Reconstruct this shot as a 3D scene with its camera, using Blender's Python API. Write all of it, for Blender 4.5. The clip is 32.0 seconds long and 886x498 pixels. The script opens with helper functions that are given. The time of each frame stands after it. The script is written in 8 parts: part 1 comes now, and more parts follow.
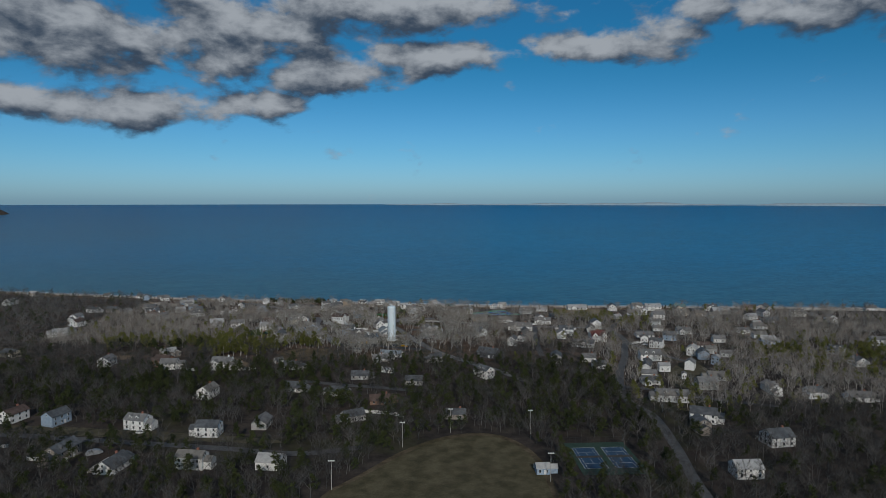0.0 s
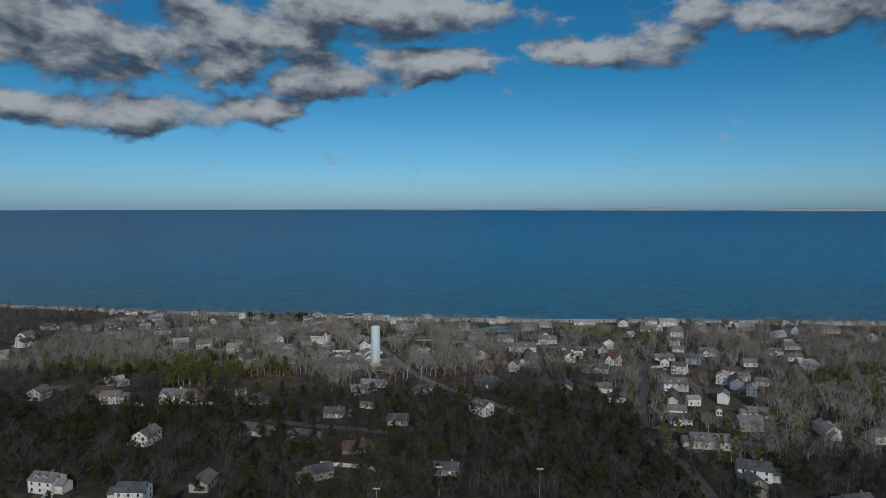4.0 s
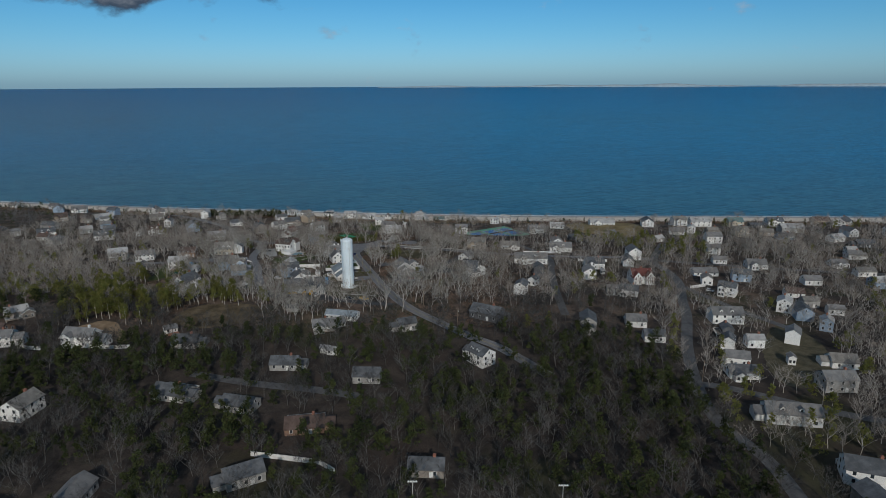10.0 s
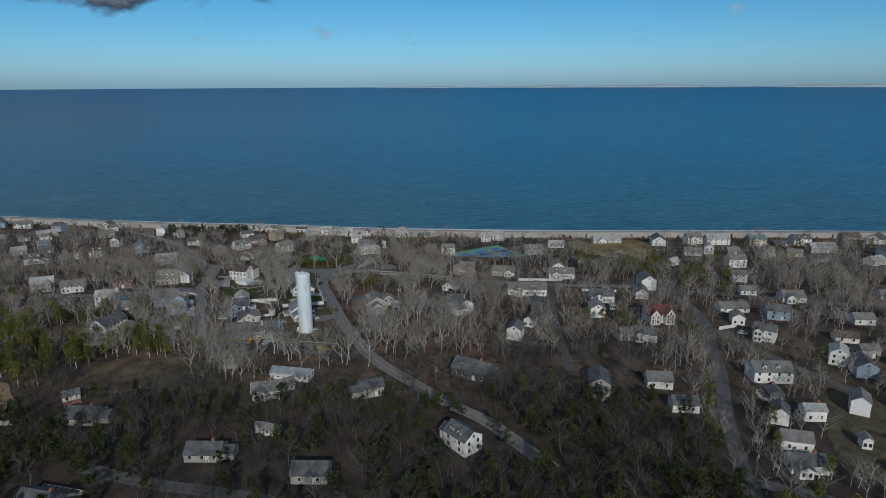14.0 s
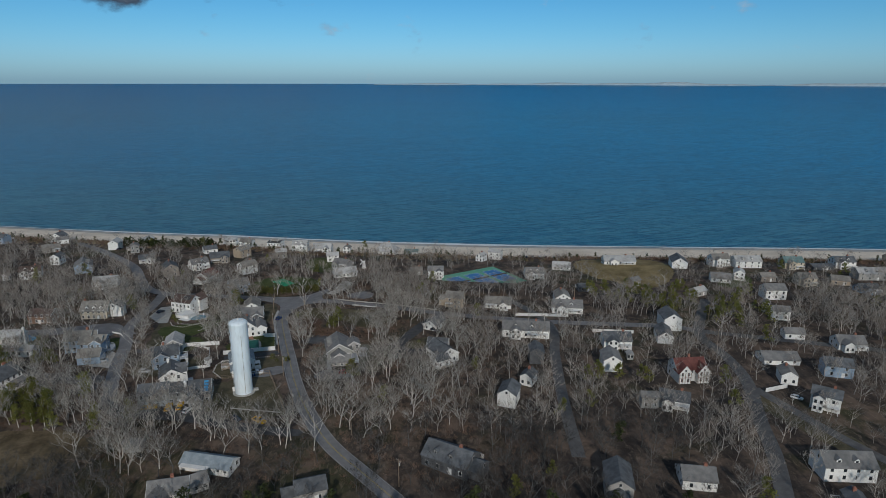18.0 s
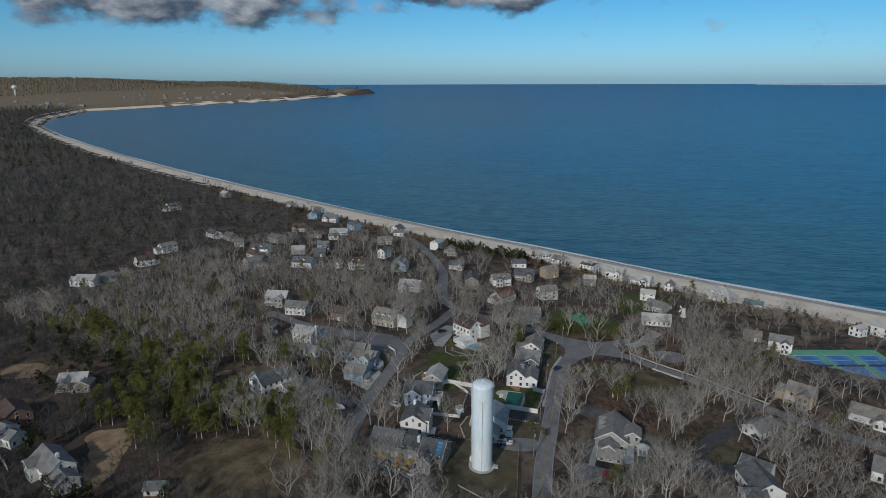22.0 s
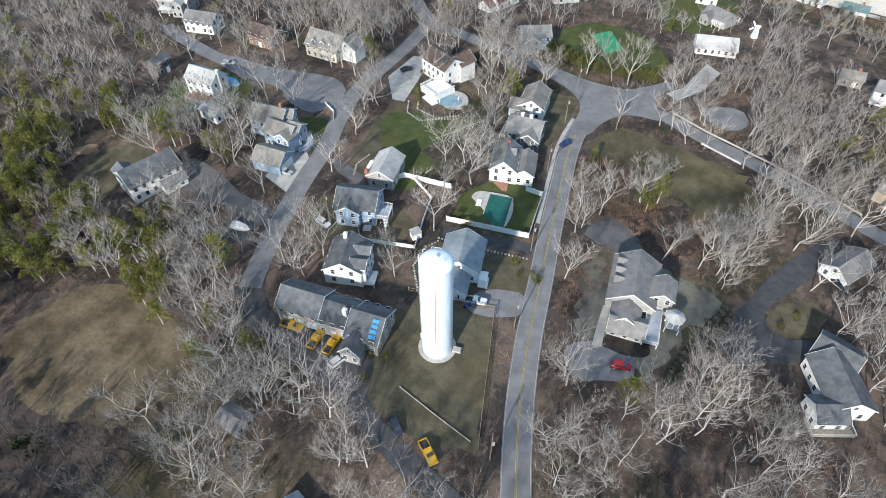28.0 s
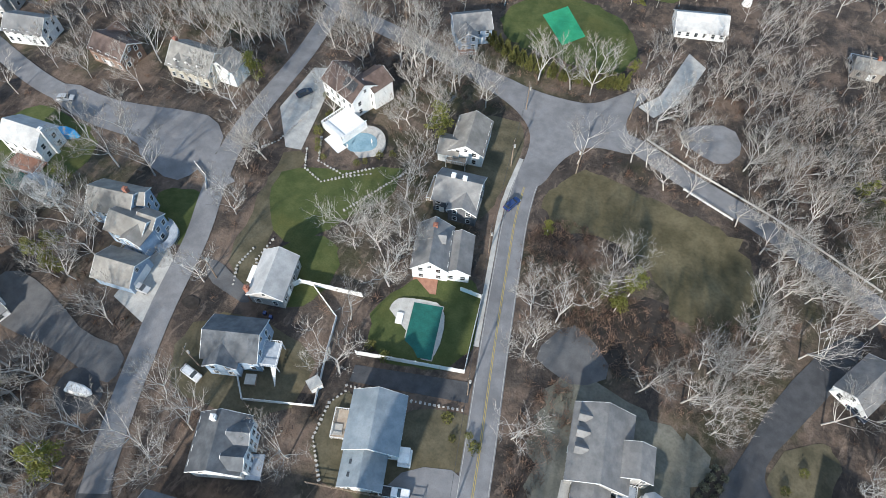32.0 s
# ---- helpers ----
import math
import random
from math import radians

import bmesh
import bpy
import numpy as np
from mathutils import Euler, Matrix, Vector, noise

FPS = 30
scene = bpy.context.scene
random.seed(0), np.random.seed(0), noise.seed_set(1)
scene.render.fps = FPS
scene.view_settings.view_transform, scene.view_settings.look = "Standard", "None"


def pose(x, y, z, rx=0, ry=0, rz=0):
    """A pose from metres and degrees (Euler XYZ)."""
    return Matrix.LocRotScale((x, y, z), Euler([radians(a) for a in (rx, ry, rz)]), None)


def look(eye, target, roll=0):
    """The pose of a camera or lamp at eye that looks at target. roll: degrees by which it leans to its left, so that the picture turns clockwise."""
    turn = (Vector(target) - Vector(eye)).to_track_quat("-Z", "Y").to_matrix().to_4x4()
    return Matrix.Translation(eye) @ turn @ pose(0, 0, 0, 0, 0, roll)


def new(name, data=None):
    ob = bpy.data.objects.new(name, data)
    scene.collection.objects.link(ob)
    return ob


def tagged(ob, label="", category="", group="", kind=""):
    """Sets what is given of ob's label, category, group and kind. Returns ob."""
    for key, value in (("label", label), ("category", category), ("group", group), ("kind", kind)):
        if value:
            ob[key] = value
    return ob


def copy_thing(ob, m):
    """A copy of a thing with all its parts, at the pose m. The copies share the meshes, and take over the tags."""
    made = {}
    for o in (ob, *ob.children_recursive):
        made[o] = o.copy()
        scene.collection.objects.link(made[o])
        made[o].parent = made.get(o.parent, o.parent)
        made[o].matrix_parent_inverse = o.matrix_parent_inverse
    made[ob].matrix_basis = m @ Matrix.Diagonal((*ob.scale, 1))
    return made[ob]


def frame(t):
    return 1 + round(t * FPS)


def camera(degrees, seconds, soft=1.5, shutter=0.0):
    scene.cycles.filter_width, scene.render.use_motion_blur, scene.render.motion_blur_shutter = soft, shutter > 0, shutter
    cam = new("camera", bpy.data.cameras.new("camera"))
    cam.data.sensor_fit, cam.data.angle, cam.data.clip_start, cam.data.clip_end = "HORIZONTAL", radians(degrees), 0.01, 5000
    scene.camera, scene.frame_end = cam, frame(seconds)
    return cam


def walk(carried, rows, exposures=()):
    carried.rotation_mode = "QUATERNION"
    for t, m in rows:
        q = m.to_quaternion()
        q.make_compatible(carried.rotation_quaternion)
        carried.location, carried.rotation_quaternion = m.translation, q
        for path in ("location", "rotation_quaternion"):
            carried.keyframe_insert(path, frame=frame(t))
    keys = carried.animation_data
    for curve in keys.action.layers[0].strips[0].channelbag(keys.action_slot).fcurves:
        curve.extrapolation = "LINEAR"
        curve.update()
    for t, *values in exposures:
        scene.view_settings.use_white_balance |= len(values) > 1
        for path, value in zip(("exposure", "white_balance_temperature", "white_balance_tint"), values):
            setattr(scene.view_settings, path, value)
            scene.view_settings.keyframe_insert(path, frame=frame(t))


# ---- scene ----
# ---- camera and path ----
def aim(t, x, y, z, yaw, pitch, roll):
    """One row of the flight: place, heading to the left of +y, pitch and lean in degrees."""
    a, b = radians(yaw), radians(pitch)
    ahead = Vector((-math.sin(a) * math.cos(b), math.cos(a) * math.cos(b), math.sin(b)))
    eye = Vector((x, y, z))
    return (t, look(eye, eye + ahead, roll))


cam = camera(71.0, 32.0, soft=0.55)
FLIGHT = [
    (0, 0.00, 0.00, 136.19, -0.02, -4.42, 0.00),
    (1, 1.11, 16.62, 136.06, -0.12, -4.48, -0.00),
    (2, 2.22, 33.24, 135.92, -0.16, -4.36, -0.01),
    (3, 3.43, 49.99, 135.80, -0.24, -4.11, -0.01),
    (3.5, 4.11, 58.46, 135.75, -0.21, -4.04, -0.01),
    (5.5, 7.08, 92.63, 135.59, -0.18, -3.46, -0.02),
    (6, 7.76, 101.13, 135.53, -0.15, -3.28, -0.02),
    (7, 8.90, 118.03, 135.32, -0.10, -3.13, -0.10),
    (7.5, 9.41, 126.45, 135.19, -0.12, -3.35, -0.13),
    (8, 9.95, 134.86, 135.06, -0.07, -4.40, -0.17),
    (8.5, 10.56, 143.25, 134.96, -0.06, -7.73, -0.21),
    (9, 11.30, 151.62, 134.88, 0.02, -11.09, -0.25),
    (9.5, 12.13, 159.99, 134.85, 0.07, -13.83, -0.26),
    (10, 13.01, 168.34, 134.84, 0.05, -14.95, -0.26),
    (10.5, 13.93, 176.69, 134.84, 0.04, -14.92, -0.27),
    (11, 14.89, 185.03, 134.86, -0.53, -14.85, -0.28),
    (12, 16.94, 201.68, 134.87, -0.50, -14.83, -0.30),
    (13, 19.15, 218.29, 134.83, -0.40, -14.83, -0.31),
    (14, 21.54, 234.82, 134.67, -0.39, -14.91, -0.25),
    (14.5, 22.80, 243.07, 134.56, -0.36, -14.94, -0.21),
    (16.5, 28.22, 276.01, 134.17, -0.22, -15.07, -0.08),
    (17, 29.65, 284.25, 134.15, -0.12, -15.10, -0.05),
    (18, 33.22, 300.83, 134.35, 0.02, -15.18, 0.10),
    (19, 36.53, 317.27, 134.87, 0.15, -15.31, 0.25),
    (20, 38.90, 333.60, 135.73, -0.34, -15.33, 0.08),
    (20.5, 39.83, 341.69, 136.23, -1.78, -15.32, -0.00),
    (20.6, 39.97, 343.29, 136.33, -0.93, -15.66, -0.02),
    (20.7, 40.10, 344.88, 136.43, 3.26, -15.60, -0.04),
    (20.8, 40.21, 346.47, 136.52, 10.01, -15.50, -0.06),
    (20.9, 40.30, 348.04, 136.61, 17.87, -15.36, -0.08),
    (21.0, 40.36, 349.60, 136.70, 25.39, -15.16, -0.10),
    (21.1, 40.41, 351.16, 136.79, 30.12, -15.37, -0.11),
    (21.2, 40.43, 352.70, 136.87, 31.41, -15.28, -0.13),
    (21.5, 40.34, 357.24, 137.08, 32.04, -15.24, -0.18),
    (22, 39.09, 364.07, 137.31, 32.33, -15.18, -0.17),
    (23, 33.62, 377.00, 137.37, 32.24, -15.29, -0.13),
    (24, 26.83, 392.21, 136.97, 32.33, -15.28, -0.04),
    (24.5, 23.14, 400.09, 136.72, 32.33, -16.22, 0.00),
    (25, 19.52, 407.89, 136.53, 32.24, -20.97, 0.05),
    (25.5, 16.02, 415.59, 136.59, 32.30, -25.82, 0.20),
    (26, 12.61, 423.21, 136.63, 32.40, -30.38, 0.36),
    (26.5, 9.56, 430.59, 136.02, 32.54, -34.70, -0.03),
    (28.5, -4.30, 461.27, 134.29, 32.98, -52.45, 0.15),
    (29, -7.83, 469.10, 134.18, 32.95, -56.78, 0.19),
    (29.5, -11.57, 477.41, 135.02, 32.94, -58.70, 0.33),
    (30, -15.27, 485.79, 136.14, 32.85, -58.98, 0.42),
    (30.5, -18.76, 493.55, 136.41, 32.64, -59.17, 0.68),
    (31, -21.69, 501.29, 136.35, 32.53, -58.93, 0.88),
    (31.5, -23.41, 509.48, 136.07, 32.06, -58.69, 0.23),
    (32, -24.69, 517.80, 135.68, 28.79, -58.55, -0.41),
]
walk(cam, [aim(*row) for row in FLIGHT],
     exposures=[(0, -1.12), (7, -1.1), (10, -0.98), (14, -0.94), (19, -0.9), (21, -0.88), (23, -0.72), (24.5, -0.55), (25.2, -0.1), (26, 0.36), (29, 0.80), (32, 0.86)])

# ---- sky, sun ----
SUN_TO = Vector((0.12, -0.99, 0.0)).normalized()
SUN_EL = radians(27)
sun_data = bpy.data.lights.new("sun", "SUN")
sun_data.energy, sun_data.angle, sun_data.color = 3.9, radians(2), (1.0, 0.935, 0.85)
sun = new("sun", sun_data)
sun.matrix_world = look((SUN_TO.x * 300, SUN_TO.y * 300, 300 * math.tan(SUN_EL)), (0, 0, 0))

world = bpy.data.worlds.new("sky")
scene.world = world
world.use_nodes = True
wt = world.node_tree
wt.nodes.clear()


class Nodes:
    """Short forms for building a node tree."""

    def __init__(self, tree):
        self.tree = tree

    def add(self, kind):
        return self.tree.nodes.new(kind)

    def link(self, a, b):
        self.tree.links.new(a, b)

    def feed(self, socket, v):
        if isinstance(v, bpy.types.NodeSocket):
            self.link(v, socket)
        else:
            socket.default_value = v

    def math(self, op, a, b=0.0, c=None, clamp=False):
        n = self.add("ShaderNodeMath")
        n.operation, n.use_clamp = op, clamp
        self.feed(n.inputs[0], a)
        self.feed(n.inputs[1], b)
        if c is not None:
            self.feed(n.inputs[2], c)
        return n.outputs[0]

    def ramp(self, v, lo, hi, a=0.0, b=1.0):
        n = self.add("ShaderNodeMapRange")
        n.interpolation_type = "SMOOTHSTEP"
        self.feed(n.inputs[0], v)
        n.inputs[1].default_value, n.inputs[2].default_value = lo, hi
        n.inputs[3].default_value, n.inputs[4].default_value = a, b
        return n.outputs[0]

    def mix(self, f, a, b):
        n = self.add("ShaderNodeMix")
        n.data_type = "RGBA"
        self.feed(n.inputs[0], f)
        self.feed(n.inputs[6], (*a, 1.0) if isinstance(a, tuple) else a)
        self.feed(n.inputs[7], (*b, 1.0) if isinstance(b, tuple) else b)
        return n.outputs[2]

    def noise(self, vec, scale, detail=4.0, rough=0.55, stretch=(1, 1, 1), distortion=0.0):
        m = self.add("ShaderNodeMapping")
        m.inputs["Scale"].default_value = stretch
        self.link(vec, m.inputs[0])
        n = self.add("ShaderNodeTexNoise")
        n.inputs["Scale"].default_value, n.inputs["Detail"].default_value = scale, detail
        n.inputs["Roughness"].default_value, n.inputs["Distortion"].default_value = rough, distortion
        self.link(m.outputs[0], n.inputs["Vector"])
        return n.outputs[0]

    def combine(self, x, y, z):
        n = self.add("ShaderNodeCombineXYZ")
        for i, v in enumerate((x, y, z)):
            self.feed(n.inputs[i], v)
        return n.outputs[0]


def build_sky():
    w = Nodes(wt)
    out, bg = w.add("ShaderNodeOutputWorld"), w.add("ShaderNodeBackground")
    sky = w.add("ShaderNodeTexSky")
    sky.sky_type, sky.sun_disc, sky.sun_elevation, sky.sun_rotation = "NISHITA", False, SUN_EL, math.atan2(SUN_TO.x, SUN_TO.y)
    sky.air_density, sky.dust_density, sky.ozone_density = 1.0, 0.6, 2.5
    co = w.add("ShaderNodeTexCoord").outputs["Generated"]
    sep = w.add("ShaderNodeSeparateXYZ")
    w.link(co, sep.inputs[0])
    x, y, z = sep.outputs
    flat = w.math("SQRT", w.math("ADD", w.math("MULTIPLY", x, x), w.math("MULTIPLY", y, y)))
    az = w.math("ARCTAN2", x, y)
    el = w.math("ARCTAN2", z, flat)
    # banks of fair-weather cumulus: azimuth, elevation and half sizes in degrees
    banks = [(-31, 12.5, 9.0, 3.6), (-34, 16.5, 7.0, 3.0), (-18.3, 13.8, 7.5, 3.4), (-10.5, 11.4, 5.6, 2.1), (-5, 16.8, 9.0, 2.6), (-28, 7.6, 11.5, 1.8), (-17, 8.2, 5.0, 1.1), (0, 12.9, 7.5, 1.35), (13, 13.2, 4.8, 1.15),
             (19, 13.8, 4.5, 1.5), (25, 15.4, 5.0, 1.7), (33, 16.0, 6.0, 2.8), (-30, 18.5, 11.0, 2.4), (-56, 7.0, 18.0, 2.1), (-62, 13.5, 20.0, 4.0), (95, 22.0, 45.0, 8.0), (-150, 26.0, 60.0, 10.0)]

    def field(da, de):
        a, e = w.math("ADD", az, da), w.math("ADD", el, de)
        top = None
        for ca, ce, sa, se in banks:
            p = w.math("DIVIDE", w.math("SUBTRACT", a, radians(ca)), radians(sa))
            q = w.math("DIVIDE", w.math("SUBTRACT", e, radians(ce)), radians(se))
            r = w.math("ADD", w.math("MULTIPLY", p, p), w.math("MULTIPLY", q, q))
            k = w.math("EXPONENT", w.math("MULTIPLY", r, -0.62))
            top = k if top is None else w.math("MAXIMUM", top, k)
        top = w.math("MAXIMUM", top, w.ramp(e, radians(27), radians(42), 0.0, 0.68))
        puff = w.combine(w.math("MULTIPLY", a, 11.0), w.math("MULTIPLY", e, 19.0), 3.7)
        n = w.noise(puff, 1.15, 8.0, 0.55, distortion=0.15)
        return w.math("ADD", w.math("MULTIPLY", n, 1.15), w.math("MULTIPLY", top, 0.52))

    here, above = field(0.0, 0.0), field(-0.012, 0.026)
    dens = w.ramp(here, 0.735, 0.97)
    lumps = w.noise(w.combine(w.math("MULTIPLY", az, 11.0), w.math("MULTIPLY", el, 21.0), 9.1), 1.7, 6.0, 0.56, distortion=0.3)
    lit = w.math("ADD", w.math("MULTIPLY", w.math("SUBTRACT", here, above), 1.7), w.math("MULTIPLY", w.math("SUBTRACT", lumps, 0.5), 1.3))
    lit = w.math("ADD", lit, 0.40, clamp=True)
    cloud = w.mix(w.ramp(lit, -0.05, 1.05), (0.60, 0.95, 1.50), (5.0, 5.5, 6.1))
    tint = w.add("ShaderNodeMix")
    tint.data_type, tint.blend_type = "RGBA", "MULTIPLY"
    tint.inputs[0].default_value = 1.0
    w.link(sky.outputs[0], tint.inputs[6])
    low = w.mix(w.ramp(el, -0.01, 0.09), (0.55, 0.95, 1.56), (0.42, 0.88, 1.32))
    w.link(w.mix(w.ramp(el, 0.03, 0.24), low, (0.13, 0.66, 0.93)), tint.inputs[7])
    w.link(w.mix(dens, tint.outputs[2], cloud), bg.inputs[0])
    bg.inputs[1].default_value = 0.142
    w.link(bg.outputs[0], out.inputs[0])


build_sky()

# ---- materials ----
MATS = {}


def material(name, dark, light, rough=0.8, metal=0.0, scale=2.0, bump=0.15, stain=None, fine=14.0, spec=0.4, per_object=0.0, per_island=0.0, stretch=(1, 1, 1), extra=None, leaf=0.0):
    """A procedural surface with broad stains and fine grain, in world metres."""
    m = bpy.data.materials.new(name)
    m.use_nodes = True
    t = m.node_tree
    t.nodes.clear()
    w = Nodes(t)
    out, b = w.add("ShaderNodeOutputMaterial"), w.add("ShaderNodeBsdfPrincipled")
    if leaf:
        thin, both = w.add("ShaderNodeBsdfTranslucent"), w.add("ShaderNodeMixShader")
        both.inputs[0].default_value = leaf
        w.link(b.outputs[0], both.inputs[1])
        w.link(thin.outputs[0], both.inputs[2])
        w.link(both.outputs[0], out.inputs[0])
    else:
        w.link(b.outputs[0], out.inputs[0])
    pos = w.add("ShaderNodeNewGeometry").outputs["Position"]
    n1 = w.noise(pos, scale, 5.0, 0.6, stretch)
    n2 = w.noise(pos, fine, 3.0, 0.6, stretch)
    col = w.mix(w.ramp(n1, 0.3, 0.7), dark, light)
    if stain:
        col = w.mix(w.math("MULTIPLY", w.ramp(w.noise(pos, scale * 0.23, 4.0, 0.6), 0.48, 0.72), 0.7), col, stain)
    col = w.mix(w.math("MULTIPLY", w.ramp(n2, 0.35, 0.75), 0.35), col, tuple(c * 0.55 for c in dark))
    if per_object or per_island:
        r = w.add("ShaderNodeObjectInfo").outputs["Random"] if per_object else w.add("ShaderNodeNewGeometry").outputs["Random Per Island"]
        amount = per_object or per_island
        hsv = w.add("ShaderNodeHueSaturation")
        w.link(col, hsv.inputs["Color"])
        w.link(w.math("ADD", w.math("MULTIPLY", r, 2 * amount), 1 - amount), hsv.inputs["Value"])
        col = hsv.outputs[0]
    if extra:
        col = extra(w, col, pos)
    w.link(col, b.inputs["Base Color"])
    if leaf:
        w.link(col, thin.inputs["Color"])
    b.inputs["Roughness"].default_value, b.inputs["Metallic"].default_value = rough, metal
    b.inputs["Specular IOR Level"].default_value = spec
    if bump:
        bn = w.add("ShaderNodeBump")
        bn.inputs["Strength"].default_value, bn.inputs["Distance"].default_value = min(1.0, bump * 3), bump
        w.link(n2, bn.inputs["Height"])
        w.link(bn.outputs[0], b.inputs["Normal"])
    MATS[name] = m
    return m


def litter_extra(w, col, pos):
    grass = w.ramp(w.noise(pos, 0.021, 4.0, 0.6), 0.52, 0.66)
    col = w.mix(w.math("MULTIPLY", grass, 0.5), col, (0.055, 0.062, 0.024))
    # pale leaves on the hill and shore side; cloud shade painted darker inland
    sep = w.add("ShaderNodeSeparateXYZ")
    w.link(pos, sep.inputs[0])
    lit_ground = w.ramp(w.math("ADD", sep.outputs[1], w.math("MULTIPLY", w.noise(pos, 0.02, 3.0, 0.6), 120.0)), 490.0, 545.0)
    leaves = w.ramp(w.noise(pos, 0.09, 6.0, 0.68), 0.44, 0.64)
    leaves = w.math("MULTIPLY", w.math("MULTIPLY", leaves, lit_ground), 0.85)
    marsh = w.ramp(w.math("ADD", w.math("MULTIPLY", sep.outputs[0], -1.0), w.math("MULTIPLY", w.noise(pos, 0.004, 4.0, 0.6), 300.0)), 2620.0, 2760.0)
    col = w.mix(w.math("MULTIPLY", marsh, 0.85), col, (0.27, 0.215, 0.14))
    col = w.mix(leaves, col, (0.160, 0.118, 0.092))
    twigs = w.ramp(w.noise(pos, 0.55, 5.0, 0.7, (1.0, 0.45, 1.0), 0.6), 0.52, 0.66)
    return w.mix(w.math("MULTIPLY", w.math("MULTIPLY", twigs, lit_ground), 0.45), col, (0.23, 0.178, 0.142))


M_LITTER = material("leaf_litter", (0.034, 0.030, 0.028), (0.086, 0.071, 0.061), 0.95, scale=0.12, fine=1.3, bump=0.25, stain=(0.078, 0.059, 0.049), spec=0.1, extra=litter_extra)
M_GRASS = material("winter_lawn", (0.068, 0.063, 0.042), (0.135, 0.120, 0.082), 0.95, scale=0.22, fine=2.0, bump=0.08, stain=(0.125, 0.10, 0.058), spec=0.1)
M_GREEN = material("green_lawn", (0.052, 0.070, 0.026), (0.092, 0.107, 0.042), 0.95, scale=0.3, fine=3.0, bump=0.06, stain=(0.10, 0.10, 0.035), spec=0.1)
M_FIELD = material("dormant_field", (0.066, 0.052, 0.033), (0.175, 0.138, 0.092), 0.95, scale=0.14, fine=1.2, bump=0.12, stain=(0.062, 0.056, 0.028), spec=0.1)
M_OLIVE = material("olive_clearing_grass", (0.072, 0.064, 0.037), (0.150, 0.130, 0.080), 0.95, scale=0.13, fine=1.4, bump=0.1, stain=(0.085, 0.070, 0.044), spec=0.1)
M_GREYLAWN = material("grey_frosted_lawn", (0.12, 0.118, 0.098), (0.19, 0.185, 0.16), 0.95, scale=0.3, fine=2.0, bump=0.06, stain=(0.15, 0.155, 0.12), spec=0.1)
M_AGED = material("aged_lane_asphalt", (0.085, 0.085, 0.088), (0.13, 0.13, 0.132), 0.9, scale=0.35, fine=6.0, bump=0.02)
M_DUNEGRASS = material("golden_dune_grass", (0.16, 0.122, 0.060), (0.31, 0.24, 0.125), 0.95, scale=0.1, fine=1.2, bump=0.1, stain=(0.12, 0.10, 0.05), spec=0.1)
M_SAND = material("beach_sand", (0.70, 0.60, 0.49), (0.82, 0.73, 0.61), 0.95, scale=0.08, fine=1.2, bump=0.12, spec=0.15, stain=(0.52, 0.45, 0.37))
M_WETSAND = material("wet_sand", (0.36, 0.31, 0.26), (0.46, 0.40, 0.34), 0.45, scale=0.1, fine=1.0, bump=0.03)
M_FOAM = material("surf_foam", (0.65, 0.68, 0.70), (0.85, 0.86, 0.86), 0.7, scale=0.5, fine=3.0, bump=0.1)
M_ASPHALT = material("worn_asphalt", (0.168, 0.168, 0.174), (0.232, 0.232, 0.239), 0.9, scale=0.35, fine=6.0, bump=0.02, stain=(0.130, 0.130, 0.136), spec=0.3)
M_BLACKTOP = material("dark_blacktop", (0.045, 0.047, 0.052), (0.075, 0.077, 0.082), 0.85, scale=0.4, fine=6.0, bump=0.02)
M_CONCRETE = material("pale_concrete", (0.36, 0.35, 0.33), (0.50, 0.49, 0.46), 0.9, scale=0.5, fine=5.0, bump=0.02, stain=(0.30, 0.29, 0.27))
M_DIRT = material("bare_dirt", (0.20, 0.14, 0.09), (0.33, 0.25, 0.17), 0.95, scale=0.2, fine=2.5, bump=0.1, spec=0.1)
M_BARK = material("grey_bark", (0.365, 0.342, 0.312), (0.58, 0.548, 0.505), 0.95, scale=1.2, fine=6.0, bump=0.0, per_object=0.25, spec=0.1)
# lit and cloud-shaded copies of one bark, the shade put into the colour
M_BARK_LIT = material("sunlit_grey_twigs", (0.295, 0.274, 0.250), (0.49, 0.46, 0.424), 0.95, scale=0.05, fine=0.4, bump=0.0, per_island=0.3, spec=0.1)
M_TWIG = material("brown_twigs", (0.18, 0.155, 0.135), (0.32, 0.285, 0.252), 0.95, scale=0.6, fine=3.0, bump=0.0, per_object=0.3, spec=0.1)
M_TWIG_LIT = material("sunlit_outer_twigs", (0.20, 0.176, 0.155), (0.34, 0.306, 0.275), 0.95, scale=0.05, fine=0.4, bump=0.0, per_island=0.3, spec=0.1)
M_TWIG_SHADED = material("shaded_outer_twigs", (0.045, 0.043, 0.042), (0.100, 0.095, 0.091), 0.95, scale=0.05, fine=0.4, bump=0.0, per_island=0.3, spec=0.1)
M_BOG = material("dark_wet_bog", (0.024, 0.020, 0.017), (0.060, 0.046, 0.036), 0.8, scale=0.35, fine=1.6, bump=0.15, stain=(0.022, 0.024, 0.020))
M_BARK_SHADED = material("shaded_grey_twigs", (0.078, 0.075, 0.073), (0.170, 0.163, 0.156), 0.95, scale=0.05, fine=0.4, bump=0.0, per_island=0.3, spec=0.1)
M_NEEDLE = material("pine_needles", (0.118, 0.130, 0.034), (0.250, 0.242, 0.074), 0.9, leaf=0.4, scale=0.4, fine=2.0, bump=0.0, per_object=0.25, spec=0.15)
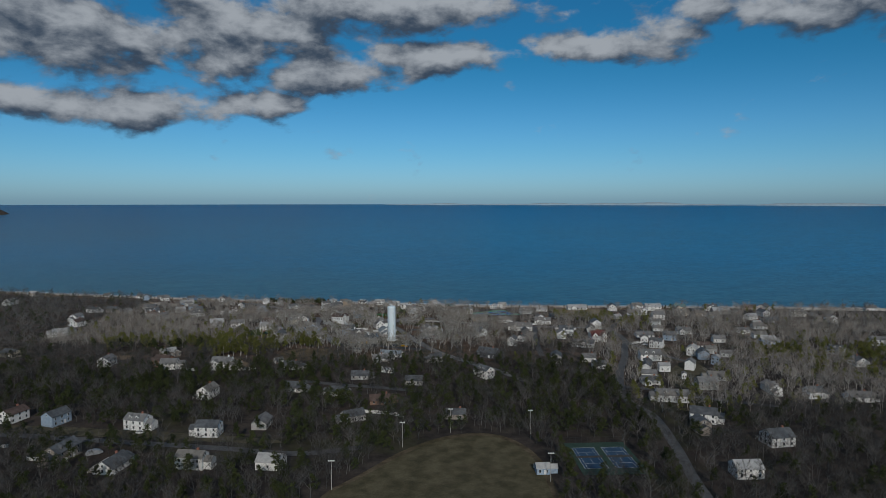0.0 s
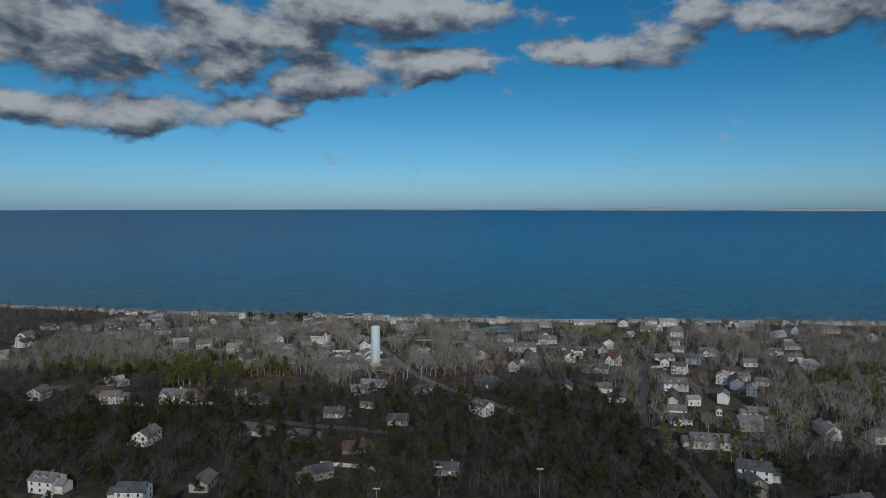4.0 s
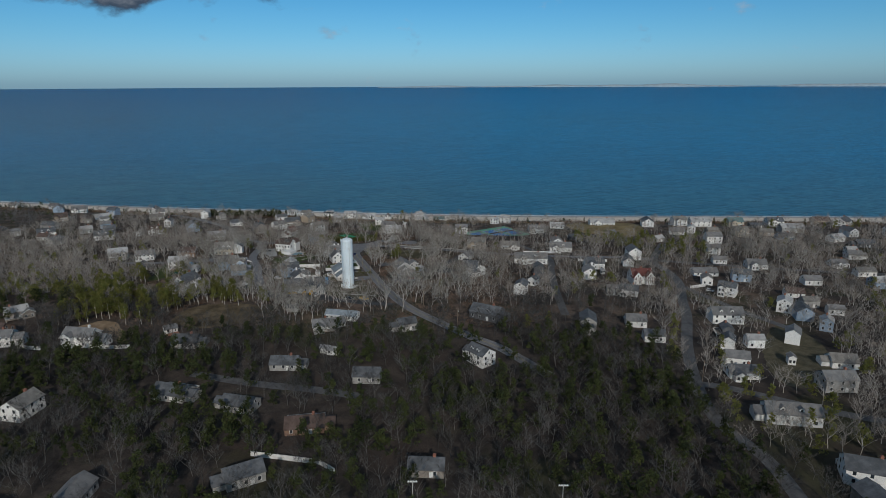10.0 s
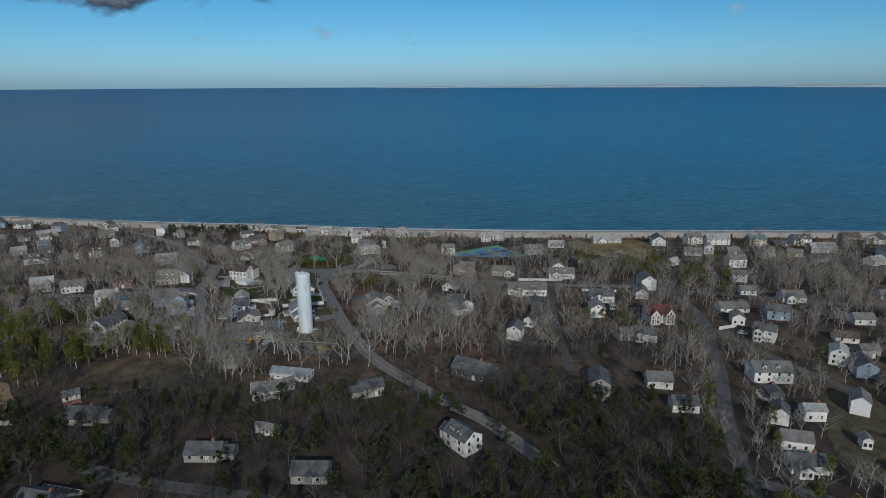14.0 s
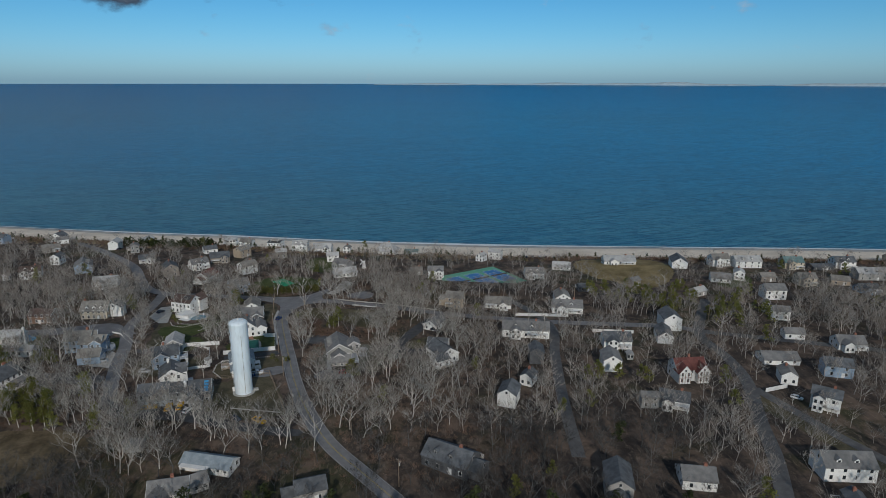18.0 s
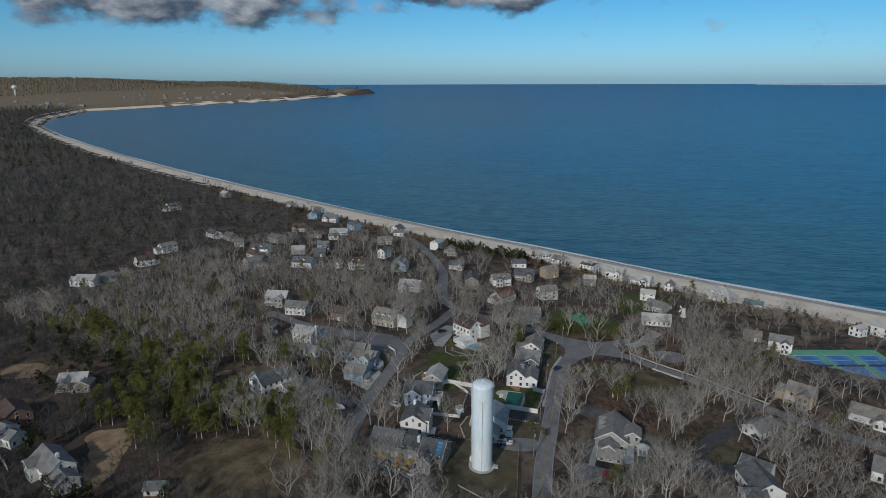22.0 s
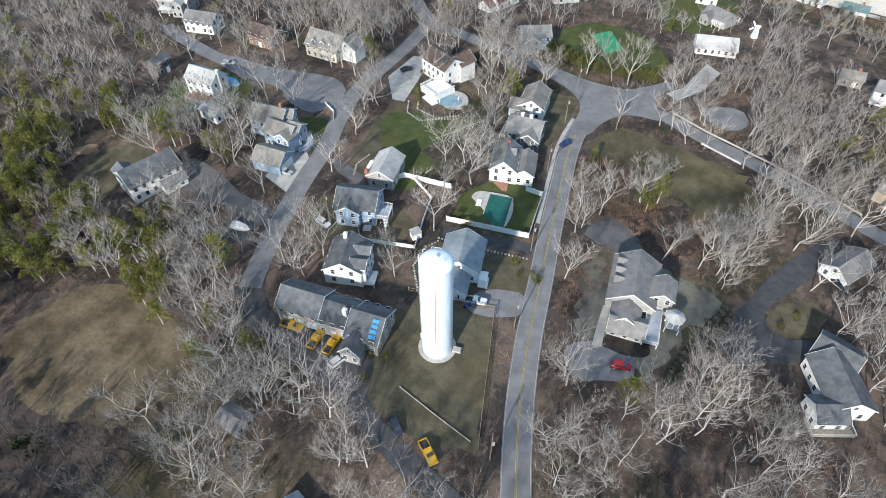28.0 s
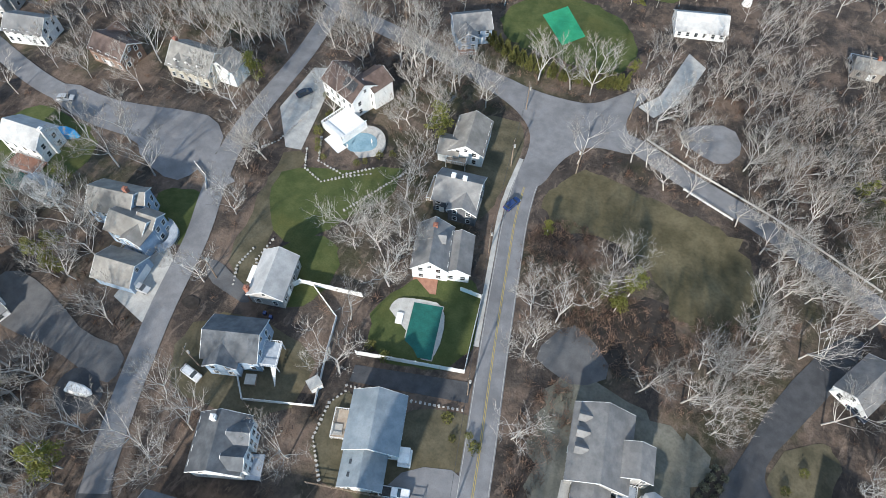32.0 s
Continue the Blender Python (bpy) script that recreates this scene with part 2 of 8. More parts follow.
# dark green of cedars and far pines; inland pines carry cloud shade in it
M_NEEDLE_W = material("dark_shaded_evergreen", (0.024, 0.033, 0.013), (0.058, 0.068, 0.024), 0.9, scale=0.1, fine=0.6, bump=0.0, per_island=0.3, spec=0.15)
M_TOWER = material("pale_blue_tank_paint", (0.68, 0.77, 0.82), (0.78, 0.85, 0.89), 0.45, scale=0.25, fine=1.0, bump=0.0, stain=(0.66, 0.75, 0.80), stretch=(1, 1, 0.2))
M_WHITE = material("white_paint", (0.70, 0.70, 0.69), (0.82, 0.82, 0.80), 0.6, scale=0.5, fine=4.0, bump=0.01)
M_GLASS = material("window_glass", (0.02, 0.025, 0.03), (0.05, 0.06, 0.07), 0.08, scale=0.4, fine=2.0, bump=0.0, spec=0.8)
M_DARK = material("dark_metal", (0.03, 0.03, 0.032), (0.06, 0.06, 0.062), 0.5, scale=2.0, fine=8.0, bump=0.0)
M_WOOD = material("weathered_wood", (0.16, 0.12, 0.085), (0.28, 0.22, 0.17), 0.9, scale=1.2, fine=8.0, bump=0.02, stretch=(1, 1, 0.3))


def clap_lines(step):
    def extra(w, col, pos):
        sep = w.add("ShaderNodeSeparateXYZ")
        w.link(pos, sep.inputs[0])
        row = w.math("FRACT", w.math("DIVIDE", sep.outputs[2], step))
        return w.mix(w.math("MULTIPLY", w.ramp(row, 0.0, 0.14, 1.0, 0.0), 0.35), col, (0.12, 0.12, 0.12))
    return extra


WALLS = {}
for key, a, b in (("white", (0.76, 0.76, 0.74), (0.86, 0.855, 0.83)), ("grey", (0.30, 0.295, 0.285), (0.42, 0.41, 0.39)),
                  ("shingle", (0.22, 0.19, 0.165), (0.36, 0.32, 0.28)), ("charcoal", (0.085, 0.088, 0.095), (0.14, 0.142, 0.15)),
                  ("blue", (0.24, 0.32, 0.42), (0.36, 0.45, 0.55)), ("beige", (0.44, 0.38, 0.29), (0.56, 0.50, 0.40)),
                  ("brown", (0.17, 0.10, 0.07), (0.27, 0.17, 0.12)), ("tan", (0.38, 0.305, 0.23), (0.48, 0.395, 0.30))):
    WALLS[key] = material(key + "_siding", a, b, 0.8, scale=0.6, fine=5.0, bump=0.02, per_object=0.06, extra=clap_lines(0.16))
ROOFS = {}
for key, a, b in (("slate", (0.078, 0.085, 0.093), (0.15, 0.158, 0.17)), ("grey", (0.16, 0.16, 0.16), (0.25, 0.245, 0.24)),
                  ("pale", (0.36, 0.36, 0.355), (0.50, 0.495, 0.485)), ("tan", (0.18, 0.17, 0.155), (0.29, 0.275, 0.25)),
                  ("brown", (0.075, 0.05, 0.042), (0.14, 0.10, 0.085)), ("red", (0.12, 0.042, 0.036), (0.20, 0.074, 0.062)),
                  ("metal", (0.18, 0.22, 0.25), (0.27, 0.31, 0.34)), ("green", (0.10, 0.17, 0.17), (0.17, 0.25, 0.25))):
    ROOFS[key] = material(key + "_roofing", a, b, 0.85, scale=0.5, fine=4.0, bump=0.04, per_object=0.12, stain=tuple(c * 0.75 for c in a))


def sea_material():
    m = bpy.data.materials.new("sea_water")
    m.use_nodes = True
    t = m.node_tree
    t.nodes.clear()
    w = Nodes(t)
    out, b = w.add("ShaderNodeOutputMaterial"), w.add("ShaderNodeBsdfPrincipled")
    w.link(b.outputs[0], out.inputs[0])
    pos = w.add("ShaderNodeNewGeometry").outputs["Position"]
    sep = w.add("ShaderNodeSeparateXYZ")
    w.link(pos, sep.inputs[0])
    # wind waves run nearly along the shore
    turn = w.add("ShaderNodeMapping")
    turn.inputs["Rotation"].default_value = (0, 0, radians(-20))
    w.link(pos, turn.inputs[0])
    waves = w.noise(turn.outputs[0], 0.27, 4.0, 0.6, (0.20, 1.0, 1.0), 0.3)
    gusts = w.noise(turn.outputs[0], 0.022, 4.0, 0.6, (0.4, 1.0, 1.0))
    swell = w.noise(pos, 0.012, 3.0, 0.5, (0.25, 1.0, 1.0))
    patch = w.noise(pos, 0.0011, 3.0, 0.5, (0.5, 1.0, 1.0))
    shallow = w.ramp(w.math("ADD", sep.outputs[1], w.math("MULTIPLY", sep.outputs[0], 0.13)), 790.0, 1500.0, 1.0, 0.0)
    col = w.mix(shallow, (0.006, 0.205, 0.415), (0.062, 0.190, 0.245))
    col = w.mix(w.math("MULTIPLY", w.ramp(patch, 0.4, 0.65), 0.5), col, (0.030, 0.170, 0.300))
    # dark lines in the colour stand in for shading on the wave slopes
    col = w.mix(w.math("MULTIPLY", w.ramp(waves, 0.45, 0.60), w.ramp(gusts, 0.3, 0.62, 0.45, 0.9)), col, (0.004, 0.062, 0.125))
    wave_shade = w.noise(turn.outputs[0], 0.075, 3.0, 0.55, (0.13, 1.0, 1.0), 0.2)
    col = w.mix(w.math("MULTIPLY", w.ramp(wave_shade, 0.47, 0.60), 0.42), col, (0.003, 0.075, 0.150))
    # grey of the clouds painted on the western bay's water, deeper blue far out
    cloud_grey = w.ramp(w.math("SUBTRACT", w.math("MULTIPLY", w.noise(pos, 0.0009, 4.0, 0.6, (0.5, 1.0, 1.0)), 1500.0), sep.outputs[0]), 700.0, 2300.0)
    col = w.mix(w.math("MULTIPLY", cloud_grey, 0.5), col, (0.075, 0.150, 0.225))
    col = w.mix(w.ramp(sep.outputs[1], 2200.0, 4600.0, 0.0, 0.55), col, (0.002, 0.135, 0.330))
    w.link(col, b.inputs["Base Color"])
    b.inputs["Roughness"].default_value, b.inputs["IOR"].default_value = 0.30, 1.33
    b.inputs["Specular IOR Level"].default_value = 0.17
    bn = w.add("ShaderNodeBump")
    bn.inputs["Strength"].default_value, bn.inputs["Distance"].default_value = 1.0, 1.1
    w.link(w.math("ADD", waves, w.math("MULTIPLY", swell, 0.6)), bn.inputs["Height"])
    w.link(bn.outputs[0], b.inputs["Normal"])
    return m


M_SEA = sea_material()

# ---- shapes ----
SHORE = np.array([(4500, 770), (560, 785), (300, 797), (90, 803), (-50, 817), (-145, 834), (-256, 848), (-420, 878), (-660, 930), (-855, 976), (-1142, 1053),
                  (-1661, 1211), (-2058, 1349), (-2319, 1507), (-2593, 1796), (-2595, 2187), (-2543, 2515), (-2476, 2814), (-2440, 3250), (-2900, 3500), (-3500, 3500), (-4500, 3600)], float)


def dish(x, y):
    """The far water follows the curve of the horizon as it is seen from the air."""
    r = np.hypot(x - 20, y - 300)
    return 2.45e-9 * r * np.maximum(r - 1500, 0) ** 2


def inland(x, y):
    """Metres from the waterline, above nought on land."""
    x, y = np.asarray(x, float), np.asarray(y, float)
    best = np.full(x.shape, 1e9)
    for a, b in zip(SHORE, SHORE[1:]):
        ab = b - a
        u = np.clip(((x - a[0]) * ab[0] + (y - a[1]) * ab[1]) / (ab @ ab), 0, 1)
        best = np.minimum(best, np.hypot(x - a[0] - u * ab[0], y - a[1] - u * ab[1]))
    land = (y < np.interp(x, SHORE[:15, 0][::-1], SHORE[:15, 1][::-1])) & (x > -2593)
    land |= ((x < np.interp(y, SHORE[14:19, 1], SHORE[14:19, 0])) & (y < 3500)) | ((x < -2600) & (y < 1800))
    return np.where(land, best, -best)


def ground(x, y):
    """Height of the land over the sea."""
    x, y = np.asarray(x, float), np.asarray(y, float)
    d = inland(x, y)
    base = np.interp(d, [-60, 0, 38, 48, 80, 150, 260, 1000], [-5, 0, 2.4, 4.5, 9, 12.3, 13.3, 16])
    hill = 5.5 * np.exp(-((x + 60) / 120) ** 2 - ((y - 515) / 80) ** 2) * np.clip((d - 110) / 80, 0, 1)
    hill = hill + 3.5 * np.exp(-((x + 140) / 65) ** 2 - ((y - 575) / 55) ** 2)
    west = np.clip((-1500 - x) / 700, 0, 1) * np.clip(d / 60, 0, 1) * 14
    s = np.clip((d - 350) / 800, 0, 1) * np.clip((y - 1500) / 500, 0, 1) * np.clip((-2550 - x) / 300, 0, 1)
    return dish(x, y) + base + hill + west + 24 * s * s * (3 - 2 * s)


def gz(x, y):
    return float(ground(x, y))


class Geo:
    """A small mesh under way: vertices, faces, material slots."""

    def __init__(self):
        self.v, self.f, self.s = [], [], []

    def face(self, pts, slot=0):
        k = len(self.v)
        self.v += [tuple(p) for p in pts]
        self.f.append(tuple(range(k, k + len(pts))))
        self.s.append(slot)
        return self

    def solid(self, pts, faces, slot=0):
        k = len(self.v)
        self.v += [tuple(p) for p in pts]
        self.f += [tuple(k + i for i in q) for q in faces]
        self.s += [slot] * len(faces)
        return self

    def box(self, x0, y0, z0, x1, y1, z1, slot=0, m=None):
        p = [Vector((x, y, z)) for z in (z0, z1) for x, y in ((x0, y0), (x1, y0), (x1, y1), (x0, y1))]
        if m is not None:
            p = [m @ q for q in p]
        return self.solid(p, [(3, 2, 1, 0), (4, 5, 6, 7), (0, 1, 5, 4), (1, 2, 6, 5), (2, 3, 7, 6), (3, 0, 4, 7)], slot)

    def tube(self, path, radii, sides=12, slot=0, cap=True):
        """A round bar through the points, which follows their direction."""
        rings = []
        for i, p in enumerate(path):
            a, b = Vector(path[max(i - 1, 0)]), Vector(path[min(i + 1, len(path) - 1)])
            d = (b - a).normalized()
            side = d.orthogonal().normalized()
            other = d.cross(side)
            rings.append([Vector(p) + radii[i] * (math.cos(q) * side + math.sin(q) * other) for q in (2 * math.pi * j / sides for j in range(sides))])
        k = len(self.v)
        for r in rings:
            self.v += [tuple(p) for p in r]
        for i in range(len(rings) - 1):
            for j in range(sides):
                a, b = k + i * sides + j, k + i * sides + (j + 1) % sides
                self.f.append((a, b, b + sides, a + sides))
                self.s.append(slot)
        if cap:
            self.f += [tuple(range(k + sides - 1, k - 1, -1)), tuple(range(k + (len(rings) - 1) * sides, k + len(rings) * sides))]
            self.s += [slot, slot]
        return self

    def lathe(self, profile, sides=48, slot=0):
        """A turned body from (radius, height) pairs."""
        k = len(self.v)
        for r, z in profile:
            self.v += [(r * math.cos(2 * math.pi * j / sides), r * math.sin(2 * math.pi * j / sides), z) for j in range(sides)]
        for i in range(len(profile) - 1):
            for j in range(sides):
                a, b = k + i * sides + j, k + i * sides + (j + 1) % sides
                self.f.append((a, b, b + sides, a + sides))
                self.s.append(slot)
        return self

    def mesh(self, name, mats, smooth=False):
        me = bpy.data.meshes.new(name)
        me.from_pydata(self.v, [], self.f)
        for m in mats if isinstance(mats, (list, tuple)) else [mats]:
            me.materials.append(m)
        if any(self.s):
            me.polygons.foreach_set("material_index", self.s)
        if smooth:
            me.polygons.foreach_set("use_smooth", [True] * len(self.f))
        me.update()
        return me


def part(name, geo, mats, parent, label="", m=None, smooth=False):
    """One mesh object under a thing or under a part of it."""
    me = geo if isinstance(geo, bpy.types.Mesh) else geo.mesh(name, mats, smooth)
    ob = new(name, me)
    ob.parent = parent
    if m is not None:
        ob.matrix_basis = m
    if label:
        tagged(ob, label)
    return ob


def thing(name, label, category, m, group="", kind=""):
    ob = new(name)
    ob.empty_display_size = 0.5
    ob.matrix_basis = m
    return tagged(ob, label, category, group, kind)


def bulk(name, v, f, mats, slots=None):
    """A large mesh from arrays of vertices and triangles or quads."""
    me = bpy.data.meshes.new(name)
    v, f = np.asarray(v, np.float32), np.asarray(f, np.int32)
    n, k = f.shape
    me.vertices.add(len(v))
    me.vertices.foreach_set("co", v.ravel())
    me.loops.add(n * k)
    me.loops.foreach_set("vertex_index", f.ravel())
    me.polygons.add(n)
    me.polygons.foreach_set("loop_start", np.arange(0, n * k, k, dtype=np.int32))
    for m in mats if isinstance(mats, (list, tuple)) else [mats]:
        me.materials.append(m)
    if slots is not None:
        me.polygons.foreach_set("material_index", np.asarray(slots, np.int32))
    me.update(calc_edges=True)
    return me


def steps(*spans):
    out = []
    for a, b, n in spans:
        out += list(np.linspace(a, b, n, endpoint=False))
    return np.array(out + [spans[-1][1]])


# ---- land, sea, beach ----
def land_sheet():
    xs = steps((-4700, -2700, 40), (-2700, -700, 80), (-700, -330, 22), (-330, 430, 152), (430, 900, 24), (900, 4700, 32))
    ys = steps((-4200, 0, 36), (0, 200, 14), (200, 860, 132), (860, 1100, 20), (1100, 1900, 40), (1900, 3600, 34), (3600, 4000, 3))
    gx, gy = np.meshgrid(xs, ys)
    z = ground(gx, gy)
    nx, ny = len(xs), len(ys)
    i = np.arange(nx * ny).reshape(ny, nx)
    f = np.stack([i[:-1, :-1], i[:-1, 1:], i[1:, 1:], i[1:, :-1]], -1).reshape(-1, 4)
    keep = np.hypot(gx.ravel() - 20, gy.ravel() - 300)[f].max(1) < 4640
    me = bulk("ground", np.stack([gx, gy, z], -1).reshape(-1, 3), f[keep], M_LITTER)
    me.polygons.foreach_set("use_smooth", np.ones(len(me.polygons), bool))
    return tagged(new("ground", me), "leaf-littered winter ground with patches of grass", "ground", kind="structure")


def sea_sheet():
    rs = np.concatenate([[0.5], np.linspace(300, 1500, 25), np.linspace(1560, 4620, 70)])
    th = np.linspace(0, 2 * np.pi, 181)[:-1]
    r, a = np.meshgrid(rs, th, indexing="ij")
    x, y = 20 + r * np.cos(a), 300 + r * np.sin(a)
    n = len(th)
    i = np.arange(r.size).reshape(r.shape)
    j = np.roll(i, -1, 1)
    f = np.stack([i[:-1], i[1:], j[1:], j[:-1]], -1).reshape(-1, 4)
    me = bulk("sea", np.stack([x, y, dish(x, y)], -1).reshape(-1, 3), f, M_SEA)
    me.polygons.foreach_set("use_smooth", np.ones(len(me.polygons), bool))
    return tagged(new("water", me), "deep blue sea with small wind waves", "sea", kind="structure")


def shore_line(step=9.0):
    """The waterline as an even, rounded run of points with their landward normals."""
    pts = []
    for a, b in zip(SHORE[1:], SHORE[2:19]):
        n = max(2, int(np.hypot(*(b - a)) / step))
        pts += [a + (b - a) * k / n for k in range(n)]
    p = np.array(pts)
    for _ in range(12):
        p[1:-1] = (p[:-2] + 2 * p[1:-1] + p[2:]) / 4
    d = np.gradient(p, axis=0)
    d /= np.hypot(d[:, :1], d[:, 1:])
    return p, np.stack([-d[:, 1], d[:, 0]], 1)


def beach_band(name, offs, lift, mat, wobble, label, kind="structure", level=None):
    p, n = shore_line()
    side = np.sign(inland(p[60, 0] + n[60, 0] * 40, p[60, 1] + n[60, 1] * 40))
    n = n * side
    rng = np.random.default_rng(len(name))
    rows = []
    s = np.arange(len(p))
    for k, o in enumerate(offs):
        w = wobble * (np.sin(s * 0.21 + k) * 0.5 + np.sin(s * 0.071 + 2 * k) * 0.6 + rng.normal(0, 0.25, len(s)))
        q = p + n * (o + w)[:, None]
        z = ground(q[:, 0], q[:, 1]) + lift if level is None else dish(q[:, 0], q[:, 1]) + level
        rows.append(np.column_stack([q, z]))
    v = np.stack(rows, 1)
    i = np.arange(v.shape[0] * v.shape[1]).reshape(v.shape[:2])
    f = np.stack([i[:-1, :-1], i[1:, :-1], i[1:, 1:], i[:-1, 1:]], -1).reshape(-1, 4)
    return tagged(new(name, bulk(name, v.reshape(-1, 3), f, mat)), label, name.split("_")[0], kind=kind)


land_sheet()
sea_sheet()
beach_band("beach", (-6, 3, 14, 26, 38, 45), 0.10, M_SAND, 0.8, "pale sandy beach along the open sea")
beach_band("wet_sand", (-3, 2.0, 5.5), 0.16, M_WETSAND, 0.6, "strip of dark wet sand at the waterline")
beach_band("surf", (-5.5, -3.6, -2.2), 0.0, M_FOAM, 0.9, "thin white line of breaking surf", level=0.12)

# ---- roads and plots ----
CLEAR = []  # (x, y, radius): nothing grows here


def clear(x, y, r):
    CLEAR.append((x, y, r))


def ribbon(name, pts, width, mat, lift=0.10, label="", kind="structure", keep=2.2, step=4.0):
    """A band laid on the ground along a rounded line."""
    p = np.array(pts, float)
    out = [p[0]]
    for k in range(len(p) - 1):
        a, b = p[max(k - 1, 0)], p[min(k + 2, len(p) - 1)]
        n = max(2, int(np.hypot(*(p[k + 1] - p[k])) / step))
        for j in range(1, n + 1):
            u = j / n
            h = ((2 * p[k]) + (p[k + 1] - a) * u + (2 * a - 5 * p[k] + 4 * p[k + 1] - b) * u * u + (3 * p[k] - a - 3 * p[k + 1] + b) * u ** 3) / 2
            out.append(h)
    p = np.array(out)
    d = np.gradient(p, axis=0)
    d /= np.hypot(d[:, :1], d[:, 1:])
    n = np.stack([-d[:, 1], d[:, 0]], 1)
    v = []
    for o in (-0.5, -0.25, 0, 0.25, 0.5):
        q = p + n * o * width
        v.append(np.column_stack([q, ground(q[:, 0], q[:, 1]) + lift]))
    v = np.stack(v, 1)
    i = np.arange(v.shape[0] * 5).reshape(-1, 5)
    f = np.stack([i[:-1, :-1], i[1:, :-1], i[1:, 1:], i[:-1, 1:]], -1).reshape(-1, 4)[:, ::-1]
    ob = new(name, bulk(name, v.reshape(-1, 3), f, mat))
    for q in p[::1]:
        clear(q[0], q[1], width / 2 + keep)
    return tagged(ob, label, name.rstrip("0123456789_").replace("_", " "), kind=kind)


def plot(name, pts, mat, lift=0.06, label="", grid=2.5, keep=True, kind="structure", category="", ragged=0.0):
    """A patch of ground cover inside an outline, laid on the ground."""
    p = np.array(pts, float)
    if ragged:
        r = random.Random(len(pts) + int(abs(p[0][0])))
        q = []
        for a, b in zip(p, np.roll(p, -1, 0)):
            n = max(1, int(np.hypot(*(b - a)) / 2.2))
            q += [a + (b - a) * k / n + [r.uniform(-ragged, ragged), r.uniform(-ragged, ragged)] for k in range(n)]
        p = np.array(q)
    bm = bmesh.new()
    f = bm.faces.new([bm.verts.new((x, y, 0)) for x, y in p])
    if f.normal.z < 0:
        f.normal_flip()
    lo, hi = p.min(0), p.max(0)
    for axis in (0, 1):
        for c in np.arange(lo[axis] + grid, hi[axis], grid):
            co, no = [0, 0, 0], [0, 0, 0]
            co[axis], no[axis] = c, 1
            bmesh.ops.bisect_plane(bm, geom=bm.verts[:] + bm.edges[:] + bm.faces[:], plane_co=co, plane_no=no)
    for v in bm.verts:
        v.co.z = gz(v.co.x, v.co.y) + lift
        if keep:
            clear(v.co.x, v.co.y, grid * 0.75)
    bm.normal_update()
    if sum(q.normal.z for q in bm.faces) < 0:
        bmesh.ops.reverse_faces(bm, faces=bm.faces[:])
    me = bpy.data.meshes.new(name)
    bm.to_mesh(me)
    bm.free()
    me.materials.append(mat)
    return tagged(new(name, me), label, category or name.rstrip("0123456789_").replace("_", " "), kind=kind)


def rounded(pts, turns=2):
    """Corner cutting, for soft outlines."""
    p = [Vector(q) for q in pts]
    for _ in range(turns):
        p = [q for a, b in zip(p, p[1:] + p[:1]) for q in (a * 0.75 + b * 0.25, a * 0.25 + b * 0.75)]
    return [(q.x, q.y) for q in p]


MAIN = [(58, 410), (40, 437), (26, 450), (11, 466), (-5, 484), (-17, 505), (-26, 526), (-33, 547), (-39, 565), (-45, 584), (-50, 601), (-52, 616), (-49, 631)]
ribbon("road_1", MAIN, 6.0, M_ASPHALT, 0.12, "worn grey two-lane road with a faded yellow line", keep=0.9)
ribbon("road_2", [(-49, 634), (-68.8, 637), (-88.6, 640.1), (-109.3, 641.8), (-129.2, 644.7), (-144.5, 655.2), (-157, 673), (-177, 705), (-205, 735), (-243, 770), (-262, 788)], 6.2, M_ASPHALT, 0.13, "worn grey road running down to the beach")
ribbon("road_3", [(-52, 630), (-42, 634), (-31, 634), (-19, 630), (-4, 626.5), (10, 622), (33, 614), (50, 610), (90, 603), (125, 600), (150, 598), (160, 592)], 5.6, M_ASPHALT, 0.14, "worn grey side road through the bare woods")
ribbon("road_4", [(-89.5, 506), (-91.5, 510), (-94.9, 517.7), (-97.6, 524), (-100.8, 532.5), (-103.8, 541), (-108.5, 556.5), (-113.6, 567.8), (-118, 578.4), (-121, 590), (-123, 604), (-125.5, 622), (-130, 643)], 5.4, M_ASPHALT, 0.15, "pale grey residential lane")
ribbon("road_5", [(-112.6, 571), (-121.9, 575.4), (-133.3, 577.1), (-153.9, 576.3), (-179.9, 576.7), (-213.1, 583.7)], 5.6, M_ASPHALT, 0.16, "grey side lane between houses")
ribbon("road_6", [(185, 640), (170, 610), (160, 585), (162, 562), (160, 537), (150, 505), (143, 480), (128, 440), (117, 400), (114, 372), (120, 345), (116, 300), (109, 250), (104, 150)], 5.4, M_AGED, 0.12, "worn grey road past rows of houses", keep=0.9)
ribbon("road_7", [(160, 530), (166, 513), (171, 499), (177, 485), (190, 460)], 4.6, M_AGED, 0.15, "narrow grey lane beside a fence", keep=0.9)
ribbon("road_8", [(117, 403), (131, 398), (146, 388), (165, 377), (200, 362)], 5.0, M_AGED, 0.15, "narrow grey lane", keep=0.9)
ribbon("road_9", [(-420, 330), (-232, 316), (-200, 312), (-152, 305), (-107, 298), (-70, 292), (-40, 300)], 5.4, M_AGED, 0.12, "grey road along a row of houses", keep=0.9)
ribbon("road_10", [(-95, 412), (-66, 403), (-41, 398), (-20, 392)], 5.0, M_AGED, 0.13, "grey lane under bare trees", keep=0.9)
ribbon("road_11", [(70, 640), (88, 600), (84, 560), (80, 520), (78, 480)], 4.6, M_AGED, 0.15, "narrow grey lane under trees", keep=0.9)
ribbon("road_12", [(160, 592), (200, 580), (240, 568), (300, 555), (380, 545)], 5.2, M_AGED, 0.14, "grey road crossing the neighbourhood", keep=0.9)
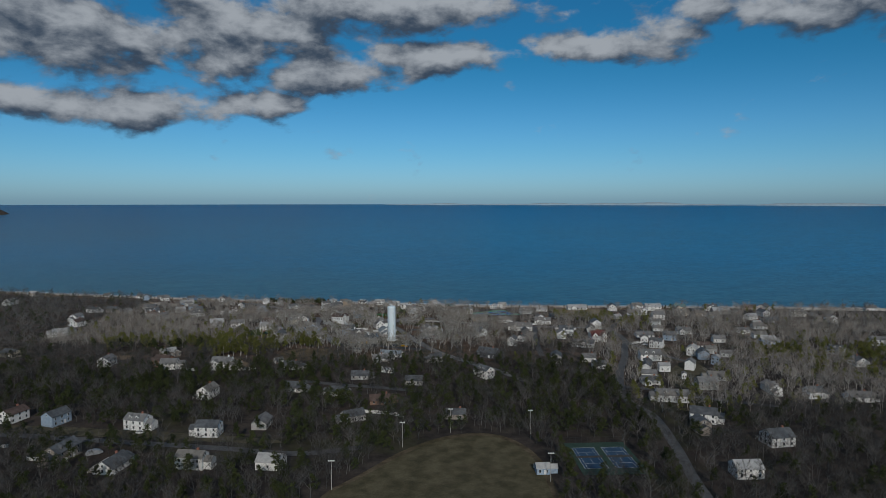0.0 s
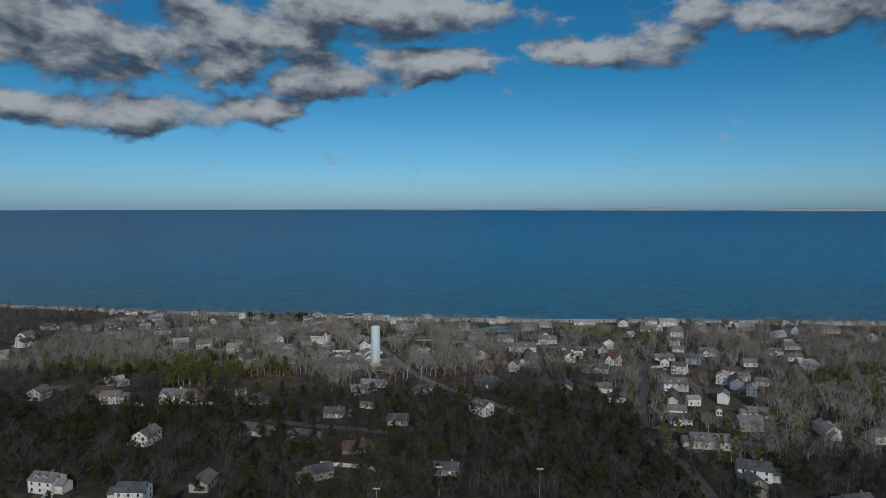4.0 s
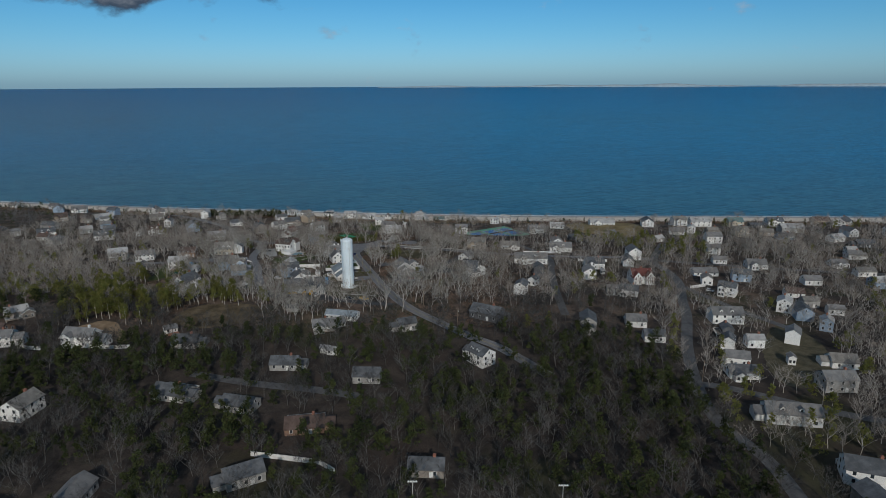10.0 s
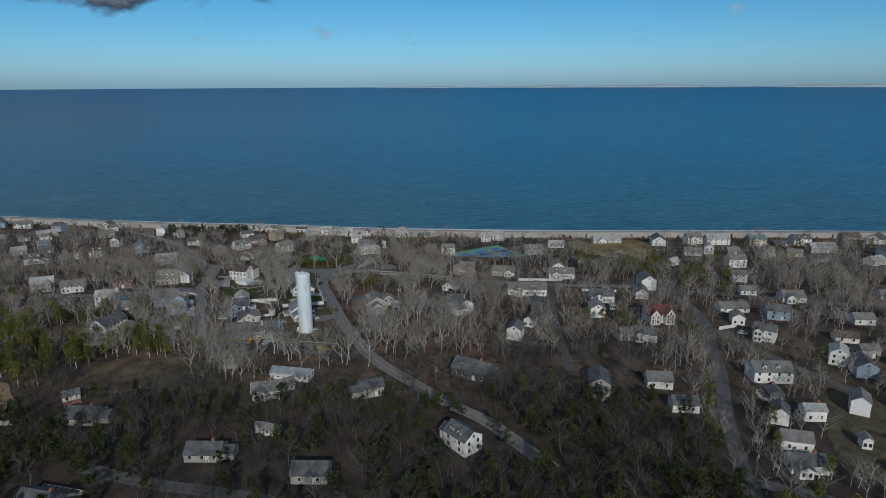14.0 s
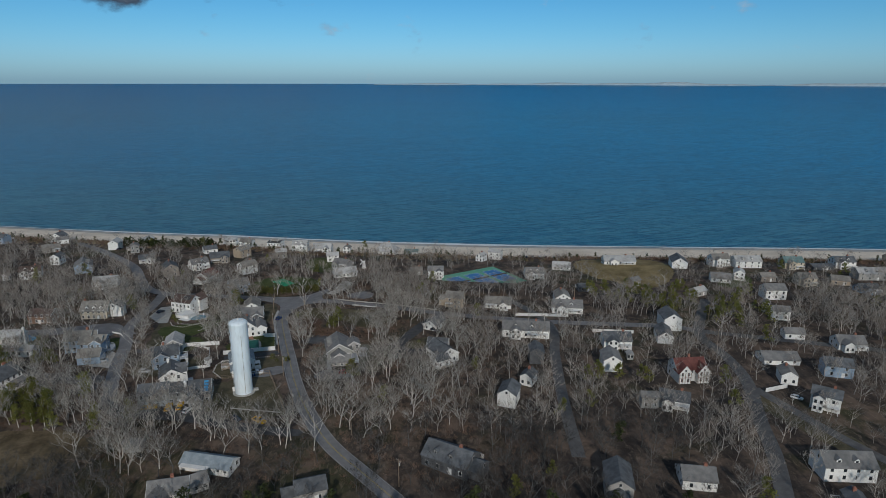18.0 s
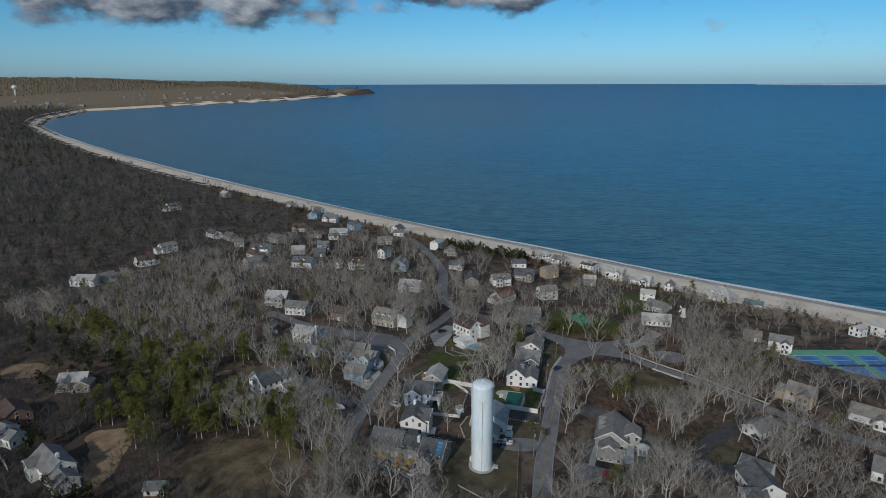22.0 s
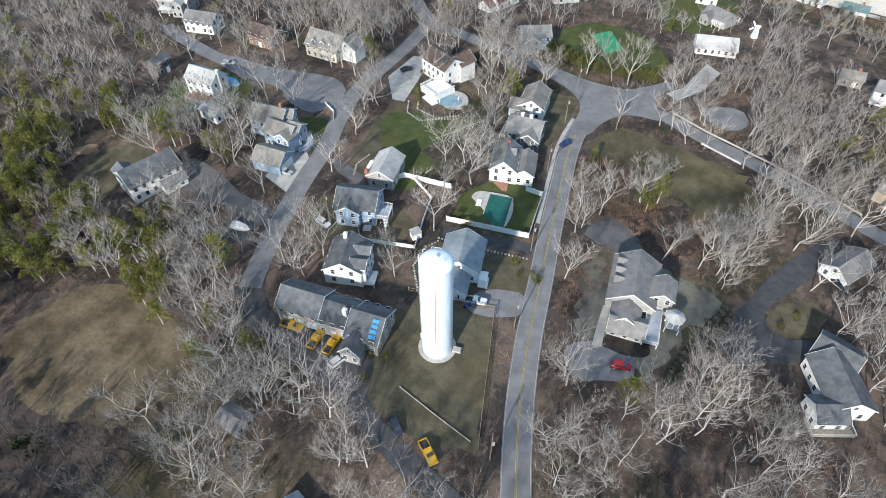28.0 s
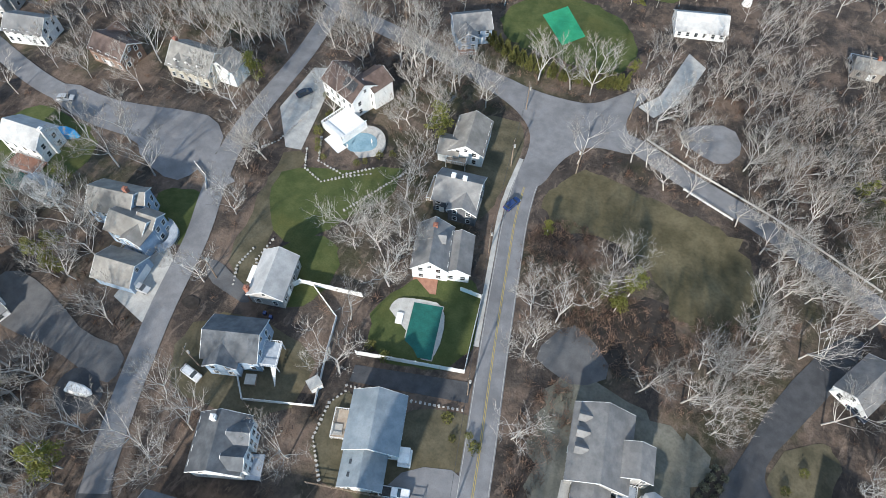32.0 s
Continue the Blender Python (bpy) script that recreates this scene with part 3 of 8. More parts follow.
plot("junction", rounded([(-54.2, 607), (-55, 617.3), (-56.8, 624.1), (-61, 628.8), (-69, 632.8), (-80, 634.6), (-82, 641), (-73.4, 641.2), (-62.5, 639.8), (-52.9, 641), (-47.2, 642.6), (-42.9, 648), (-37, 657), (-34, 654), (-37.6, 644.4), (-36, 637.5), (-31, 635), (-31, 630.6), (-37.9, 629.5), (-43, 627.5), (-47, 620), (-47.8, 608)]), M_ASPHALT, 0.19, "wide worn asphalt road junction")

# ---- houses ----
def cached(key, make, _store={}):
    if key not in _store:
        _store[key] = make()
    return _store[key]


def window_mesh(w, h):
    def make():
        g = Geo()
        t = 0.11
        g.box(-w / 2 - t, -0.02, -h / 2 - t, w / 2 + t, 0.06, -h / 2, 0).box(-w / 2 - t, -0.02, h / 2, w / 2 + t, 0.06, h / 2 + t, 0)
        g.box(-w / 2 - t, -0.02, -h / 2, -w / 2, 0.06, h / 2, 0).box(w / 2, -0.02, -h / 2, w / 2 + t, 0.06, h / 2, 0)
        g.box(-w / 2, -0.01, -0.03, w / 2, 0.05, 0.03, 0)
        return g.mesh("window_frame", M_WHITE)
    return cached(("frame", w, h), make)


def pane_mesh(w, h):
    return cached(("pane", w, h), lambda: Geo().box(-w / 2, -0.02, -h / 2, w / 2, 0.025, h / 2).mesh("pane", M_GLASS))


def plain_window_mesh(w, h):
    def make():
        g = Geo()
        g.box(-w / 2 - 0.1, -0.02, -h / 2 - 0.1, w / 2 + 0.1, 0.03, h / 2 + 0.1, 0)
        g.box(-w / 2, 0.0, -h / 2, w / 2, 0.045, h / 2, 1)
        return g.mesh("window", [M_WHITE, M_GLASS])
    return cached(("plain", w, h), make)


def put_window(parent, m, w, h, fine):
    # walls that face the sea are turned away from the whole flight
    if parent.parent is None and parent.matrix_basis.translation.y > 530 and (parent.matrix_basis.to_3x3() @ m.to_3x3() @ Vector((0, 1, 0))).y > 0.45:
        return
    if fine:
        f = part("window", window_mesh(w, h), None, parent, m=m)
        part("pane", pane_mesh(w, h), None, f)
    else:
        part("window", plain_window_mesh(w, h), None, parent, m=m)


def block(parent, L, W, H, wall, roof, eave=None, m=None, fine=True, skip=(), name="", drop=1.2, hip=False, door=None, over=0.4):
    """One gabled block: walls, two roof slopes, bargeboards and windows. The ridge runs along x."""
    m = m or Matrix()
    e = max(2.3, H - W * 0.31) if eave is None else eave
    g = Geo()
    x, y = L / 2, W / 2
    pts = [(-x, -y, -drop), (x, -y, -drop), (x, y, -drop), (-x, y, -drop), (-x, -y, e), (x, -y, e), (x, y, e), (-x, y, e), (-x, 0, H - 0.12), (x, 0, H - 0.12)]
    g.solid(pts, [(0, 1, 5, 4), (2, 3, 7, 6), (1, 2, 6, 9, 5), (3, 0, 4, 8, 7), (3, 2, 1, 0)])
    body = part((name + "_" if name else "") + "wall", g, WALLS[wall], parent, m=m)
    s = (H - e) / y
    o = over
    for side in (-1, 1):
        g = Geo()
        a, b = (x + o * 0.7), y + o
        low = e - s * o
        t = 0.16
        q = [(-a, side * b, low), (a, side * b, low), (a, 0, H), (-a, 0, H)]
        top = [(px_, py_, pz_ + t) for px_, py_, pz_ in q]
        faces = [(0, 1, 2, 3), (7, 6, 5, 4), (4, 5, 1, 0), (5, 6, 2, 1), (7, 4, 0, 3)]
        if side < 0:
            faces = [f[::-1] for f in faces]
        g.solid(q + top, faces)
        part("roof_slope", g, ROOFS[roof], parent, m=m)
    if fine:
        for end in (-1, 1):
            g = Geo()
            for side in (-1, 1):
                xa = end * (x + o * 0.7)
                xb = xa + end * 0.06
                g.solid([(xa, side * (y + o), e - s * o - 0.12), (xa, 0, H - 0.14), (xa, 0, H + 0.17), (xa, side * (y + o), e - s * o + 0.17),
                         (xb, side * (y + o), e - s * o - 0.12), (xb, 0, H - 0.14), (xb, 0, H + 0.17), (xb, side * (y + o), e - s * o + 0.17)],
                        [(0, 1, 2, 3), (7, 6, 5, 4), (0, 4, 5, 1), (1, 5, 6, 2), (2, 6, 7, 3), (3, 7, 4, 0)])
            part("bargeboard", g, M_WHITE, parent, m=m)
    floors = [1.6] if e < 4.3 else [1.6, 4.2]
    spacing = 2.3 if fine else 3.9
    for z in floors:
        n = max(2, int(L / spacing))
        for k in range(n):
            px_ = -x + L * (k + 0.5) / n
            for side in (-1, 1):
                if ("s" if side < 0 else "n") in skip:
                    continue
                put_window(parent, m @ pose(px_, side * y, z, 0, 0, 0 if side > 0 else 180), 0.95, 1.35, fine)
        n = 2 if W < 9.5 else 3
        for k in range(n):
            py_ = -y + W * (k + 0.5) / n
            for side in (-1, 1):
                if ("w" if side < 0 else "e") in skip:
                    continue
                put_window(parent, m @ pose(side * x, py_, z, 0, 0, -90 if side > 0 else 90), 0.95, 1.35, fine)
    if H - e > 2.0:
        for side in (-1, 1):
            put_window(parent, m @ pose(side * x, 0, e + (H - e) * 0.32, 0, 0, -90 if side > 0 else 90), 0.8, 1.0, fine)
    if door:
        side, at = door
        mm = m @ (pose(at, side * y, 0, 0, 0, 0 if side > 0 else 180))
        part("door", cached("door", lambda: Geo().box(-0.5, -0.02, 0.1, 0.5, 0.07, 2.15).box(-0.62, -0.02, 0.1, -0.5, 0.1, 2.27).box(0.5, -0.02, 0.1, 0.62, 0.1, 2.27).mesh("door", M_WHITE)), None, parent, m=mm)
    return body


def chimney(parent, x, y, top, m=None, mat=None):
    g = Geo().box(x - 0.45, y - 0.45, 0, x + 0.45, y + 0.45, top).box(x - 0.53, y - 0.53, top - 0.25, x + 0.53, y + 0.53, top - 0.05)
    g.box(x - 0.25, y - 0.25, top, x + 0.25, y + 0.25, top + 0.25)
    part("chimney", g, mat or M_BRICK, parent, m=m)


def dormer(parent, x, side, y, z, w, wall, roof, m=None):
    """A small gabled dormer on a roof slope."""
    m = (m or Matrix()) @ pose(x, side * y, z, 0, 0, 0 if side > 0 else 180)
    d = part("dormer", Geo().solid([(-w / 2, -2, 0), (w / 2, -2, 0), (w / 2, 0, 0), (-w / 2, 0, 0), (-w / 2, -2, 1.3), (w / 2, -2, 1.3), (w / 2, 0, 1.3), (-w / 2, 0, 1.3), (0, -2, 2.0), (0, 0, 2.0)],
             [(3, 2, 6, 9, 7), (0, 3, 7, 4), (2, 1, 5, 6), (1, 0, 4, 8, 5), (0, 1, 2, 3)]), WALLS[wall], parent, m=m)
    for s in (-1, 1):
        f = [(0, 1, 2, 3), (7, 6, 5, 4), (0, 4, 5, 1), (1, 5, 6, 2), (2, 6, 7, 3), (3, 7, 4, 0)]
        q = [(s * (w / 2 + 0.25), -2.2, 1.12), (s * (w / 2 + 0.25), 0.25, 1.12), (0, 0.25, 2.05), (0, -2.2, 2.05)]
        part("dormer_roof", Geo().solid(q + [(a, b, c + 0.12) for a, b, c in q], f if s > 0 else [k[::-1] for k in f]), ROOFS[roof], d)
    part("window", plain_window_mesh(0.8, 0.9), None, d, m=pose(0, 0, 0.75))


M_MULCH = material("dark_mulch", (0.022, 0.018, 0.016), (0.045, 0.038, 0.032), 0.95, scale=0.8, fine=5.0, bump=0.06)
M_BRICK = material("chimney_brick", (0.24, 0.10, 0.07), (0.36, 0.17, 0.12), 0.9, scale=2.0, fine=10.0, bump=0.02)
M_DECKWOOD = material("deck_boards", (0.30, 0.24, 0.19), (0.42, 0.36, 0.29), 0.9, scale=1.0, fine=6.0, bump=0.02)
M_REDDECK = material("red_brown_deck", (0.27, 0.13, 0.09), (0.37, 0.20, 0.14), 0.9, scale=1.0, fine=6.0, bump=0.02)
M_GREYDECK = material("grey_blue_deck", (0.30, 0.34, 0.39), (0.42, 0.46, 0.51), 0.9, scale=1.0, fine=6.0, bump=0.02)
WALL_WORDS = {"white": "white clapboard", "grey": "light grey clapboard", "shingle": "weathered brown shingle", "charcoal": "charcoal grey shingle", "blue": "grey-blue clapboard", "beige": "beige clapboard", "brown": "dark brown timber", "tan": "tan shingle"}
ROOF_WORDS = {"slate": "dark slate-grey roof", "grey": "mid grey roof", "pale": "pale grey roof", "tan": "weathered tan roof", "brown": "dark brown roof", "red": "faded red roof", "metal": "blue-grey metal roof", "green": "grey-green roof"}
YARDS = []


def house_base(x, y, rot, L, W, label):
    corners = [pose(x, y, 0, 0, 0, rot) @ Vector((a * L / 2, b * W / 2, 0)) for a in (-1, 1) for b in (-1, 1)]
    z = sum(gz(c.x, c.y) for c in corners) / 4
    for k in np.linspace(-0.5, 0.5, 5):
        c = pose(x, y, 0, 0, 0, rot) @ Vector((k * L * 0.8, 0, 0))
        clear(c.x, c.y, W / 2 + 2.2)
    YARDS.append((x, y))
    return thing("house", label, "house", pose(x, y, z + 0.1, 0, 0, rot))


def deck(parent, x0, y0, x1, y1, z, mat=None, rail=True, m=None):
    """A raised deck on posts with a white rail."""
    d = part("deck", Geo().box(x0, y0, z - 0.18, x1, y1, z), mat or M_DECKWOOD, parent, m=m)
    post = cached(("deck_post", z), lambda: Geo().box(-0.08, -0.08, -1.2, 0.08, 0.08, z - 0.18).mesh("deck_post", M_WHITE))
    for x in (x0 + 0.1, x1 - 0.1):
        for y in (y0 + 0.1, y1 - 0.1):
            part("deck_post", post, None, d, m=pose(x, y, 0))
    if rail:
        g = Geo()
        for a, b in (((x0, y0), (x1, y0)), ((x1, y0), (x1, y1)), ((x1, y1), (x0, y1)), ((x0, y1), (x0, y0))):
            n = max(2, int(math.hypot(b[0] - a[0], b[1] - a[1]) / 0.45))
            for k in range(n + 1):
                px_, py_ = a[0] + (b[0] - a[0]) * k / n, a[1] + (b[1] - a[1]) * k / n
                g.box(px_ - 0.035, py_ - 0.035, z, px_ + 0.035, py_ + 0.035, z + 0.95)
            g.box(min(a[0], b[0]) - 0.05, min(a[1], b[1]) - 0.05, z + 0.9, max(a[0], b[0]) + 0.05, max(a[1], b[1]) + 0.05, z + 1.0)
        part("railing", g, M_WHITE, d)
    return d


FAR_COUNT = [0]


def far_house(x, y, rot, L, W, H, wall, roof, wing=True):
    d = float(inland(x, y))
    FAR_COUNT[0] += 1
    k = FAR_COUNT[0]
    place = "beside the beach" if d < 95 else "among bare trees"
    h = house_base(x, y, rot, L, W, f"{WALL_WORDS[wall]} house with {ROOF_WORDS[roof]} {place}")
    block(h, L, W, H, wall, roof, fine=False, skip=("n", "e") if k % 2 else ("n", "w"), door=(-1, L * 0.15) if L > 5 else None)
    if wing and k % 3 != 0:
        w = W * 0.7
        off = (L / 2 + 1.6) * (1 if k % 2 else -1)
        block(h, 4.2, w, max(3.6, H * 0.68), wall, roof, m=pose(off, 0.4, 0), fine=False, skip=("s", "n", "w", "e"), name="wing")
    if k % 2 and L > 6:
        chimney(h, L * 0.22, 0.3, H + 0.9)
    if k % 4 == 1:
        deck(h, -L / 2, W / 2, L / 2, W / 2 + 2.6, 0.8 if d > 95 else 2.4)
    if (y > 560 and -260 < x < 70 or not wing and k % 2) and W > 7 and L > 9 and -45 < rot < 45:
        # a gabled front wing and a porch on posts
        side = -1 if k % 2 else 1
        block(h, 4.6, W * 0.5, H * 0.86, wall, roof, m=pose(side * L * 0.22, -W / 2 - 0.6, 0, 0, 0, 90), fine=False, skip=("n", "s", "e"), name="gable")
        g = Geo().box(-side * L * 0.46 if side > 0 else 0.4, -W / 2 - 2.4, 2.5, -0.4 if side > 0 else L * 0.46, -W / 2 - 0.02, 2.75)
        for q in (0.12, 0.44):
            u = -side * L * q
            g.box(u - 0.1, -W / 2 - 2.3, -0.8, u + 0.1, -W / 2 - 2.1, 2.5)
        part("porch", g, M_WHITE, h)
    if k % 3 == 1 and W > 7.3 and H > 6:
        dormer(h, -L * 0.22, -1, W * 0.36, H - W * 0.26, 1.6, wall, roof)
        dormer(h, L * 0.12, -1, W * 0.36, H - W * 0.26, 1.6, wall, roof)


def near_houses():
    # metal-roofed house and garage next to the water tower
    h = house_base(-50.6, 538.5, -69, 13, 9.5, "light grey clapboard house with blue-grey metal roof and garage")
    block(h, 10.6, 9.6, 7.0, "white", "metal", m=pose(-1.6, 0, 0), door=(1, 1))
    block(h, 6.4, 7.4, 5.2, "white", "metal", m=pose(6.6, -0.9, 0), name="garage", skip=("s",))
    deck(h, -4, -8.2, 1.5, -4.9, 0.9)
    for a in (5.8, 8.0):
        part("skylight", Geo().box(a - 0.4, -3.3, 3.62, a + 0.4, -2.5, 3.74, m=None), M_GLASS, h, m=pose(0, 0, 0.42))
    part("garage_door", Geo().box(9.82, -2.6, 0.1, 9.9, 1.0, 2.4), M_WHITE, h)
    part("porch", Geo().box(1.6, 4.8, -0.4, 4.8, 7.2, 0.35).box(1.8, 5.0, 2.5, 4.6, 7.0, 2.65).box(1.9, 6.7, 0.3, 2.1, 6.9, 2.5).box(4.3, 6.7, 0.3, 4.5, 6.9, 2.5), M_WHITE, h)
    # pool house
    h = house_base(-59.0, 579.0, -69, 11, 9, "white gabled house with dark slate-grey roof and red-brown deck")
    block(h, 11.0, 7.6, 7.8, "white", "grey", eave=4.6, m=pose(0, -1.6, 0), door=(1, 2))
    block(h, 9.6, 5.2, 5.4, "white", "grey", m=pose(0.4, 4.2, 0), name="wing", skip=("s",))
    dormer(h, -1.6, 1, 1.0, 5.1, 2.6, "white", "grey")
    deck(h, 5.6, -5.2, 9.2, 0.2, 0.5, M_REDDECK, rail=False)
    chimney(h, -3.5, -1.4, 8.4)
    # dark shingled house
    h = house_base(-63.1, 595.8, 12, 10, 9.5, "charcoal grey shingle house with light grey roof and white windows")
    block(h, 10.2, 9.0, 8.0, "charcoal", "grey", eave=4.9, door=(-1, -3))
    block(h, 4.6, 6.4, 6.6, "charcoal", "grey", m=pose(2.2, -4.0, 0, 0, 0, 90), name="wing", skip=("n", "s"))
    chimney(h, -1.5, 0.4, 9.0, mat=M_WHITE)
    chimney(h, 1.2, 0.3, 8.9, mat=M_WHITE)
    deck(h, -7.4, -2.5, -5.2, 4.2, 0.8)
    # tan-roofed cottage
    h = house_base(-68.5, 612.4, -76, 13, 8.5, "white clapboard house with weathered tan roof and small balcony")
    block(h, 11.4, 8.2, 7.0, "white", "tan", door=(1, 2))
    block(h, 5.0, 6.0, 5.6, "white", "tan", m=pose(3.4, -4.4, 0, 0, 0, 90), name="wing", skip=("n", "s", "e"))
    deck(h, 5.8, -4.5, 8.2, 0.5, 2.6)
    part("metal_vent", Geo().box(-7.6, -0.8, 0, -6.2, 0.8, 2.6), M_CONCRETE, h)
    # large white house with brown roof, terrace and stair
    h = house_base(-103.3, 611.8, -17, 12, 9, "large white house with dark brown roof, solar panels and white terrace")
    block(h, 12.0, 8.6, 9.0, "white", "brown", eave=6.2, door=(-1, 3))
    block(h, 6.4, 7.0, 8.2, "white", "brown", m=pose(3.4, 5.2, 0, 0, 0, 90), name="wing", skip=("w", "s"))
    part("solar_panel", Geo().box(0.4, -3.3, 0, 4.6, -0.7, 0.06), M_DARK, h, m=pose(0, 0, 9.25, 35, 0, 0) @ pose(0, 0, -0.0))
    t = part("terrace", Geo().box(3.2, -12.5, -1.0, 11.0, -4.3, 2.6).box(6.5, -15.6, -1.0, 12.5, -12.5, 1.2), M_WHITE, h)
    g = Geo()
    for k in range(14):
        for q in ((3.2 + k * 0.6, -12.5), (11.0, -12.5 + k * 0.6), (3.2, -12.5 + k * 0.6)):
            g.box(q[0] - 0.06, q[1] - 0.06, 2.6, q[0] + 0.06, q[1] + 0.06, 3.55)
    g.box(3.1, -12.6, 3.5, 11.1, -12.4, 3.62).box(10.9, -12.6, 3.5, 11.1, -4.3, 3.62).box(3.1, -12.6, 3.5, 3.3, -4.3, 3.62)
    part("balustrade", g, M_WHITE, t)
    # small pale-roofed house
    h = house_base(-86.0, 556.0, -73, 10, 7.5, "small light grey house with pale grey roof and brick chimney")
    block(h, 10.4, 7.2, 6.2, "grey", "pale", door=(1, 2))
    chimney(h, 4.4, -4.0, 5.2)
    part("bay", Geo().box(-1.5, -5.0, 0, 2.0, -3.6, 3.2).box(-1.7, -5.2, 3.2, 2.2, -3.5, 3.4), WALLS["white"], h)
    # grey-blue house with rear deck
    h = house_base(-83.2, 540.6, 22, 10, 9, "grey-blue clapboard house with dark slate-grey roof and rear deck")
    block(h, 10.6, 8.6, 8.0, "blue", "slate", eave=5.2, door=(-1, -1))
    block(h, 5.6, 6.0, 6.8, "blue", "slate", m=pose(-1.5, -3.0, 0, 0, 0, 90), name="wing", skip=("n", "s", "e"))
    deck(h, 5.3, -4.0, 8.6, 1.0, 2.6, M_GREYDECK)
    g = Geo()
    for k in range(11):
        g.box(8.6 + k * 0.1 - 1.2, -4.2 - k * 0.28, 2.4 - k * 0.23, 8.6 - 0.1, -3.9 - k * 0.28, 2.5 - k * 0.23)
    part("stair", g, M_WHITE, h)
    # house with cross gables
    h = house_base(-73.2, 523.4, -66, 10, 9, "white clapboard house with dark slate-grey roof and two gables")
    block(h, 10.0, 9.0, 7.6, "white", "slate", door=(1, 3))
    block(h, 3.6, 3.4, 7.0, "white", "slate", m=pose(-1.6, 3.6, 0, 0, 0, 90), name="gable", skip=("n", "s", "w"))
    block(h, 3.6, 3.4, 7.0, "white", "slate", m=pose(2.6, 3.6, 0, 0, 0, 90), name="gable", skip=("n", "s", "w"))
    chimney(h, -3.6, -1.0, 8.6, mat=M_WHITE)
    deck(h, 0.5, 4.6, 5.0, 7.4, 0.9, M_GREYDECK, rail=False)
    # three joined blocks with a garage on the west street
    h = house_base(-127.0, 554.6, 14, 13, 8, "rambling grey-blue house with weathered grey roofs and many gables")
    block(h, 10.4, 7.8, 8.4, "blue", "tan", eave=5.6, door=(-1, 2))
    block(h, 9.0, 7.0, 7.4, "blue", "tan", m=pose(6.4, -4.8, 0, 0, 0, -8), name="wing", skip=("n",))
    block(h, 4.8, 4.6, 7.0, "blue", "tan", m=pose(9.0, -7.2, 0, 0, 0, 80), name="gable", skip=("n", "s", "e"))
    block(h, 4.4, 4.2, 7.6, "blue", "tan", m=pose(4.6, 1.2, 0, 0, 0, 12), name="gable", skip=("n", "s", "w"))
    block(h, 4.2, 4.0, 7.2, "blue", "tan", m=pose(10.0, -3.4, 0, 0, 0, -6), name="gable", skip=("n", "s", "w"))
    ring = [radians(-60 + 14 * k) for k in range(11)]
    rim = [(r, q) for r, qs in ((4.6, ring), (2.6, ring[::-1])) for q in qs]
    n = len(rim)
    pts = [(10.4 + r * math.cos(q), -4.6 + r * math.sin(q), z) for z in (1.0, 1.2) for r, q in rim]
    quads = [(k, k + 1, n - 2 - k, n - 1 - k) for k in range(10)]
    faces = [q[::-1] for q in quads] + [tuple(i + n for i in q) for q in quads] + [(k, (k + 1) % n, n + (k + 1) % n, n + k) for k in range(n)]
    d = part("curved_deck", Geo().solid(pts, faces), M_GREYDECK, h)
    baluster = Geo().box(-0.05, -0.05, -0.6, 0.05, 0.05, 2.15).mesh("baluster", M_GREYDECK)
    for k in range(21):
        q = radians(-60 + 7 * k)
        part("baluster", baluster, None, d, m=pose(10.4 + 4.5 * math.cos(q), -4.6 + 4.5 * math.sin(q), 0))
    chimney(h, 3.5, 0.6, 9.6)
    deck(h, 5.0, -10.4, 11.0, -8.0, 1.2, M_GREYDECK)
    clear(-116.2, 547.3, 8)
    h = thing("garage", "white and tan-roofed detached garage beside a driveway", "garage", pose(-115.6, 542.4, gz(-115.6, 542.4) + 0.1, 0, 0, 11))
    block(h, 8.8, 7.4, 5.6, "blue", "tan", skip=("s", "n", "w"))
    part("garage_door", Geo().box(4.42, -2.6, 0.1, 4.5, 2.6, 2.4), M_WHITE, h)
    clear(-117, 541.3, 7)
    # houses north of the lane
    h = house_base(-144.0, 600.3, 5, 14, 10, "beige clapboard house with weathered tan roof and white dormers")
    block(h, 13.0, 10.0, 8.4, "beige", "tan", eave=4.6, door=(-1, 2))
    block(h, 6.0, 7.6, 7.4, "white", "grey", m=pose(8.2, 1.5, 0, 0, 0, 90), name="wing", skip=("n", "s", "w"))
    for a in (-3.5, 0.0, 3.5):
        dormer(h, a, -1, 3.9, 4.9, 1.7, "white", "tan")
    chimney(h, -5.8, 0.5, 9.2)
    h = house_base(-168.0, 594.0, 1, 12, 8, "dark brown house with dark red-brown roof")
    block(h, 11.4, 8.0, 6.8, "brown", "brown", door=(-1, 0))
    block(h, 6.0, 6.2, 5.2, "brown", "brown", m=pose(-5.0, 4.0, 0, 0, 0, 90), name="wing", skip=("n", "s", "w"))
    h = house_base(-161.0, 559.6, 8, 11, 8, "white clapboard house with pale roof, red-brown deck and round pool")
    block(h, 10.6, 7.6, 8.0, "white", "pale", eave=5.4, door=(-1, 2))
    deck(h, -3.0, -8.4, 6.0, -4.0, 1.0, M_REDDECK)
    part("round_pool", Geo().lathe([(2.3, -0.5), (2.3, 1.15), (2.15, 1.2), (2.1, 1.1), (0.01, 1.1)], 24), M_POOLGREEN, h, m=pose(2.5, -11.0, 0))
    chimney(h, 5.7, 0.0, 8.8, mat=M_WHITE)
    # round house on stilts at the beach
    h = house_base(-141.6, 797.0, 0, 10, 10, "round white beach house with pale conical roof and encircling deck")
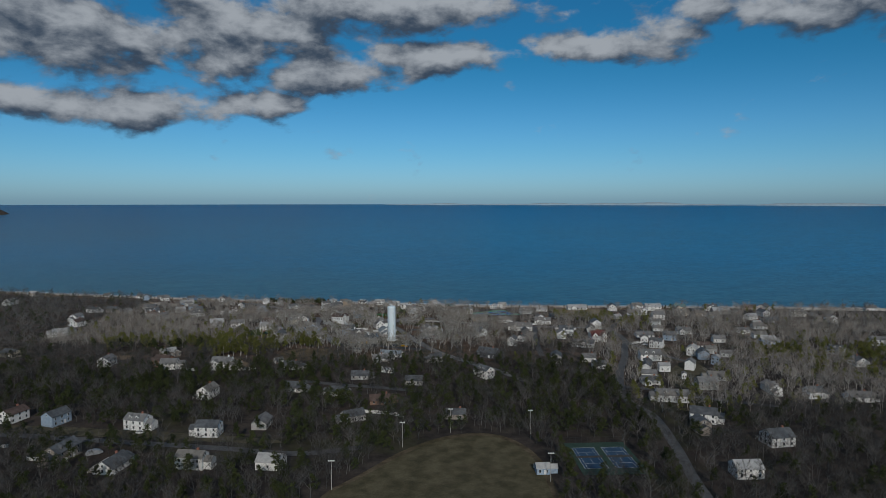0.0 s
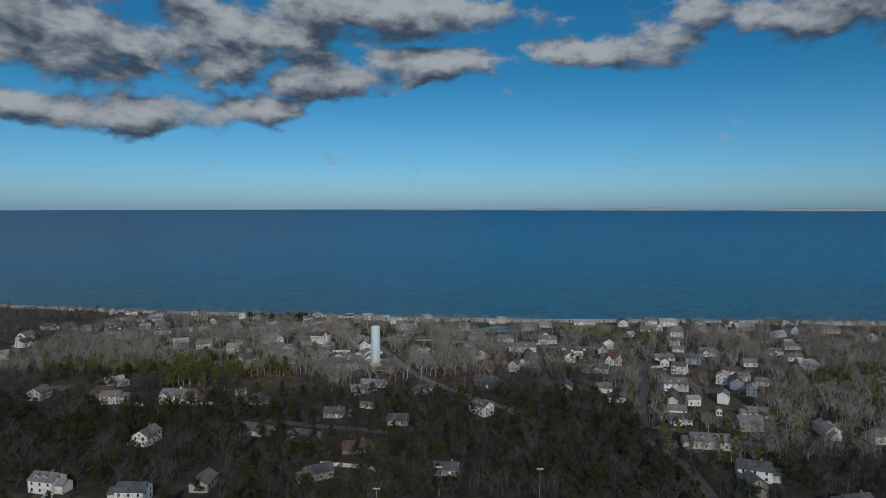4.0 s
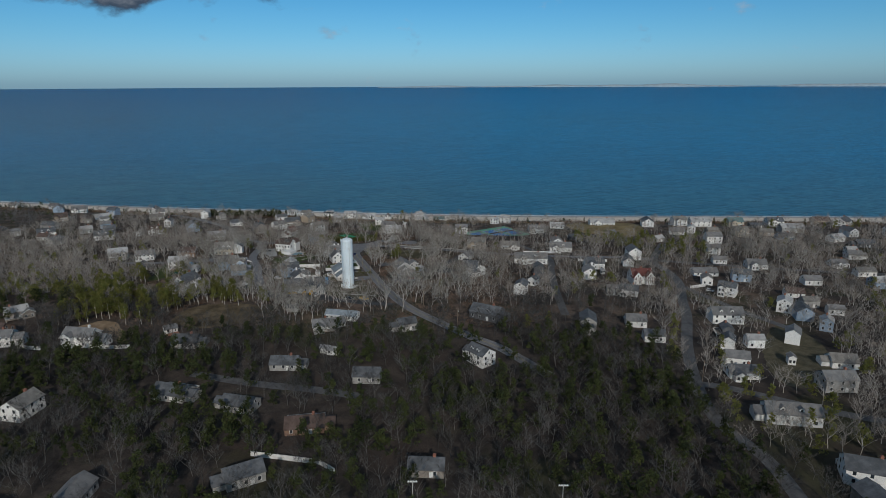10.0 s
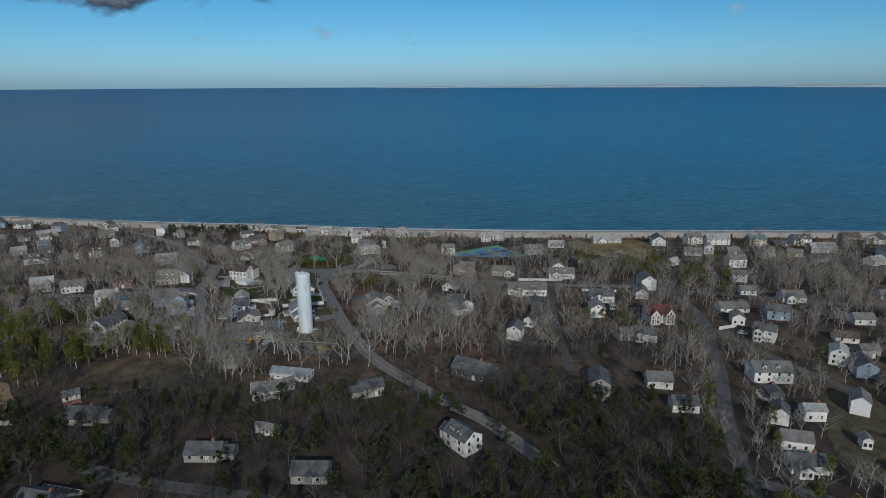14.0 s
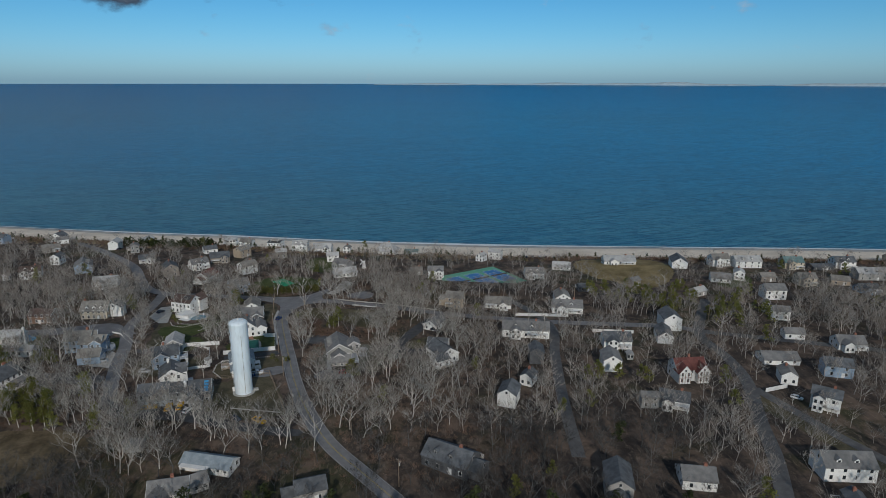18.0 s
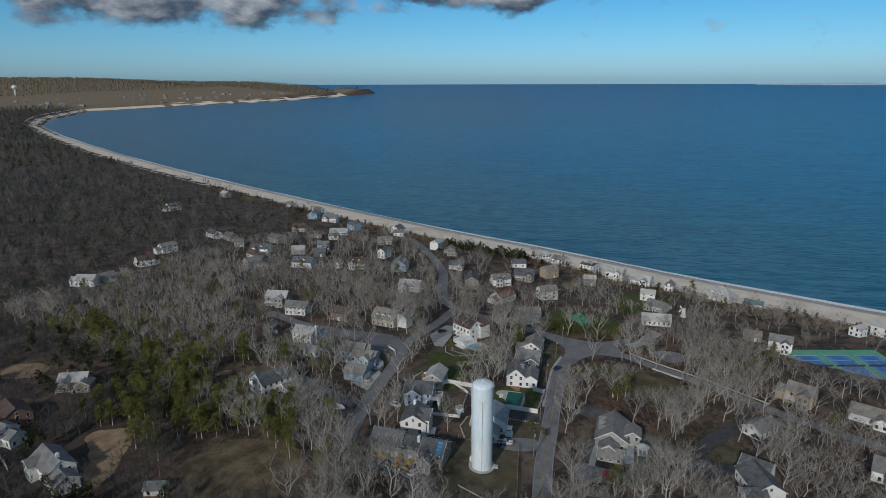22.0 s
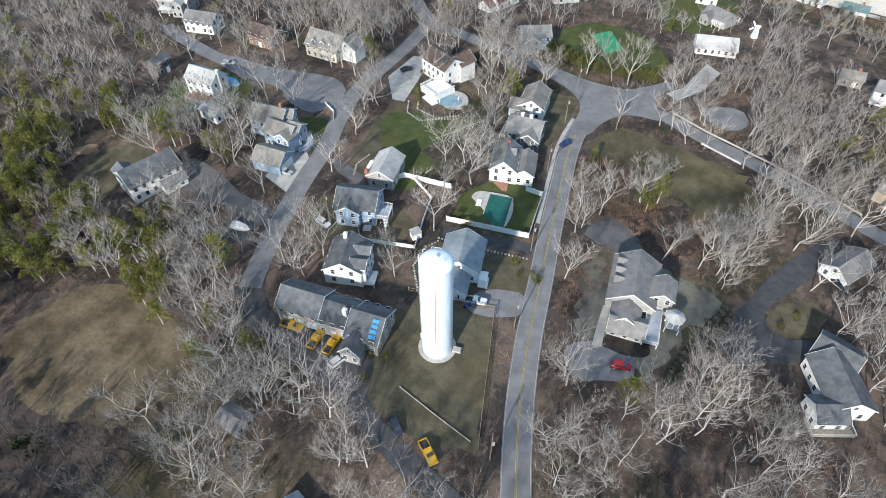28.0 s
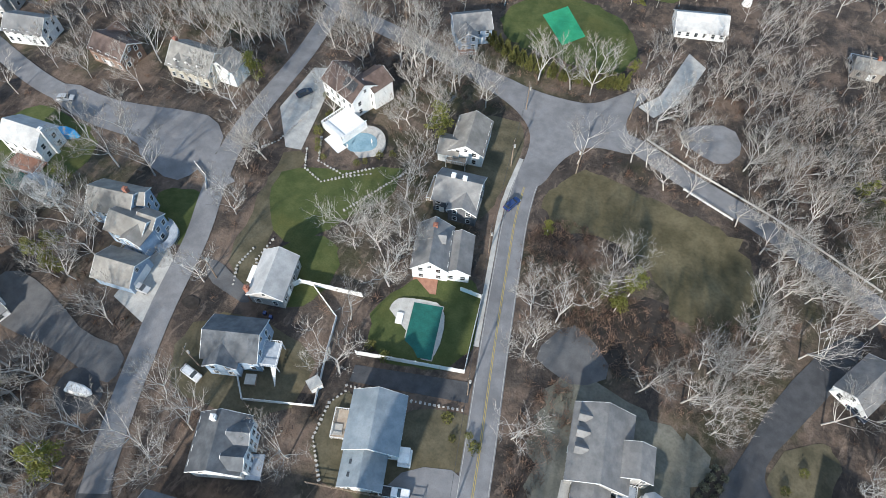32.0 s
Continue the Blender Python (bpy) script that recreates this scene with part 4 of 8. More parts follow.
    part("wall", Geo().lathe([(4.6, -1.5), (4.6, 6.0)], 12), WALLS["white"], h)
    part("roof", Geo().lathe([(5.6, 5.8), (5.6, 6.05), (0.6, 7.9), (0.02, 8.0)], 12), ROOFS["pale"], h)
    d = part("deck", Geo().lathe([(4.5, 2.6), (6.4, 2.6), (6.4, 2.8), (4.5, 2.8)], 12), M_WHITE, h)
    for k in range(12):
        a = radians(30 * k)
        part("deck_post", cached("round_post", lambda: Geo().box(-0.09, -0.09, -1.5, 0.09, 0.09, 3.8).mesh("deck_post", M_WHITE)), None, d, m=pose(6.25 * math.cos(a), 6.25 * math.sin(a), 0))
        put_window(h, pose(4.55 * math.cos(a + 0.26), 4.55 * math.sin(a + 0.26), 4.4, 0, 0, 30 * k + 15 - 90), 1.2, 1.4, False)
    # beach house with a roof deck
    h = house_base(-102.0, 786.0, -12, 11, 9, "white beach house with flat roof deck and balconies")
    block(h, 10.6, 8.6, 6.4, "white", "slate", eave=5.6, door=(-1, 2))
    deck(h, -3.2, -3.0, 3.2, 3.0, 6.9)
    deck(h, -5.3, -7.4, 5.3, -4.3, 2.9)
    # broad hipped house at the beach
    h = house_base(-10.5, 766.0, -14, 17, 13, "broad cream beach house with big pale hipped roof and porch")
    part("wall", Geo().box(-7.5, -5.6, -1.5, 7.5, 5.6, 3.6), WALLS["white"], h)
    part("roof", Geo().solid([(-9, -7, 3.4), (9, -7, 3.4), (9, 7, 3.4), (-9, 7, 3.4), (-2.6, 0, 9.4), (2.6, 0, 9.4)], [(0, 1, 5, 4), (2, 3, 4, 5), (1, 2, 5), (3, 0, 4), (3, 2, 1, 0)]), ROOFS["pale"], h)
    for a in (-3.2, 0.0, 3.2):
        dormer(h, a, -1, 4.6, 4.8, 2.0, "white", "pale")
    for k in range(7):
        part("porch_post", cached("porch_post", lambda: Geo().box(-0.12, -0.12, -1.2, 0.12, 0.12, 3.5).mesh("porch_post", M_WHITE)), None, h, m=pose(-8.4 + 2.8 * k, -6.6, 0))
    for k in range(5):
        put_window(h, pose(-6 + 3 * k, -5.62, 1.8, 0, 0, 180), 1.1, 1.5, False)
    chimney(h, 1.6, 1.0, 10.2)
    # cottages by the sandy yard
    h = house_base(-216.0, 481.0, 40, 12, 8, "weathered brown shingle cottage with pale grey roof by a sandy yard")
    block(h, 11.0, 7.6, 6.4, "shingle", "pale", door=(-1, 2))
    block(h, 6.0, 5.6, 5.0, "shingle", "grey", m=pose(5.0, -3.6, 0, 0, 0, 90), name="wing", skip=("n", "s", "e"))
    chimney(h, -2.5, 0.3, 7.3)
    deck(h, -5.4, -6.6, 1.0, -3.9, 0.8)
    h = house_base(-199.0, 445.0, 8, 12, 8, "white clapboard house with mid grey roof beside a sandy yard")
    block(h, 11.4, 8.0, 7.4, "white", "grey", eave=4.8, door=(-1, 2))
    block(h, 6.2, 6.0, 5.6, "white", "grey", m=pose(7.2, 0.4, 0), name="wing", skip=("w",))
    chimney(h, 1.5, 0.4, 8.4)
    # large white house with a garage wing beside the tan yard
    h = house_base(-160.0, 444.5, -8, 17, 10, "large white house with mid grey roof, garage wing and chimney")
    block(h, 14.5, 8.6, 8.2, "white", "grey", eave=5.2, door=(-1, 1))
    block(h, 8.0, 7.2, 6.0, "white", "grey", m=pose(9.6, -0.8, 0), name="garage", skip=("w",))
    block(h, 4.6, 5.0, 7.0, "white", "grey", m=pose(-3.6, -4.4, 0, 0, 0, 90), name="front_gable", skip=("n", "s", "e"))
    for a in (8.0, 11.4):
        part("garage_door", Geo().box(a - 1.3, -4.5, 0.05, a + 1.3, -4.41, 2.3), M_WHITE, h)
    chimney(h, 4.4, 0.3, 9.3, mat=M_WHITE)
    h = house_base(-349.0, 559.0, 30, 13, 8, "white clapboard house with pale grey roof in pale woods")
    block(h, 12.0, 8.0, 7.0, "white", "pale", door=(-1, 2))
    block(h, 5.0, 6.0, 5.4, "white", "pale", m=pose(-7.5, 0, 0), name="wing", skip=("e",))
    clear(-122.5, 455.5, 5)
    s = thing("shed", "small white shed with red-brown deck", "shed", pose(-122.5, 455.5, gz(-122.5, 455.5), 0, 0, 35))
    block(s, 6.0, 4.6, 4.0, "white", "grey", fine=False, skip=("n", "w"), door=(-1, 1))
    deck(s, -3.0, -5.6, 3.0, -2.4, 0.5, M_REDDECK, rail=False)
    h = house_base(-197.3, 590.3, 17, 13, 8, "white clapboard house with mid grey roof under bare trees")
    block(h, 12.0, 8.0, 7.0, "white", "grey", door=(-1, 0))
    h = house_base(-88.6, 652, 37, 11, 8, "grey-blue house with mid grey roof and bay front")
    block(h, 10.6, 8.2, 7.6, "blue", "grey", door=(-1, 2))
    block(h, 5.0, 5.4, 6.4, "blue", "grey", m=pose(-2.0, -4.2, 0, 0, 0, 90), name="wing", skip=("n", "s", "e"))
    deck(h, -5.4, -9.0, -0.2, -6.0, 0.9, M_REDDECK)
    # big house east of the road with wrap-round deck
    h = house_base(-12.7, 553.4, -76, 15, 12, "large grey shingle house with mid grey roof and wrap-round deck")
    block(h, 14.0, 10.6, 7.2, "grey", "grey", eave=3.8, m=pose(-2.6, 0, 0), door=(-1, 1))
    block(h, 6.6, 6.2, 5.4, "grey", "grey", eave=3.0, m=pose(6.6, -0.6, 0), name="wing", skip=("w",))
    block(h, 8.0, 5.4, 4.2, "grey", "grey", eave=2.3, m=pose(9.4, 0.2, 0, 0, 0, 90), drop=0.6, name="sunroom", skip=())
    block(h, 6.0, 5.0, 6.6, "grey", "grey", m=pose(-1.2, 6.6, 0), name="side_wing", skip=("s",))
    for a in (-7.0, -4.0, -1.0):
        dormer(h, a, -1, 4.6, 3.9, 1.5, "grey", "grey")
    deck(h, 2.4, 4.0, 12.4, 7.4, 1.5, M_GREYDECK)
    deck(h, 3.4, 8.4, 6.8, 11.6, 1.6, M_GREYDECK, rail=False)
    for k in range(8):
        a = 2 * math.pi * k / 8
        part("gazebo_post", cached("gazebo_post", lambda: Geo().box(-0.07, -0.07, 1.6, 0.07, 0.07, 3.9).mesh("gazebo_post", M_WHITE)), None, h, m=pose(5.1 + 1.7 * math.cos(a), 10.0 + 1.7 * math.sin(a), 0))
    part("gazebo_roof", Geo().lathe([(2.3, 3.9), (2.25, 4.05), (0.02, 5.2)], 8), ROOFS["pale"], h, m=pose(5.1, 10.0, 0))
    # seaside one-storey house, low roofs
    h = house_base(-31.0, 688.0, 20, 15, 9, "white low house with pale grey roof near the shore")
    block(h, 14.5, 9.0, 5.6, "white", "pale", door=(-1, 2))
    # long terrace of three stepped blocks
    h = house_base(-64.8, 510.2, 14, 27, 10, "long grey row house with dark slate-grey roofs in three steps")
    block(h, 10.2, 8.2, 7.6, "grey", "slate", m=pose(-8.6, 0.2, 0), eave=4.9, skip=("e",), door=(-1, -2))
    block(h, 7.6, 8.0, 7.1, "grey", "slate", m=pose(0.2, -0.2, 0), eave=4.6, skip=("e", "w"), door=(-1, 0))
    block(h, 7.6, 9.8, 7.6, "shingle", "slate", m=pose(7.6, -0.9, 0), eave=4.3, skip=("w",))
    block(h, 4.4, 4.6, 6.2, "grey", "slate", m=pose(6.4, -7.0, 0, 0, 0, 90), name="porch", skip=("n", "s", "e"), eave=3.6)
    for k in range(4):
        part("skylight", Geo().box(-0.75, -0.4, -0.1, 0.75, 0.4, 0.1), M_SOLAR, h, "bright blue roof skylight", m=pose(9.9, -2.0 - k * 0.95, 7.85 - (1.1 + k * 0.95) * 0.673, 34))
    for k in range(3):
        part("garage_door", Geo().box(-12.6 + k * 3.0, -3.98, 0.05, -10.2 + k * 3.0, -3.9, 2.2), M_WHITE, h)
    chimney(h, 2.5, -1.8, 8.0, mat=M_WHITE)
    # house at the wood's edge
    h = house_base(-139.4, 519.0, 77, 15, 9, "long white clapboard house with dark slate-grey roof and patio")
    block(h, 14.6, 9.0, 8.4, "white", "slate", eave=5.2, door=(-1, 2))
    deck(h, -6, 4.5, 2, 8.0, 0.5)
    block(h, 6.4, 3.6, 3.6, "white", "grey", m=pose(3.6, -5.6, 0), name="porch", skip=("n",), eave=2.6)
    block(h, 7.0, 4.4, 6.4, "white", "slate", m=pose(-5.0, 3.0, 0, 0, 0, 90), name="wing", skip=("s", "w"))
    part("shutter_row", Geo().box(-6.4, -4.62, 1.0, -5.9, -4.53, 2.3).box(-3.9, -4.62, 1.0, -3.4, -4.53, 2.3).box(-1.4, -4.62, 1.0, -0.9, -4.53, 2.3), M_DARK, h)
    chimney(h, 4.6, 0.4, 9.2)
    # angled house beside the dark drive
    h = house_base(32.8, 554.6, -58, 14, 9, "white house with dark slate-grey roof and chalk-white front wing")
    block(h, 13.0, 9.0, 6.8, "white", "slate", door=(-1, 2))
    block(h, 9.0, 7.6, 6.2, "white", "slate", m=pose(-7.4, 2.6, 0, 0, 0, 48), name="wing", skip=("e",))
    block(h, 6.4, 6.0, 5.4, "white", "slate", m=pose(6.0, -4.8, 0, 0, 0, 90), name="front_wing", skip=("e",))
    deck(h, 6.6, -8.8, 10.6, 0.0, 0.7)
    h = house_base(-39.5, 470.5, -12, 17, 7, "long low white building with pale blue-grey metal roof")
    block(h, 16.5, 6.6, 4.2, "white", "metal", door=(-1, 3))
    part("canopy", Geo().box(-7.5, -5.2, 2.4, 2.0, -3.4, 2.55).box(-7.3, -5.0, -0.8, -7.1, -4.8, 2.4).box(1.6, -5.0, -0.8, 1.8, -4.8, 2.4), M_WHITE, h)
    h = house_base(-47.0, 458.5, 14, 14, 9, "low grey house with weathered grey roofs and white trim")
    block(h, 11.0, 8.0, 4.8, "grey", "grey", door=(-1, 2))
    block(h, 7.0, 6.4, 4.4, "grey", "grey", m=pose(6.6, 1.2, 0, 0, 0, 20), name="wing", skip=("w",))
    block(h, 5.0, 5.0, 4.2, "grey", "grey", m=pose(-2.6, -4.8, 0, 0, 0, 90), name="porch", skip=("e",))
    chimney(h, 1.0, 0.4, 5.8)
    deck(h, -1.0, -7.4, 5.0, -4.2, 0.6)
    # half-timbered house
    h = house_base(136.2, 540.6, 6, 14, 9, "white half-timbered house with dark red roof and two front gables")
    block(h, 13.0, 8.6, 8.6, "white", "red", eave=5.2, door=(-1, 0))
    for side in (-1, 1):
        block(h, 5.0, 5.2, 8.0, "white", "red", m=pose(side * 4.0, -4.2, 0, 0, 0, 90), name="gable", skip=("n", "s", "e"), eave=4.8)
        for k in range(5):
            part("timber", cached("timber", lambda: Geo().box(-0.1, -0.05, 0.1, 0.1, 0.06, 5.0).mesh("timber", WALLS["brown"])), None, h, m=pose(side * 4.0 - 2.4 + 1.2 * k, -6.74, 0))
        part("timber_rail", Geo().box(side * 4.0 - 2.6, -6.8, 2.6, side * 4.0 + 2.6, -6.71, 2.85), WALLS["brown"], h)
    chimney(h, 0.4, 0.6, 9.8)
    h = house_base(29.0, 593.5, 64, 12, 7, "white cottage with mid grey roof beside the lane")
    block(h, 11.0, 7.0, 5.2, "white", "grey", door=(-1, 2))
    clear(-67.4, 479.6, 4)
    s = thing("shed", "small weathered grey shed with grey roof", "shed", pose(-67.4, 479.6, gz(-67.4, 479.6), 0, 0, 1))
    block(s, 5.8, 4.4, 3.6, "grey", "grey", fine=False, skip=("n", "s", "w"))
    clear(-147.5, 549.7, 5)
    s = thing("garage", "small white outbuilding with pale roof", "outbuilding", pose(-147.5, 549.7, gz(-147.5, 549.7), 0, 0, -2))
    block(s, 7.4, 5.0, 4.6, "white", "pale", fine=False, skip=("n", "w"))


M_POOLGREEN = material("green_pool_cover", (0.006, 0.085, 0.070), (0.010, 0.12, 0.10), 0.75, scale=0.6, fine=3.0, bump=0.01)
M_SOLAR = material("blue_roof_panel", (0.04, 0.22, 0.45), (0.06, 0.30, 0.55), 0.3, scale=1.0, fine=5.0, bump=0.0)
near_houses()

far_house(-389.4, 685.7, -14, 13.4, 7.4, 6.0, "white", "slate")
far_house(-115.8, 674.7, 79, 13, 9, 6.5, "white", "red")
far_house(-126.3, 789.9, -8, 10.1, 7.5, 7.3, "white", "tan")
far_house(-378.8, 635.8, 83, 12.1, 7.3, 7.1, "white", "grey")
far_house(-359.6, 604.8, 76, 11.5, 8.0, 7.3, "white", "brown")
far_house(-333.2, 702.4, -10, 13.9, 8.0, 6.5, "grey", "slate")
far_house(-293.3, 642.9, 78, 11.4, 7.2, 7.1, "grey", "grey")
far_house(40.0, 628.8, -12, 10, 8, 8, "tan", "tan")
far_house(-285.7, 801.1, 87, 9.3, 9.0, 7.5, "white", "slate")
far_house(-208.1, 790.3, 81, 12.1, 7.2, 6.8, "shingle", "pale")
far_house(100.4, 633.7, 89, 11.1, 8.2, 7.3, "white", "tan")
far_house(140.4, 581.6, 80, 13.0, 7.1, 6.0, "white", "slate")
far_house(35.8, 474.6, -30, 16, 10, 7, "charcoal", "slate")
far_house(188.5, 420.3, -9, 10.9, 8.5, 5.5, "white", "tan")
far_house(172.8, 398.8, 0, 13.1, 8.3, 7.9, "grey", "grey")
far_house(141.0, 374.2, -10, 19, 9, 7, "white", "grey")
far_house(145.1, 337.7, -20, 14, 9, 8, "white", "slate")
far_house(285.5, 553.0, -2, 11.8, 7.1, 5.6, "white", "tan")
far_house(305.3, 595.3, -5, 9.8, 8.2, 5.9, "white", "grey")
far_house(86.1, 463.5, 80, 12.5, 7.9, 7.8, "grey", "slate")
far_house(111.8, 467.9, -8, 10.1, 8.2, 5.9, "white", "grey")
far_house(29.2, 423.0, -50, 11, 8, 8, "white", "slate")
far_house(-56.4, 418.2, -1, 12, 8, 5.2, "grey", "slate")
far_house(-19.2, 406.7, -2, 11.5, 8.0, 5.6, "grey", "slate")
far_house(-37.3, 369.2, 8, 13.9, 8.7, 5.2, "brown", "brown")
# grey walls of the inland houses here carry cloud shade in their colour
far_house(-50.3, 339.0, 30, 12, 8, 6, "grey", "slate")
far_house(7.3, 343.1, -4, 11.5, 7.1, 5.2, "shingle", "slate")
far_house(-65.3, 383.7, -14, 13.0, 8.0, 5.4, "grey", "slate")
far_house(-95.1, 393.2, -14, 14.0, 9.0, 5.6, "grey", "slate")
far_house(-98.2, 329.4, 89, 12.1, 8.0, 5.8, "grey", "grey")
far_house(-108.6, 440.9, -2, 11.9, 8.9, 5.4, "grey", "slate")
far_house(-37.5, 430.9, -11, 5, 4, 3.5, "white", "pale")
far_house(-146.7, 380.3, 80, 12.1, 8.7, 7.9, "white", "tan")
far_house(335.2, 628.5, -4, 13.6, 7.5, 5.6, "charcoal", "slate")
far_house(280.0, 528.9, 2, 13.2, 8.5, 7.0, "blue", "pale")
far_house(-212.5, 333.5, 73, 12, 8, 8, "blue", "slate")
far_house(-164.0, 326.5, -12, 12, 8, 8, "white", "grey")
far_house(-122.2, 316.5, -2, 12, 8, 8, "white", "slate")
far_house(-238.9, 338.0, 77, 12.4, 7.8, 7.4, "white", "brown")
far_house(-180.9, 286.8, 81, 15, 9, 8, "shingle", "slate")
far_house(-150.6, 275.2, 81, 14, 10, 6, "white", "slate")
far_house(-78.9, 277.2, -7, 11.8, 8.4, 6.4, "white", "pale")
far_house(-115.2, 277.2, -6, 13.0, 7.2, 7.9, "white", "tan")
far_house(137.7, 323.3, 90, 9.3, 8.1, 7.6, "shingle", "slate")
far_house(168.6, 304.9, 10, 13, 10, 8, "white", "slate")
far_house(211.6, 391.9, 87, 13.5, 7.6, 6.2, "white", "grey")
far_house(231.8, 380.0, 0, 9.6, 8.1, 7.0, "white", "slate")
far_house(135.0, 268.1, 2, 12.2, 8.4, 7.3, "white", "pale")
far_house(44.8, 271.1, 3, 6, 5, 4.5, "blue", "pale")
far_house(-207.1, 453.3, -9, 12, 10, 8, "brown", "brown")
far_house(-249.9, 454.8, 86, 10.9, 8.8, 7.7, "white", "grey")
far_house(-340.2, 481.9, -16, 12.4, 7.2, 6.3, "beige", "slate")
far_house(-312.0, 660.3, -9, 9.5, 7.2, 5.7, "grey", "brown")
far_house(-348.2, 569.2, 88, 12.4, 8.5, 5.7, "white", "grey")
far_house(385.5, 668.9, -13, 12.7, 8.0, 7.8, "white", "grey")
far_house(398.1, 629.9, 81, 10.8, 8.5, 7.8, "white", "grey")
far_house(511.4, 735.3, -11, 11.9, 8.6, 6.7, "white", "grey")
far_house(316.9, 492.3, -9, 11.1, 7.5, 7.2, "grey", "slate")
far_house(311.2, 456.5, 84, 11.4, 9.0, 6.9, "white", "slate")
far_house(372.6, 523.1, -13, 13.1, 7.0, 7.4, "white", "grey")
far_house(256.2, 374.2, -7, 13.8, 8.7, 5.7, "white", "grey")
far_house(391.0, 647.2, 93, 11.4, 7.2, 6.2, "charcoal", "grey")
far_house(348.3, 668.3, 95, 12.9, 8.0, 7.7, "white", "slate")
far_house(-517.1, 737.2, 83, 12.8, 7.8, 7.7, "white", "slate")
far_house(-456.2, 837.3, -8, 9.3, 7.7, 6.5, "white", "tan")
far_house(-405.7, 828.1, -14, 9.9, 7.9, 7.7, "white", "grey")
far_house(-367.9, 685.5, -13, 12.4, 7.1, 6.5, "shingle", "slate")
far_house(-549.4, 827.4, -8, 10.9, 7.6, 7.2, "shingle", "pale")
far_house(-317.3, 778.7, -9, 9.4, 7.9, 7.9, "blue", "slate")
far_house(-5.7, 458.2, 20, 9, 7, 6, "grey", "slate")
far_house(60.9, 735.5, 60, 7.4, 5.4, 6, "white", "pale", False)
far_house(72.0, 745.4, -20, 9.2, 6.6, 8, "white", "pale", False)
far_house(92.6, 688.0, 0, 12.2, 8.8, 6.5, "white", "grey", False)
far_house(114.4, 709.6, -10, 12.2, 8.8, 5, "white", "pale", False)
far_house(158.4, 727.1, 0, 22.4, 9.5, 6, "white", "pale", False)
far_house(151.4, 668.0, 35, 7.8, 5.6, 5.5, "shingle", "grey", False)
far_house(118.7, 656.8, 0, 8.7, 6.3, 4.5, "charcoal", "slate", False)
far_house(64.0, 627.8, -8, 14.6, 9.5, 5.5, "white", "tan", False)
far_house(100.9, 620.4, -6, 16.1, 9.5, 6.5, "white", "grey", False)
far_house(197.4, 717.6, 80, 14.0, 10.1, 8, "white", "slate", False)
far_house(227.4, 722.0, 5, 12.2, 8.8, 8.5, "white", "tan", False)
far_house(244.7, 717.6, 0, 18.3, 9.5, 8, "white", "pale", False)
far_house(274.8, 714.7, 0, 13.1, 9.4, 8, "beige", "green", False)
far_house(293.7, 712.0, 0, 14.4, 9.5, 3.6, "charcoal", "slate", False)
far_house(311.8, 717.3, 0, 13.9, 9.5, 8, "white", "slate", False)
far_house(313.0, 700.4, 0, 8.4, 6.1, 4.2, "white", "pale", False)
far_house(224.4, 684.3, 70, 8.6, 6.2, 7, "white", "pale", False)
far_house(210.2, 679.3, -15, 12.0, 8.7, 5.5, "white", "grey", False)
far_house(183.9, 648.7, 30, 8.4, 6.1, 5, "grey", "pale", False)
far_house(225.3, 643.8, 0, 12.0, 8.6, 8.5, "white", "grey", False)
far_house(260.2, 672.2, 0, 11.1, 8.0, 7.5, "beige", "tan", False)
far_house(282.6, 673.0, -20, 10.4, 7.5, 5.5, "tan", "tan", False)
far_house(240.4, 680.7, 0, 9.3, 6.7, 5.5, "shingle", "tan", False)
far_house(211.7, 610.1, -10, 8.8, 6.3, 7, "white", "grey", False)
far_house(210.6, 622.1, 60, 5.0, 3.6, 6, "grey", "tan", False)
far_house(148.8, 597.7, 88, 12.3, 8.8, 9, "white", "slate", False)
far_house(73.8, 585.5, -5, 22.6, 9.5, 7, "white", "grey", False)
far_house(74.4, 554.5, 88, 8.7, 6.3, 7.5, "charcoal", "slate", False)
far_house(68.2, 532.1, 62, 6.9, 5.0, 5.5, "white", "slate", False)
far_house(58.5, 515.6, 72, 9.6, 6.9, 7.5, "white", "slate", False)
far_house(115.0, 572.9, -3, 12.8, 9.2, 7, "white", "slate", False)
far_house(106.2, 549.2, 85, 10.7, 7.7, 7.5, "white", "grey", False)
far_house(117.2, 558.1, 85, 3.6, 2.6, 3.4, "grey", "pale", False)
far_house(112.1, 515.2, -5, 6.4, 4.6, 6, "grey", "grey", False)
far_house(122.2, 516.4, -20, 11.0, 7.9, 6, "white", "slate", False)
far_house(183.2, 557.0, -3, 15.5, 9.5, 4.6, "white", "grey", False)
far_house(176.9, 537.5, 75, 8.6, 6.2, 6, "white", "tan", False)
far_house(201.3, 543.9, -15, 11.0, 7.9, 7.5, "blue", "slate", False)
far_house(180.2, 515.7, -35, 10.0, 7.2, 8, "white", "slate", False)
far_house(204.8, 584.3, -8, 9.1, 6.5, 5, "white", "grey", False)
far_house(224.5, 572.5, -5, 12.5, 9.0, 6, "white", "grey", False)
far_house(-79.1, 773.5, 0, 11.8, 8.5, 8.5, "white", "pale", False)
far_house(-80.6, 774.7, 0, 7.5, 5.4, 5.5, "white", "grey", False)
far_house(-61.1, 770.9, 0, 14.1, 9.5, 7, "white", "pale", False)
far_house(-41.5, 768.1, 88, 7.1, 5.1, 6, "white", "tan", False)
far_house(-45.8, 728.7, 10, 8.4, 6.1, 6.5, "white", "pale", False)
far_house(-36.4, 712.6, -20, 10.9, 7.8, 5.5, "grey", "grey", False)
